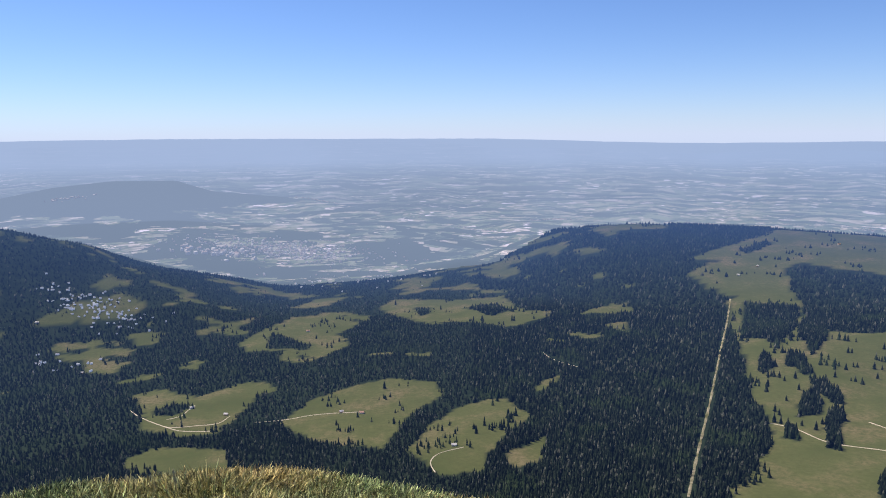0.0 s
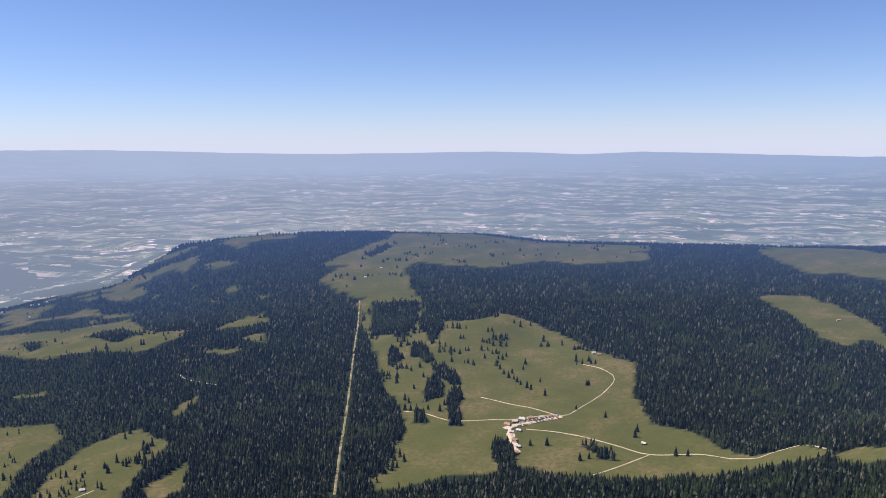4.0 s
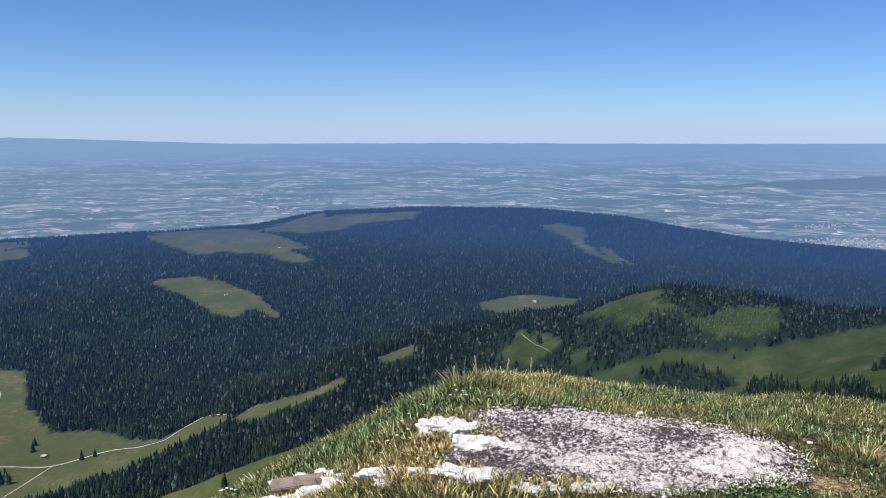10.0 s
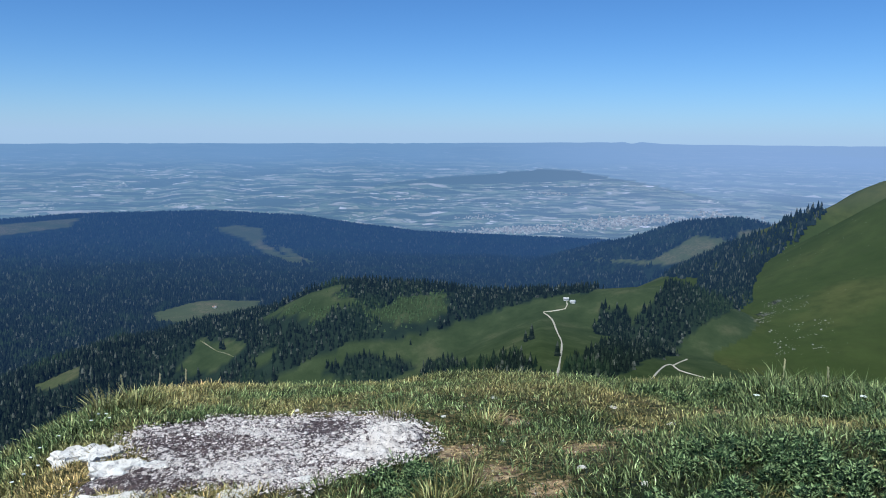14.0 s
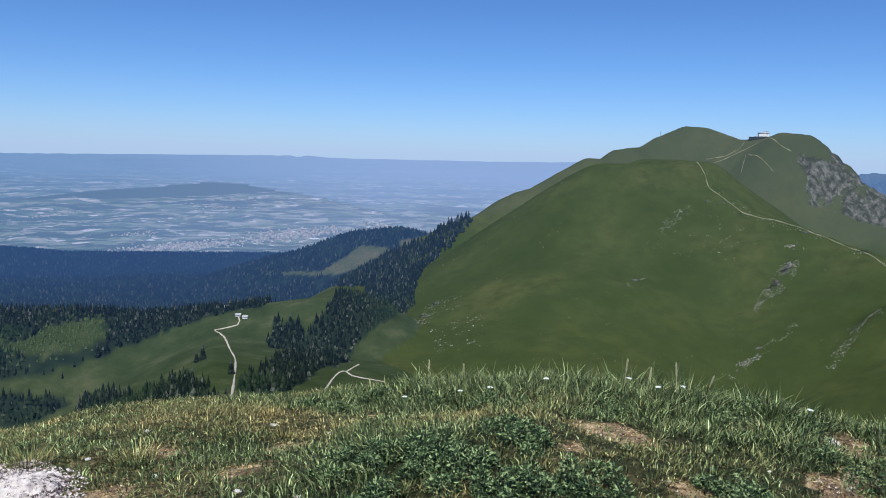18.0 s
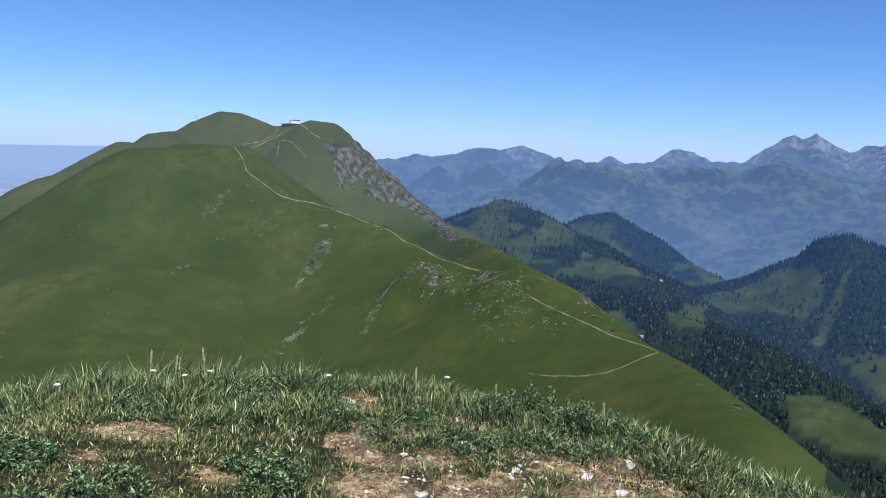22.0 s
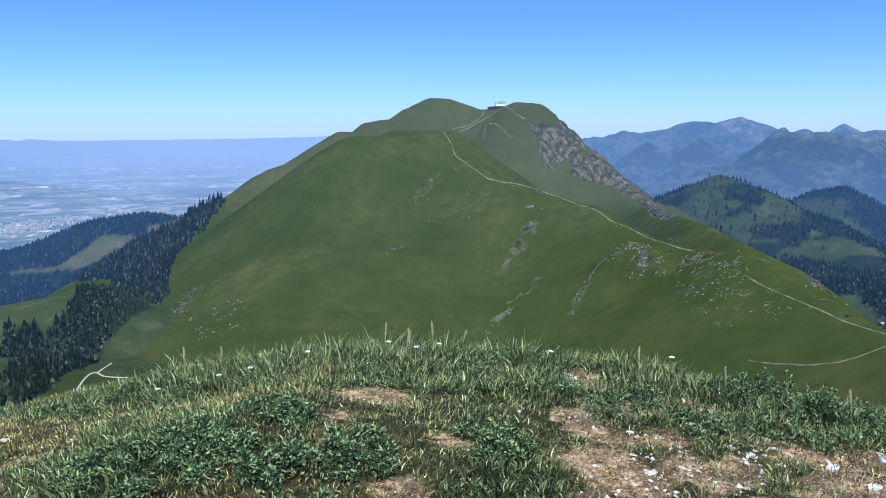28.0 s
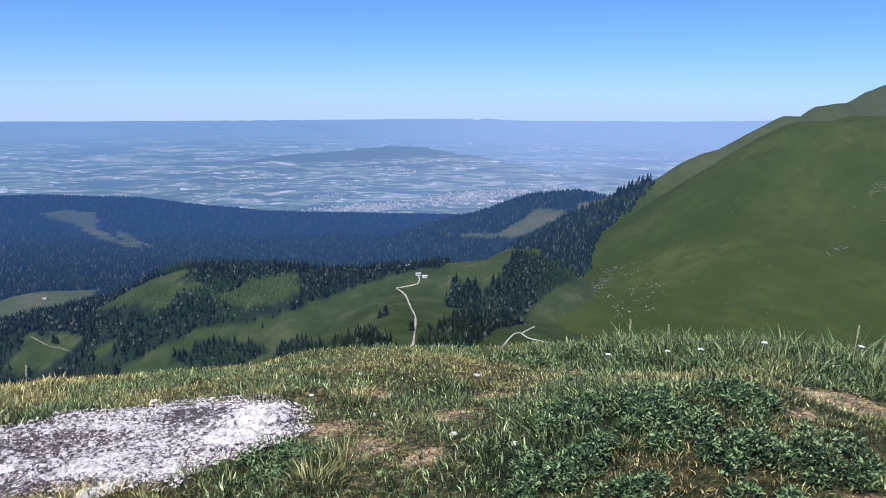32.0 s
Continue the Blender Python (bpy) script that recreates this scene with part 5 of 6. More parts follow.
for x, y, long, wide, tall, turned in (
    (3.99, 1.74, 0.24, 0.20, 0.12, 115), (3.95, 1.57, 0.20, 0.16, 0.10, 120), (3.70, 1.40, 0.27, 0.19, 0.11, 112), (3.74, 1.22, 0.16, 0.10, 0.05, 100),
    (3.34, 1.77, 0.28, 0.12, 0.06, 115), (3.22, 1.70, 0.14, 0.08, 0.04, 100), (3.32, 1.54, 0.18, 0.08, 0.05, 100), (3.32, 1.37, 0.26, 0.12, 0.06, 95), (3.31, 1.22, 0.24, 0.14, 0.06, 125),
    (3.23, 1.00, 0.18, 0.10, 0.05, 95), (3.31, 0.89, 0.16, 0.09, 0.04, 110), (3.42, 0.73, 0.22, 0.10, 0.05, 120), (3.55, 0.47, 0.20, 0.12, 0.05, 120),
    (4.36, 0.04, 0.24, 0.12, 0.07, 50), (4.12, 0.02, 0.20, 0.12, 0.06, 40), (4.48, -0.12, 0.12, 0.08, 0.05, 50), (3.86, 0.08, 0.18, 0.12, 0.05, 140),
    (3.60, 2.52, 0.22, 0.12, 0.08, 120), (3.62, 2.38, 0.20, 0.12, 0.08, 110), (3.52, 2.20, 0.20, 0.15, 0.09, 70), (3.26, 2.14, 0.24, 0.16, 0.07, 110), (3.24, 2.30, 0.26, 0.15, 0.07, 115), (3.30, 2.44, 0.20, 0.13, 0.06, 100), (3.40, 2.10, 0.18, 0.12, 0.07, 60),
):
    stone(x, y, long, wide, tall, turned, "big white limestone block half sunk in turf")
for x, y, long, wide, tall, turned in (
    (5.40, -0.70, 0.09, 0.07, 0.06, 10), (5.01, -1.49, 0.08, 0.06, 0.04, 40), (4.46, -1.70, 0.10, 0.06, 0.04, 100), (4.19, -0.62, 0.07, 0.05, 0.05, 20), (3.40, -0.90, 0.06, 0.05, 0.04, 60),
    (5.16, -0.44, 0.11, 0.06, 0.04, 80), (5.18, 0.71, 0.09, 0.06, 0.04, 10), (2.76, -4.28, 0.17, 0.10, 0.07, 150), (1.77, -4.13, 0.12, 0.08, 0.05, 140), (1.55, -4.01, 0.10, 0.07, 0.04, 30),
    (1.65, -3.38, 0.11, 0.08, 0.04, 60), (1.43, -4.01, 0.09, 0.07, 0.04, 0), (0.95, -4.48, 0.20, 0.08, 0.07, 115), (1.08, -4.15, 0.15, 0.10, 0.06, 95), (0.86, -4.04, 0.10, 0.08, 0.05, 50),
    (1.84, -4.15, 0.09, 0.07, 0.04, 10), (1.98, -3.74, 0.08, 0.06, 0.04, 75), (1.28, -4.02, 0.09, 0.06, 0.04, 25), (4.72, -0.30, 0.06, 0.05, 0.03, 0), (3.05, -1.1, 0.07, 0.05, 0.04, 15),
):
    stone(x, y, long * 0.72, wide * 0.72, tall * 0.55, turned)

# a broken board on the white stones
board = tagged(new("wooden_board"), "short weathered brown board lying on white stones", "board")
board.matrix_world = pose(3.42, 2.33, float(summit(np.array(3.42), np.array(2.33))) + 0.05, -6, -8, 30)
bm = bmesh.new()
bmesh.ops.create_cube(bm, size=1.0)
for v in bm.verts:
    v.co = Vector((v.co.x * 0.11 + 0.008 * v.co.y, v.co.y * 0.29, v.co.z * 0.035))
bmesh.ops.bevel(bm, geom=bm.edges[:], offset=0.005, segments=2, affect="EDGES")
part("plank", bm, BOARD, board)


def pebbles(name, x, y, size, lift, label, material=None):
    """Many small broken stones as one mesh."""
    count = len(x)
    shape = np.array([(1, 0, 0), (0, 1, 0), (-1, 0, 0), (0, -1, 0), (0, 0, 1), (0, 0, -1)], float)
    sides = np.array([(0, 1, 4), (1, 2, 4), (2, 3, 4), (3, 0, 4), (1, 0, 5), (2, 1, 5), (3, 2, 5), (0, 3, 5)])
    spin = rng.uniform(0, 6.28, count)
    pts = shape[None] * rng.uniform(0.5, 1.2, (count, 6, 1)) * np.stack([size, size * rng.uniform(0.5, 0.9, count), size * rng.uniform(0.3, 0.6, count)], -1)[:, None]
    rx = pts[..., 0] * np.cos(spin)[:, None] - pts[..., 1] * np.sin(spin)[:, None]
    ry = pts[..., 0] * np.sin(spin)[:, None] + pts[..., 1] * np.cos(spin)[:, None]
    world_pts = np.stack([rx + x[:, None], ry + y[:, None], pts[..., 2] + (summit(x, y) + lift)[:, None]], -1).reshape(-1, 3)
    faces = (np.arange(count)[:, None, None] * 6 + sides[None]).reshape(-1, 3)
    tagged(new(name, mesh_from(name, world_pts, faces, material or WHITE_STONE)), label, "gravel", kind="stuff")


def scatter_chips(count, smallest, largest, share):
    """White chips strewn over the outcrop, few of them in its muddy hollow and on the murky rubble."""
    px, py = rng.uniform(3.0, 5.2, count), rng.uniform(-0.5, 1.9, count)
    hollow = np.clip(1.5 - np.hypot((px - 4.52) / 0.26, (py - 0.42) / 0.26) + fbm(px * 6, py * 6, 3, 85) * 0.5, 0, 1)
    mud = np.clip(1.3 - np.hypot((px - 3.52) / 0.20, (py - 1.32) / 0.30), 0, 1)
    kept = (bare_rock(px, py) > -0.04) & (rng.uniform(0, 1, count) < (share + fbm(px * 2.6, py * 2.6, 4, 96) * 0.8) * (1 - 0.93 * hollow) * (1 - 0.8 * mud) * np.interp(py, [0.7, 1.2], [1.0, 0.6]))
    pebbles("gravel", px[kept], py[kept], rng.uniform(smallest, largest, kept.sum()), 0.016, "broken white limestone chips on the outcrop", CHIPS)


scatter_chips(38000, 0.004, 0.011, 0.62)
scatter_chips(3600, 0.011, 0.024, 0.45)
px, py = rng.uniform(0.2, 3.2, 7000), rng.uniform(-4.9, -2.2, 7000)
on_track = inside(px + rng.normal(0, 0.12, 7000), py + rng.normal(0, 0.12, 7000), TRACK) & (fbm(px * 3, py * 3, 3, 95) > 0.0)
pebbles("gravel", px[on_track], py[on_track], 0.004 + 0.026 * rng.uniform(0, 1, on_track.sum()) ** 4, -0.002, "small pale stones on the trodden track")


px, py = rng.uniform(0.2, 5.2, 60000), rng.uniform(-4.9, 0.2, 60000)
crumbly = (rng.uniform(0, 1, 60000) < soil_at(px, py) * 0.55) & (np.hypot(px, py) > 2.0) & (bare_rock(px, py) < 0)
pebbles("soil_crumbs", px[crumbly], py[crumbly], rng.uniform(0.004, 0.014, crumbly.sum()), 0.0, "crumbs of reddish brown soil on worn ground", CRUMBS)


# ---- grass ----
def blades(name, x, y, foot, bx, by, tall, wide, dry, tone, label):
    """Bent blades of grass as one mesh, each two triangles."""
    count = len(x)
    z = foot - 0.008
    face = np.arctan2(by, bx) + 1.57 + rng.normal(0, 0.7, count)
    wx, wy = np.cos(face) * wide, np.sin(face) * wide
    pts = np.stack([
        np.stack([x, y, z], -1),
        np.stack([x - wx + bx * 0.30, y - wy + by * 0.30, z + tall * 0.62], -1), np.stack([x + wx + bx * 0.30, y + wy + by * 0.30, z + tall * 0.62], -1),
        np.stack([x + bx, y + by, z + tall], -1)], 1)
    faces = (np.arange(count)[:, None, None] * 4 + np.array([(0, 2, 1), (1, 2, 3)])[None]).reshape(-1, 3)
    mesh = mesh_from(name, pts.reshape(-1, 3), faces, BLADES)
    mesh.attributes.new("dry", "FLOAT", "POINT").data.foreach_set("value", np.repeat(dry, 4).astype(np.float32))
    mesh.attributes.new("tone", "FLOAT", "POINT").data.foreach_set("value", np.repeat(tone, 4).astype(np.float32))
    tagged(new(name, mesh), label, "grass", kind="stuff")


def tufts(name, centres, each, label, low, tall_extra, shade, loose, stoop):
    """Grass in tufts: blades that spread from many little roots."""
    deg = rng.uniform(-42, 205, centres)
    reach = np.interp(deg, EDGE_BEARINGS, EDGE_REACH)
    first = np.interp(deg, [-42, 40, 55, 70, 100, 140, 205], [3.4, 3.4, 3.1, 2.8, 2.35, 2.2, 2.2])
    r = np.sqrt(rng.uniform(0, 1, centres) * ((reach + 0.55) ** 2 - first**2) + first**2)
    x, y = r * np.sin(np.radians(deg)), r * np.cos(np.radians(deg))
    soil, thick = soil_at(x, y), fbm(x * 1.7, y * 1.7, 4, 91) + 0.5 * np.clip(1.2 - np.hypot(x - 2.9, y + 1.6) / 0.8, 0, 1)
    rim = rim_at(deg, r, reach)
    keep = (bare_rock(x, y) < 0.03) & (rng.uniform(0, 1, centres) > np.clip(soil * 1.2 - rim * 0.35, 0, 0.92)) & (rng.uniform(0, 1, centres) < 0.85 + thick * 0.8 + rim * 0.5)
    x, y, r, deg, thick, rim = (v[keep] for v in (x, y, r, deg, thick, rim))
    count = len(x)
    dry = np.clip(np.interp(deg, [-40, 10, 50, 62, 80, 102, 118, 205], [0.55, 0.55, 0.44, 0.48, 0.44, 0.24, 0.18, 0.28]) + fbm(x * 1.3, y * 1.3, 3, 92) * 0.7 - np.clip(thick, 0, 1) * 0.5 - rim * 0.45, 0, 1)
    tall_extra = tall_extra * np.interp(deg, [44, 50, 64, 70, 90, 112, 120, 140, 150], [1.0, 0.7, 0.7, 1.0, 1.0, 1.15, 1.4, 1.35, 1.0])
    tall = (low + tall_extra * rim * np.clip(0.75 + 1.3 * fbm(x * 3.1, y * 3.1, 3, 93), 0.25, 1.6) + 0.03 * np.clip(thick, 0, 1)) * rng.uniform(0.55, 1.35, count)
    tone = np.interp(deg, [30, 60, 78, 96], [1.5, 1.35, 1.25, 1.0]) * np.clip(rng.normal(0.95, 0.25, count) - np.clip(thick, 0, 0.5) * 0.25, 0.4, 1.5) * shade
    pick = np.repeat(np.arange(count), each)
    total = len(pick)
    spread = (0.012 + tall * 0.35)[pick] * loose
    aim = rng.uniform(0, 6.28, total)
    root = np.sqrt(rng.uniform(0, 1, total)) * spread
    long = tall[pick] * rng.uniform(0.5, 1.15, total)
    lean = np.clip(rng.normal(stoop, 0.24, total), 0.08, 0.98)
    wind = np.array([0.10, -0.25])
    bx = (np.cos(aim) + wind[0] * rim[pick]) * lean * long
    by = (np.sin(aim) + wind[1] * rim[pick]) * lean * long
    blades(name, x[pick] + np.cos(aim) * root, y[pick] + np.sin(aim) * root, summit(x, y)[pick], bx, by, long * np.sqrt(1 - 0.75 * lean**2), rng.uniform(0.0014, 0.0036, total), np.clip(dry[pick] + rng.normal(0, 0.14, total), 0, 1), tone[pick] * rng.uniform(0.35, 1.75, total), label)


tufts("grass", 44000, 10, "short mountain turf of green and straw blades", 0.040, 0.03, 1.12, 2.6, 0.66)
tufts("tall_grass", 11500, 24, "green grass tufts along the summit's rim", 0.046, 0.085, 1.0, 1.5, 0.66)


def litter(name, count, label):
    """Dead blades lying on the bare soil."""
    deg, r = rng.uniform(55, 200, count), np.sqrt(rng.uniform(7.5, 36, count))
    x, y = r * np.sin(np.radians(deg)), r * np.cos(np.radians(deg))
    keep = (bare_rock(x, y) < 0.0) & (rng.uniform(0, 1, count) < soil_at(x, y) * 0.8 + 0.06) & (r < np.interp(deg, EDGE_BEARINGS, EDGE_REACH))
    x, y = x[keep], y[keep]
    count = len(x)
    aim, long = rng.uniform(0, 6.28, count), rng.uniform(0.012, 0.035, count)
    blades(name, x, y, summit(x, y) + 0.012, np.cos(aim) * long, np.sin(aim) * long, rng.uniform(0.0, 0.008, count), rng.uniform(0.0012, 0.0032, count), rng.uniform(0.6, 1.0, count), rng.uniform(0.7, 2.0, count), label)


litter("dead_grass", 190000, "dry straw-coloured dead grass on bare soil")


def clump(name, x, y, spread, tall, count, label):
    """A low leafy plant: small leaves on several uneven shoots, with dark gaps between."""
    shoots = max(9, int(spread * spread * 260))
    ca, cq = rng.uniform(0, 6.28, shoots), np.sqrt(rng.uniform(0, 1, shoots)) * spread
    cx, cy = x + np.cos(ca) * cq * 1.25, y + np.sin(ca) * cq * 0.9
    top, wide = tall * rng.uniform(0.4, 1.5, shoots) * (1.15 - 0.7 * (cq / spread) ** 2), rng.uniform(0.035, 0.075, shoots)
    own = rng.integers(0, shoots, count)
    a, q = rng.uniform(0, 6.28, count), np.sqrt(rng.uniform(0, 1, count))
    lx, ly = cx[own] + np.cos(a) * q * wide[own], cy[own] + np.sin(a) * q * wide[own]
    lz = summit(lx, ly) + top[own] * (1 - 0.6 * q * q) * rng.uniform(0.25, 1.0, count) ** 0.6
    size, aim, dip = rng.uniform(0.006, 0.0145, count), a + rng.normal(0, 0.6, count), rng.normal(0.25, 0.5, count)
    ux, uy, uz = np.cos(aim) * np.cos(dip), np.sin(aim) * np.cos(dip), np.sin(dip)
    vx, vy, vz = -np.sin(aim) * 0.32, np.cos(aim) * 0.32, rng.normal(0, 0.2, count)
    quad = [(0, 0), (0.7, 1), (1.9, 0), (0.7, -1)]
    pts = np.stack([np.stack([lx + (ux * u + vx * v) * size, ly + (uy * u + vy * v) * size, lz + (uz * u + vz * v - 0.12 * abs(v)) * size], -1) for u, v in quad], 1)
    plant = tagged(new(name), label, "plant", "leafy plants on the summit")
    leaves = new("foliage", mesh_from("foliage", pts.reshape(-1, 3), np.arange(count * 4).reshape(-1, 4), LEAVES))
    leaves.parent = plant
    down, up = summit(cx, cy) - 0.01, summit(cx, cy) + top * 0.8
    sides = np.stack([np.stack([cx - 0.003, cy, down], -1), np.stack([cx + 0.003, cy, down], -1), np.stack([cx, cy + 0.003, down], -1), np.stack([cx, cy, up], -1)], 1)
    stem_faces = (np.arange(shoots)[:, None, None] * 4 + np.array([(0, 1, 3), (1, 2, 3), (2, 0, 3)])[None]).reshape(-1, 3)
    stalks = tagged(new("stem", mesh_from("stem", sides.reshape(-1, 3), stem_faces, STALKS)), kind="stuff")
    stalks.parent = plant


for x, y, spread, tall in ((2.72, -1.70, 0.22, 0.10), (2.50, -2.20, 0.24, 0.13), (2.18, -2.85, 0.21, 0.14), (1.62, -4.80, 0.30, 0.19), (1.35, -4.90, 0.22, 0.14), (1.9, -4.85, 0.2, 0.13), (3.52, -0.03, 0.17, 0.08), (3.40, -0.16, 0.15, 0.11), (2.60, -1.35, 0.20, 0.10), (2.95, -1.75, 0.24, 0.12), (2.62, -1.05, 0.20, 0.09), (3.15, -1.45, 0.22, 0.10), (2.35, -1.85, 0.20, 0.10), (3.0, -2.15, 0.18, 0.09)):
    clump("leafy_plant", x, y, spread, tall, int(68000 * spread * spread) + 300, "low dark green leafy plant clump in turf")
weeds = np.random.default_rng(23)
for k in range(34):
    deg = 108 + 70 * (k + weeds.uniform(0, 1)) / 34
    r = np.interp(deg, EDGE_BEARINGS, EDGE_REACH) - weeds.uniform(-0.1, 0.9)
    clump("leafy_plant", r * math.sin(radians(deg)), r * math.cos(radians(deg)), weeds.uniform(0.10, 0.2), weeds.uniform(0.06, 0.15), 700, "green leafy weed among the tall rim grass")


def umbel(x, y, tall, tilt, head=1.0):
    """A stalk with a flat white flower head of small discs."""
    flower = tagged(new("wild_flower"), "thin-stalked wild flower with a flat white head", "flower", "white flowers on the rim")
    flower.matrix_world = pose(x, y, float(summit(np.array(x), np.array(y))) - 0.01, tilt, tilt * 0.6, x * 90)
    bm = bmesh.new()
    bmesh.ops.create_cone(bm, cap_ends=True, segments=5, radius1=0.004, radius2=0.0025, depth=tall, matrix=Matrix.Translation((0, 0, tall / 2)))
    part("stalk", bm, STALKS, flower)
    bm = bmesh.new()
    for k in range(14):
        a, q = k * 2.4, 0.022 * head * math.sqrt(k / 14)
        bmesh.ops.create_icosphere(bm, subdivisions=1, radius=0.006 * head, matrix=Matrix.Translation((q * math.cos(a), q * math.sin(a), tall + 0.008 - q * 0.3)) @ Matrix.Diagonal((1, 1, 0.5, 1)))
    part("flower_head", bm, PETALS, flower)


for x, y, tall, tilt in ((3.62, -3.42, 0.19, 4), (3.45, -3.55, 0.17, -5), (3.40, -3.66, 0.18, 6), (2.3, -4.75, 0.18, 3), (3.9, -3.0, 0.18, -4), (4.35, -2.6, 0.15, 5), (4.6, -2.3, 0.14, 2), (4.2, -2.75, 0.16, -6), (2.9, -4.2, 0.17, 7)):
    umbel(x, y, tall, tilt, 0.8)
for x, y in ((4.64, 1.86), (4.60, 1.80), (4.47, 1.73), (3.88, 1.88), (3.81, 1.92), (4.35, 1.98), (4.2, 2.02), (4.05, 2.0), (3.75, 1.95), (3.85, 2.1), (4.5, 1.85), (3.56, 2.86), (3.60, 2.92), (3.50, 2.95), (3.66, 3.0), (3.70, 3.06), (3.58, 3.05), (3.75, 3.12)):
    umbel(x, y, 0.08, 3, 0.45)


def seeding_grass(x, y, tall, tilt):
    """A tall grass stalk with a slim seed head."""
    stalk = tagged(new("grass_stalk"), "tall dry grass stalk with a slim seed head", "grass", "grass stalks on the rim")
    stalk.matrix_world = pose(x, y, float(summit(np.array(x), np.array(y))) - 0.01, tilt, tilt, x * 70)
    bm = bmesh.new()
    bmesh.ops.create_cone(bm, cap_ends=True, segments=5, radius1=0.0022, radius2=0.0014, depth=tall, matrix=Matrix.Translation((0, 0, tall / 2)))
    part("stem", bm, STRAW, stalk)
    bm = bmesh.new()
    for k in range(12):
        bmesh.ops.create_icosphere(bm, subdivisions=1, radius=0.006, matrix=Matrix.Translation((0.004 * math.cos(k * 2.4), 0.004 * math.sin(k * 2.4), tall - 0.07 + k * 0.007)) @ Matrix.Diagonal((0.7, 0.7, 1.5, 1)))
    part("seed_head", bm, STRAW, stalk)


for bearing, far, tall, tilt in ((133.0, 5.2, 0.30, 3), (136.9, 5.2, 0.30, -3), (134.6, 5.2, 0.26, 5), (118, 6.0, 0.22, 8), (121, 5.7, 0.22, -6), (138.4, 5.2, 0.26, 14), (158, 5.2, 0.22, 6), (74, 5.8, 0.22, 4), (70, 5.5, 0.24, -5), (72, 5.6, 0.20, 9), (68, 5.3, 0.20, 2), (-24, 4.2, 0.18, 4), (152, 5.2, 0.22, -8), (166, 5.0, 0.22, 5)):
    seeding_grass(far * math.sin(radians(bearing)), far * math.cos(radians(bearing)), tall, tilt)


def grass_tuft(x, y, tall, count):
    """One upright tuft that stands out of the turf."""
    aim, lean = rng.uniform(0, 6.28, count), np.clip(rng.normal(0.6, 0.25, count), 0.05, 0.95)
    long = tall * rng.uniform(0.3, 1.1, count)
    root = 0.13 * np.sqrt(rng.uniform(0, 1, count))
    blades("grass_tuft", x + np.cos(aim) * root, y + np.sin(aim) * root, np.full(count, float(summit(np.array(x), np.array(y)))), np.cos(aim) * lean * long, np.sin(aim) * lean * long, long * np.sqrt(1 - 0.75 * lean**2), rng.uniform(0.0014, 0.0032, count), rng.uniform(0.1, 0.6, count), rng.uniform(0.8, 1.9, count), "upright green grass tuft on the summit's edge")


for x, y, tall in ((-1.58, 3.9, 0.17), (-1.45, 3.95, 0.14), (2.35, 4.0, 0.16), (4.9, 1.9, 0.20), (5.0, 1.75, 0.18), (4.55, -0.55, 0.13), (4.75, 0.0, 0.13), (3.35, -0.35, 0.14), (3.15, -0.2, 0.13)):
    grass_tuft(x, y, tall, 260)


# ---- single spruces ----
def spruce(x, y, tall):
    tree = tagged(new("spruce_tree"), "lone dark green spruce standing on open pasture", "tree", "single spruces on the pastures")
    tree.matrix_world = pose(x, y, float(land(np.array(float(x)), np.array(float(y)))) - 0.3, 0, 0, x * 7 % 360)
    bm = bmesh.new()
    bmesh.ops.create_cone(bm, cap_ends=True, segments=6, radius1=tall * 0.022, radius2=tall * 0.004, depth=tall * 0.9, matrix=Matrix.Translation((0, 0, tall * 0.45)))
    part("trunk", bm, BARK, tree)
    bm = bmesh.new()
    tiers = 7
    for k in range(tiers):
        low, wide = 0.08 + 0.86 * k / tiers, 0.23 * tall * (1 - k / tiers) ** 0.85 + 0.25
        tip = bm.verts.new((0, 0, tall * min(1.0, low + 0.26)))
        ring = []
        for j in range(9):
            a = j * 2 * math.pi / 9 + k * 0.5
            q = wide * (0.72 + 0.5 * abs(noise.noise((x * 0.3 + j * 1.7, y * 0.3, k * 2.3))) + (0.18 if j % 2 else 0))
            ring.append(bm.verts.new((q * math.cos(a), q * math.sin(a), tall * low - wide * 0.12 * (j % 2))))
        for j in range(9):
            bm.faces.new((ring[j], ring[(j + 1) % 9], tip))
    crown = part("crown", bm, NEEDLES, tree)
    air = float(haze_share(np.array(float(x)), np.array(float(y))))
    crown.data.attributes.new("far", "FLOAT", "POINT").data.foreach_set("value", np.full(len(crown.data.vertices), air, np.float32))
    return tree


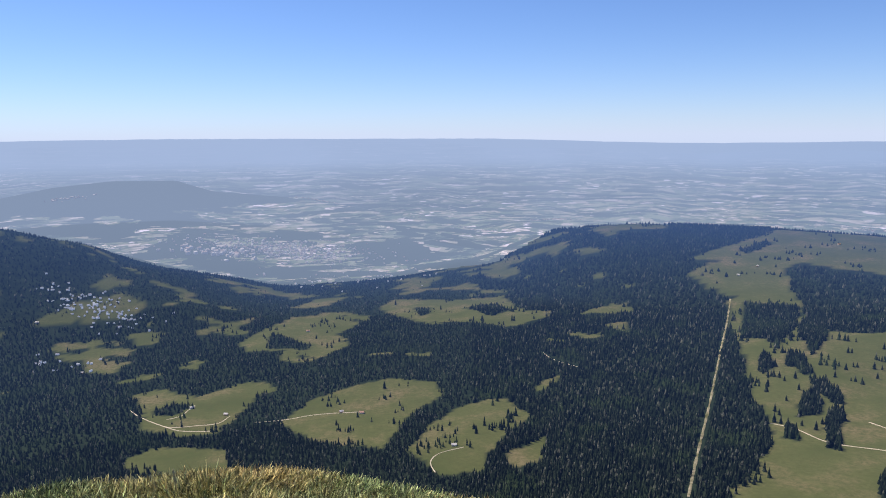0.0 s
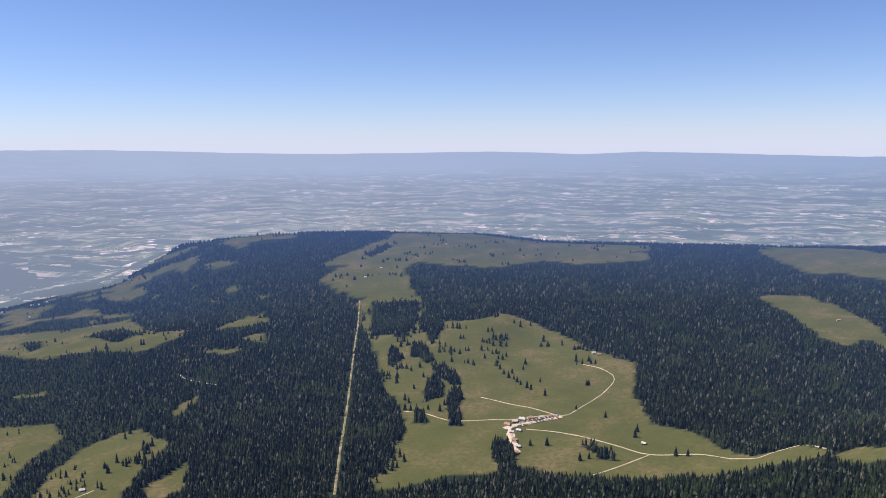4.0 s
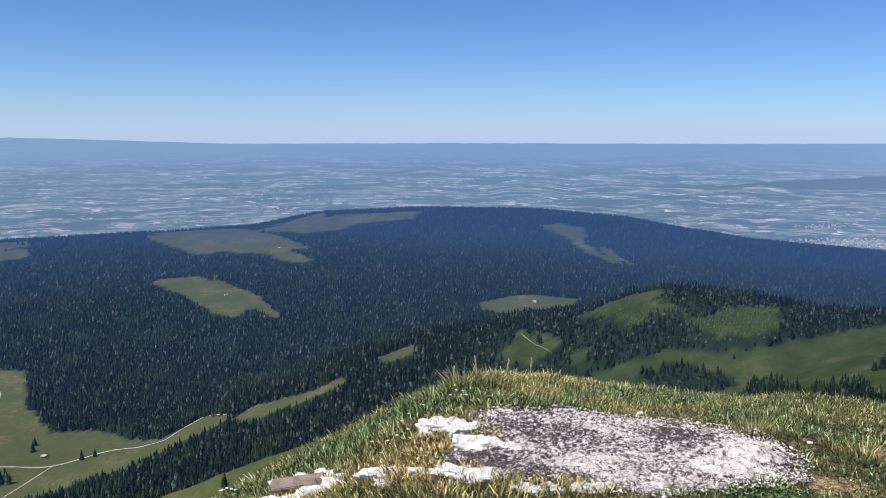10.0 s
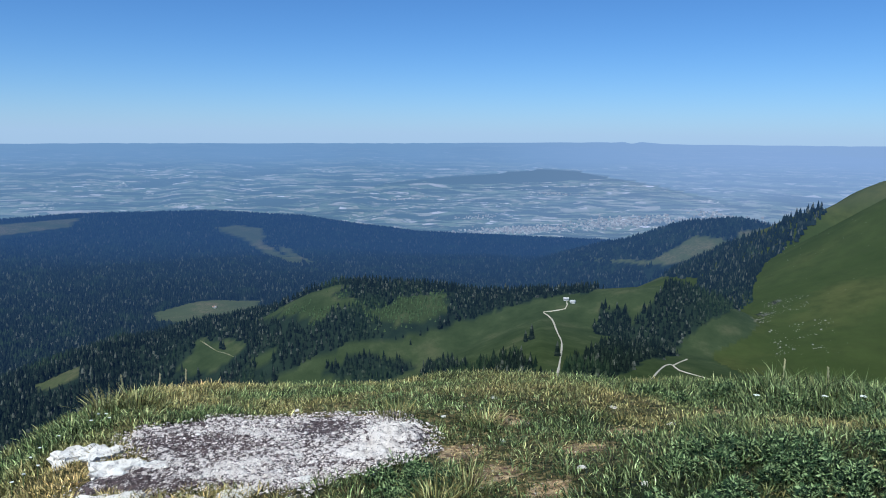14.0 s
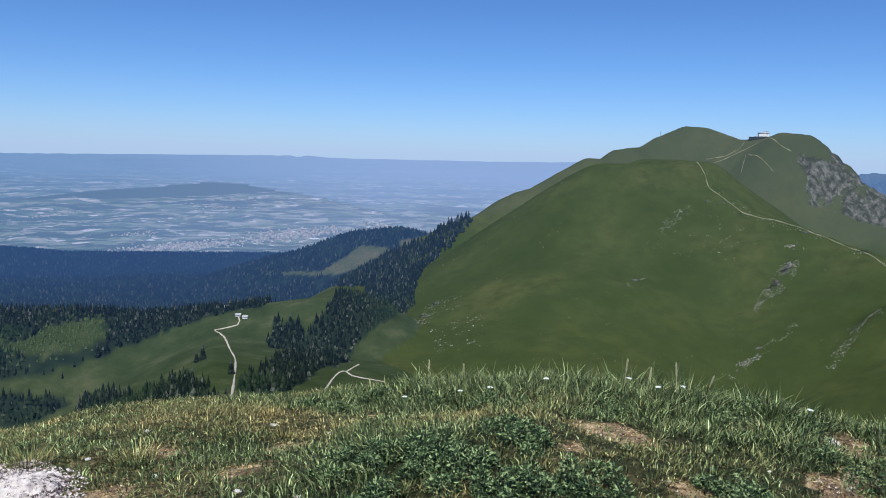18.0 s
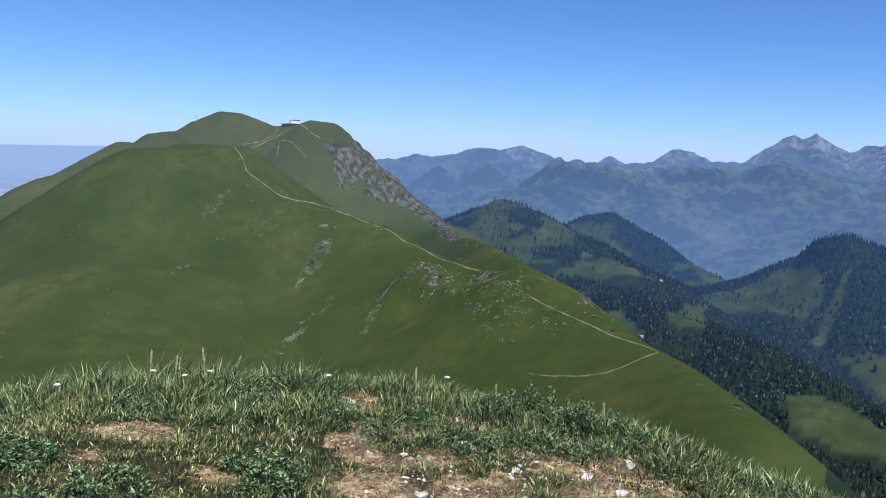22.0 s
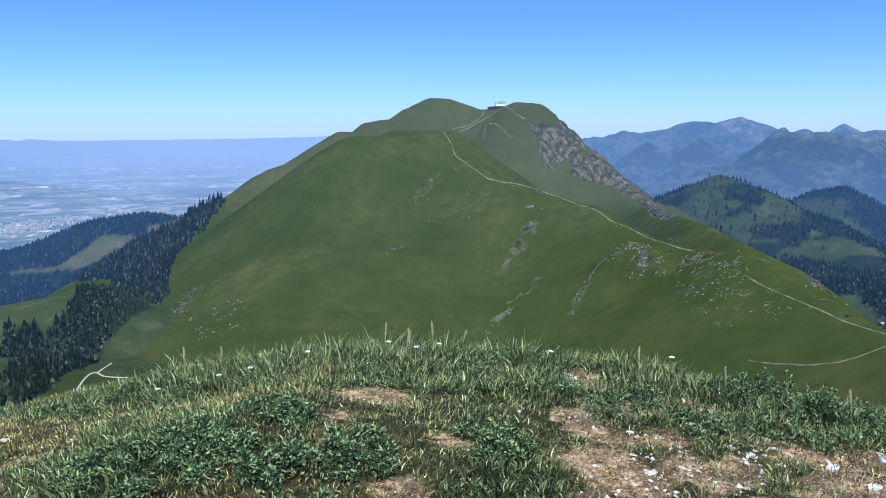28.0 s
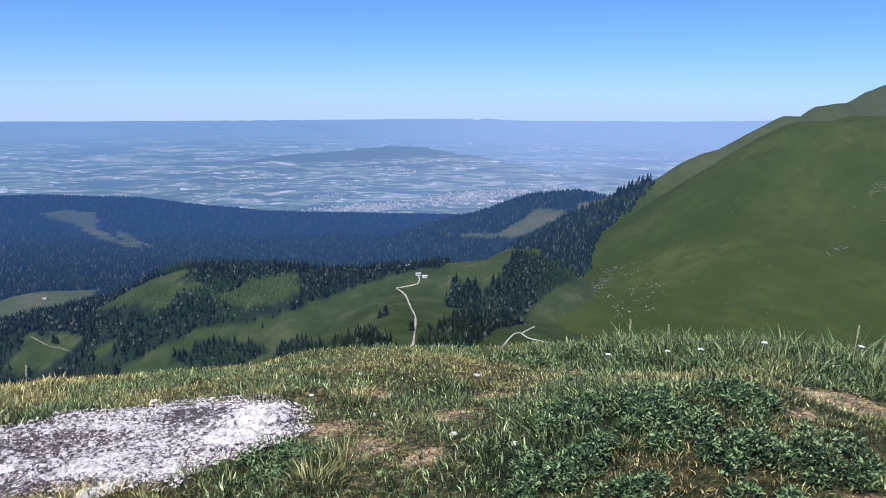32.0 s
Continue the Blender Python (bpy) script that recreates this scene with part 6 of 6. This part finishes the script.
LONE_SPRUCES = (
    (578, 1402), (520, 1279), (522, 1262), (544, 1273), (525, 1213), (488, 1169), (456, 1131), (457, 1117), (440, 1092), (446, 1083), (470, 1069), (482, 1051), (500, 1072), (627, 1311), (612, 1278), (592, 1268), (711, 1444), (684, 1386), (690, 1384),
    (753, 1395), (763, 1396), (750, 1355), (762, 1359), (724, 1346), (696, 1316), (683, 1279), (708, 1313), (731, 1332), (719, 1297), (745, 1327), (757, 1324), (706, 1266), (712, 1260), (727, 1272), (691, 1244), (674, 1202), (665, 1172), (662, 1150), (681, 1170),
    (666, 1138), (663, 1122), (659, 1103), (659, 1082), (660, 1071), (711, 1181), (734, 1212), (869, 1414), (697, 1101), (662, 1031), (832, 1188), (839, 1157), (835, 1145), (840, 1138), (754, 1044), (680, 894), (671, 815), (558, 785), (571, 783), (670, 733), (681, 723),
    (-205, 1106), (6, 1059), (-71, 1012), (-151, 1275), (424, 1650), (-345, 1650), (-205, 2021), (-290, 1627), (-300, 1613), (-80, 1939),
    (622, -97), (622, -102), (541, -108), (803, -160), (833, -106), (757, 212), (714, 129), (803, 200), (798, 196), (767, -31),
    (400, 312), (662, 943), (687, 830), (530, 861), (549, 849), (758, 1044),
    (147, -1499), (127, -1498), (175, -1484), (193, -1475), (81, -1414), (15, -1224), (-6, -1200), (-27, -1233), (-33, -1149), (-61, -1186), (494, -950), (447, -893), (602, -1295), (611, -1277),
)
for k, (x, y) in enumerate(LONE_SPRUCES):
    if on_massif(np.array(float(x)), np.array(float(y)), land(np.array(float(x)), np.array(float(y)))):
        continue
    spruce(x, y, 9 + 6 * ((k * 0.618) % 1))


# ---- houses ----
def box(w, d, h, z=0.0, x=0.0, y=0.0, bevel=0.0):
    bm = bmesh.new()
    bmesh.ops.create_cube(bm, size=1.0, matrix=Matrix.Translation((x, y, z + h / 2)) @ Matrix.Diagonal((w, d, h, 1)))
    if bevel:
        bmesh.ops.bevel(bm, geom=bm.edges[:], offset=bevel, segments=2, affect="EDGES")
    return bm


def chalet(name, w, d, walls, roof, label):
    """A farmhouse with gabled walls, a wide roof in two slopes, door, windows and a chimney."""
    house = tagged(new(name), label, "house", "farmhouses on the pastures")
    h, rise_to = 2.4, d * 0.32
    bm = bmesh.new()
    rows = []
    for sx_ in (-w / 2, w / 2):
        rows.append([bm.verts.new((sx_, yy, zz)) for yy, zz in ((-d / 2, -1.5), (d / 2, -1.5), (d / 2, h), (0, h + rise_to), (-d / 2, h))])
    bm.faces.new(rows[0][::-1]), bm.faces.new(rows[1])
    for k in range(5):
        bm.faces.new((rows[0][k], rows[0][(k + 1) % 5], rows[1][(k + 1) % 5], rows[1][k]))
    part("wall", bm, walls, house)
    for side in (-1, 1):
        bm = bmesh.new()
        run = math.hypot(d / 2 + 1.0, rise_to * (d / 2 + 1.0) / (d / 2))
        bmesh.ops.create_cube(bm, size=1.0, matrix=Matrix.Translation((0, side * (d / 4 + 0.5), h + rise_to / 2 - 0.2 + 0.25)) @ Matrix.Rotation(-side * math.atan2(rise_to, d / 2), 4, "X") @ Matrix.Diagonal((w + 1.6, run, 0.25, 1)))
        part("roof_slope", bm, roof, house)
    part("chimney", box(0.6, 0.6, 1.6, h + rise_to * 0.5, w * 0.2, d * 0.12), PLASTER, house)
    part("door", box(1.2, 0.12, 2.1, 0.0, -w * 0.1, -d / 2 - 0.05), PLANKS, house)
    for k in (-0.35, 0.15, 0.36):
        part("window", box(1.0, 0.1, 1.1, 1.2, w * k, -d / 2 - 0.04), DARK_GLASS, house)
    for k in (-0.25, 0.25):
        part("window", box(0.1, 1.0, 1.1, 1.2, -w / 2 - 0.04, d * k), DARK_GLASS, house)
    return house


FARMS = (
    (541, 942), (556, 947), (570, 949), (583, 948), (531, 913), (543, 913), (519, 885), (513, 864), (598, 942), (500, 848), (663, 787), (874, 1190), (877, 1176),
    (-389, 1154), (-458, 1193), (-174, 1160), (-208, 1167), (-25, 1014), (-376, 1711), (765, 2065), (696, 2007), (1048, 2216), (-759, 1421), (-961, 1627),
    (1403, 1070), (1882, 1243), (1500, 383),
    (775, -162), (765, -167), (816, -159), (1500, 384),
    (267, -1003), (315, -1285),
)
styles = (
    chalet("chalet", 11, 7.5, PLASTER, ROOFING, "white plastered farmhouse with a brown tiled roof"),
    chalet("chalet", 9, 6.5, PLANKS, METAL_ROOF, "brown plank alpine hut with a pale metal roof"),
    chalet("chalet", 10, 7, PLASTER, METAL_ROOF, "white alpine dairy with a pale metal roof"),
)
homes = [(x, y) for x, y in FARMS if math.hypot(x, y) > 300]
for k, (x, y) in enumerate(homes):
    z = float(land(np.array(float(x)), np.array(float(y))))
    place = pose(x, y, z + 0.6, 0, 0, -math.degrees(math.atan2(x, y)) + (k * 37) % 60 - 30)
    place = place @ Matrix.Scale(0.62 if y < 0 else 0.8, 4)
    if k < len(styles):
        styles[k].matrix_world = place
    else:
        copy_thing(styles[2 if y < 0 else k % 3], place)


# ---- parked cars by the farm ----
def car(paint):
    body_tone = CAR_PAINTS[paint]
    auto = tagged(new("car"), ("parked white car", "parked red car", "parked dark blue car", "parked grey car")[paint] + " on the gravel by the farm", "car", "cars parked at the farm")
    bm = box(4.3, 1.75, 0.75, 0.3, bevel=0.12)
    part("body", bm, body_tone, auto)
    bm = box(2.3, 1.55, 0.6, 1.0, -0.2, bevel=0.2)
    part("cabin", bm, DARK_GLASS, auto)
    part("roof", box(1.5, 1.4, 0.08, 1.56, -0.25, bevel=0.03), body_tone, auto)
    for wx in (-1.35, 1.35):
        for wy in (-0.8, 0.8):
            bm = bmesh.new()
            bmesh.ops.create_cone(bm, cap_ends=True, segments=12, radius1=0.32, radius2=0.32, depth=0.2, matrix=Matrix.Translation((wx, wy, 0.32)) @ Matrix.Rotation(math.pi / 2, 4, "X"))
            part("wheel", bm, RUBBER, auto)
    return auto


models = [car(k) for k in range(4)]
count = 0
for lane_from, lane_to, number in (((540, 927), (622, 928), 20), ((560, 938), (630, 938), 17), ((516, 872), (531, 918), 9)):
    for k in range(number):
        t = (k + 0.3 * math.sin(k * 5.1)) / number
        x, y = lane_from[0] + (lane_to[0] - lane_from[0]) * t, lane_from[1] + (lane_to[1] - lane_from[1]) * t
        place = pose(x, y, float(land(np.array(x), np.array(y))) + 0.5, 0, 0, 80 + 10 * math.sin(k * 2.7))
        which = (0, 3, 0, 2, 0, 1, 3)[count % 7]
        copy_thing(models[which], place)
        count += 1
for k, model in enumerate(models):
    x, y = 600 + k * 7, 932
    model.matrix_world = pose(x, y, float(land(np.array(float(x)), np.array(float(y)))) + 0.35, 0, 0, 75)


# ---- the station on the mountain's top ----
station = tagged(new("summit_station"), "pale summit restaurant building with an overhanging flat roof", "building")
STATION = (1028.0, -1177.0)
station_z = float(land(np.array(STATION[0]), np.array(STATION[1])))
station.matrix_world = pose(*STATION, station_z, 0, 0, 48)
part("base", box(24, 13, 10, -5, 1), DARK_GLASS, station)
part("upper_floor", box(18, 13, 6.5, 5, -4, 0, bevel=0.3), PLASTER, station)
part("roof", box(21, 15, 0.8, 11.5, -4, 0, bevel=0.3), METAL_ROOF, station)
part("lift_tower", box(7, 8, 2.0, 12.3, -8, 0, bevel=0.2), PLASTER, station)
part("tower_roof", box(8, 9, 0.4, 14.3, -8, 0, bevel=0.2), METAL_ROOF, station)
for k in range(5):
    part("window", box(2.4, 0.2, 2.2, 6.4, -10.8 + k * 3.4, -6.55), DARK_GLASS, station)
part("annex", box(10, 9, 6, -2, 16, 0), DARK_GLASS, station)
part("annex_roof", box(12, 11, 0.6, 4, 16, 0), METAL_ROOF, station)
mast = tagged(new("radio_mast"), "thin grey lattice mast on the grassy summit", "mast")
MAST = (1172.0, -1065.0)
mast.matrix_world = pose(*MAST, float(land(np.array(MAST[0]), np.array(MAST[1]))) - 0.5)
bm = bmesh.new()
bmesh.ops.create_cone(bm, cap_ends=True, segments=6, radius1=0.5, radius2=0.25, depth=12, matrix=Matrix.Translation((0, 0, 6)))
part("pole", bm, METAL_ROOF, mast)
for z in (7, 9, 11):
    part("aerial", box(2.2, 0.3, 0.4, z), METAL_ROOF, mast)


# ---- boulders and scree on the slopes ----
def boulders(name, corners, count, size, label):
    """Loose pale rocks inside a plan shape, as one mesh."""
    corners, count, size = np.array(corners, float), count * 3, size * 0.75
    low, high = corners.min(axis=0), corners.max(axis=0)
    x, y = rng.uniform(low[0], high[0], count * 4), rng.uniform(low[1], high[1], count * 4)
    keep = inside(x, y, corners)
    keep &= fbm(x / 9, y / 9, 3, 97) > 0.0
    x, y = x[keep][:count], y[keep][:count]
    count = len(x)
    shape = np.array([(1, 0, 0), (0, 1, 0), (-1, 0, 0), (0, -1, 0), (0, 0, 1), (0.6, 0.6, 0.5), (-0.6, 0.6, 0.5), (-0.6, -0.6, 0.5), (0.6, -0.6, 0.5)], float)
    sides = np.array([(0, 5, 8), (0, 1, 5), (1, 6, 5), (1, 2, 6), (2, 7, 6), (2, 3, 7), (3, 8, 7), (3, 0, 8), (4, 5, 6), (4, 6, 7), (4, 7, 8), (4, 8, 5)])
    big = size * rng.uniform(0.1, 1.0, count) ** 5 + 0.20
    pts = shape[None] * rng.uniform(0.6, 1.2, (count, 9, 1)) * big[:, None, None]
    pts = pts + np.stack([x, y, land(x, y)], -1)[:, None]
    faces = (np.arange(count)[:, None, None] * 9 + sides[None]).reshape(-1, 3)
    tagged(new(name, mesh_from(name, pts.reshape(-1, 3), faces, SCREE)), label, "rocks", kind="stuff")


boulders("rocks", [(381, -704), (335, -694), (271, -635), (229, -590), (219, -539), (269, -553), (321, -604)], 420, 0.9, "white boulders strewn over the grassy ridge")
boulders("rocks", [(455, -717), (430, -732), (397, -709), (360, -655), (394, -652), (437, -668)], 160, 1.3, "grey rocky knob breaking through the grass")
boulders("rocks", [(598, -731), (592, -752), (582, -744), (563, -679), (564, -650), (583, -682)], 230, 0.8, "narrow streak of pale scree down the slope")
boulders("rocks", [(665, -565), (685, -611), (673, -602), (655, -563)], 25, 1.3, "small patch of pale rocks in the grass")
boulders("rocks", [(619, -761), (601, -771), (597, -767), (615, -757)], 60, 1.2, "pale worn patch of stones on the slope")
boulders("rocks", [(537, -951), (478, -901), (468, -883), (424, -750)], 70, 1.2, "pale worn patch of stones on the ridge")
boulders("rocks", [(804, -385), (776, -419), (749, -407), (742, -367), (712, -333)], 90, 0.9, "rocky ledge with pale stones")
boulders("rocks", [(715, -347), (707, -407), (602, -356), (623, -311)], 50, 1.3, "scattered pale stones on the slope")
boulders("rocks", [(510, -566), (510, -602), (498, -592), (500, -559)], 45, 1.2, "thin line of stones in the grass")
boulders("rocks", [(371, -703), (284, -639), (221, -590), (167, -545), (180, -531), (240, -566), (326, -608)], 260, 0.9, "white stones strewn along the ridge")
boulders("rocks", [(228, -610), (343, -1075), (157, -563), (185, -549)], 120, 0.9, "white stones strewn over the ridge flank")
boulders("rocks", [(1258, -491), (751, -763), (552, -756), (456, -538), (554, -300)], 110, 0.6, "single pale stones dotted over the slope")
boulders("rocks", [(757, -745), (747, -742), (735, -676), (742, -672), (758, -712)], 90, 1.0, "thin scar of pale stones down the slope")
boulders("rocks", [(515, -655), (505, -655), (500, -600), (490, -548), (502, -550), (514, -600)], 90, 0.9, "thin line of pale stones down the slope")
boulders("rocks", [(448, -682), (440, -678), (440, -640), (428, -602), (440, -602), (454, -650)], 110, 1.0, "stony gully below the rocky knob")
boulders("rocks", [(826, -822), (780, -808), (690, -794), (564, -806), (500, -782), (448, -758), (470, -756), (560, -790), (690, -776), (770, -778)], 240, 0.8, "pale stones along the footpath on the ridge")
boulders("rocks", [(771, -739), (676, -772), (637, -707), (722, -651)], 60, 1.3, "pale stones in shallow gullies")
boulders("rocks", [(693, -1141), (650, -1145), (320, -747), (283, -649), (501, -947)], 140, 1.3, "pale broken rock along the ridge crest")


# ---- far villages and towns ----
def town(name, cx, cy, along, across, turned, count, size, label):
    """Many small gabled houses as one mesh, thickest in the middle."""
    u, v = rng.normal(0, 0.5, count) * along, rng.normal(0, 0.5, count) * across
    c, s = math.cos(radians(turned)), math.sin(radians(turned))
    x, y = cx + u * c - v * s, cy + u * s + v * c
    z = land(x, y) - 0.5
    w, d, h = size * rng.uniform(0.7, 1.8, count), size * rng.uniform(0.5, 1.0, count), size * rng.uniform(0.4, 0.8, count)
    a = rng.uniform(0, 3.14, count)
    shape = [(-1, -1, 0), (1, -1, 0), (1, 1, 0), (-1, 1, 0), (-1, -1, 1), (1, -1, 1), (1, 1, 1), (-1, 1, 1), (-1, 0, 1.5), (1, 0, 1.5)]
    pts = np.stack([np.stack([x + (px_ * w * np.cos(a) - py_ * d * np.sin(a)) / 2, y + (px_ * w * np.sin(a) + py_ * d * np.cos(a)) / 2, z + pz_ * h], -1) for px_, py_, pz_ in shape], 1)
    wall_quads = np.array([(0, 1, 5, 4), (1, 2, 6, 5), (2, 3, 7, 6), (3, 0, 4, 7)])
    roof_quads = np.array([(4, 5, 9, 8), (6, 7, 8, 9)])
    base = np.arange(count)[:, None, None] * 10
    faces = np.concatenate([(base + wall_quads[None]).reshape(-1, 4), (base + roof_quads[None]).reshape(-1, 4)])
    mesh = mesh_from(name, pts.reshape(-1, 3), faces, TOWN_WALLS, TOWN_ROOFS)
    mesh.polygons.foreach_set("material_index", np.repeat([0, 1], [count * 4, count * 2]).astype(np.int32))
    tagged(new(name, mesh), label, "town", kind="stuff")


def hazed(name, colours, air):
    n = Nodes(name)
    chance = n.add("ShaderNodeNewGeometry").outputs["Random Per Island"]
    # a fixed share of haze, painted into far walls and roofs as emission
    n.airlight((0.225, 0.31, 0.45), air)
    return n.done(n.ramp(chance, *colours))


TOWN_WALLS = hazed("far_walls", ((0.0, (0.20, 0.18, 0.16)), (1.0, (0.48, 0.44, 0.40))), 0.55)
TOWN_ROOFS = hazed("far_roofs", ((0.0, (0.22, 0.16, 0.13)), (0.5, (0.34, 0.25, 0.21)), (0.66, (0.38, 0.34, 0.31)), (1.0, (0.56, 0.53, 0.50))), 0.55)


for cx, cy, along, across, turned, count, size, label in (
    (-700, 2760, 330, 110, 10, 750, 5.5, "valley town of pale houses with red roofs"),
    (-880, 2640, 160, 50, 10, 50, 11, "edge of the valley town with pale sheds"),
    (-870, 1730, 150, 60, -20, 130, 4.5, "village of scattered houses among trees"),
    (-480, 2420, 300, 160, 0, 60, 5, "scattered houses among trees and meadows"),
    (-830, 1470, 90, 40, 0, 18, 4.5, "hamlet of a few houses in the woods"),
    (3450, -500, 260, 60, -88, 480, 6.5, "long valley town with pale roofs"),
    (3540, -1020, 260, 70, -80, 360, 8.5, "industrial edge of the valley town with pale sheds"),
    (3600, -1500, 260, 120, -75, 160, 10, "town outskirts scattered over the plain"),
):
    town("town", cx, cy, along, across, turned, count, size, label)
for k in range(26):
    bearing, far = radians(-28 + k * 5.6), 3500 + (k * 373) % 800
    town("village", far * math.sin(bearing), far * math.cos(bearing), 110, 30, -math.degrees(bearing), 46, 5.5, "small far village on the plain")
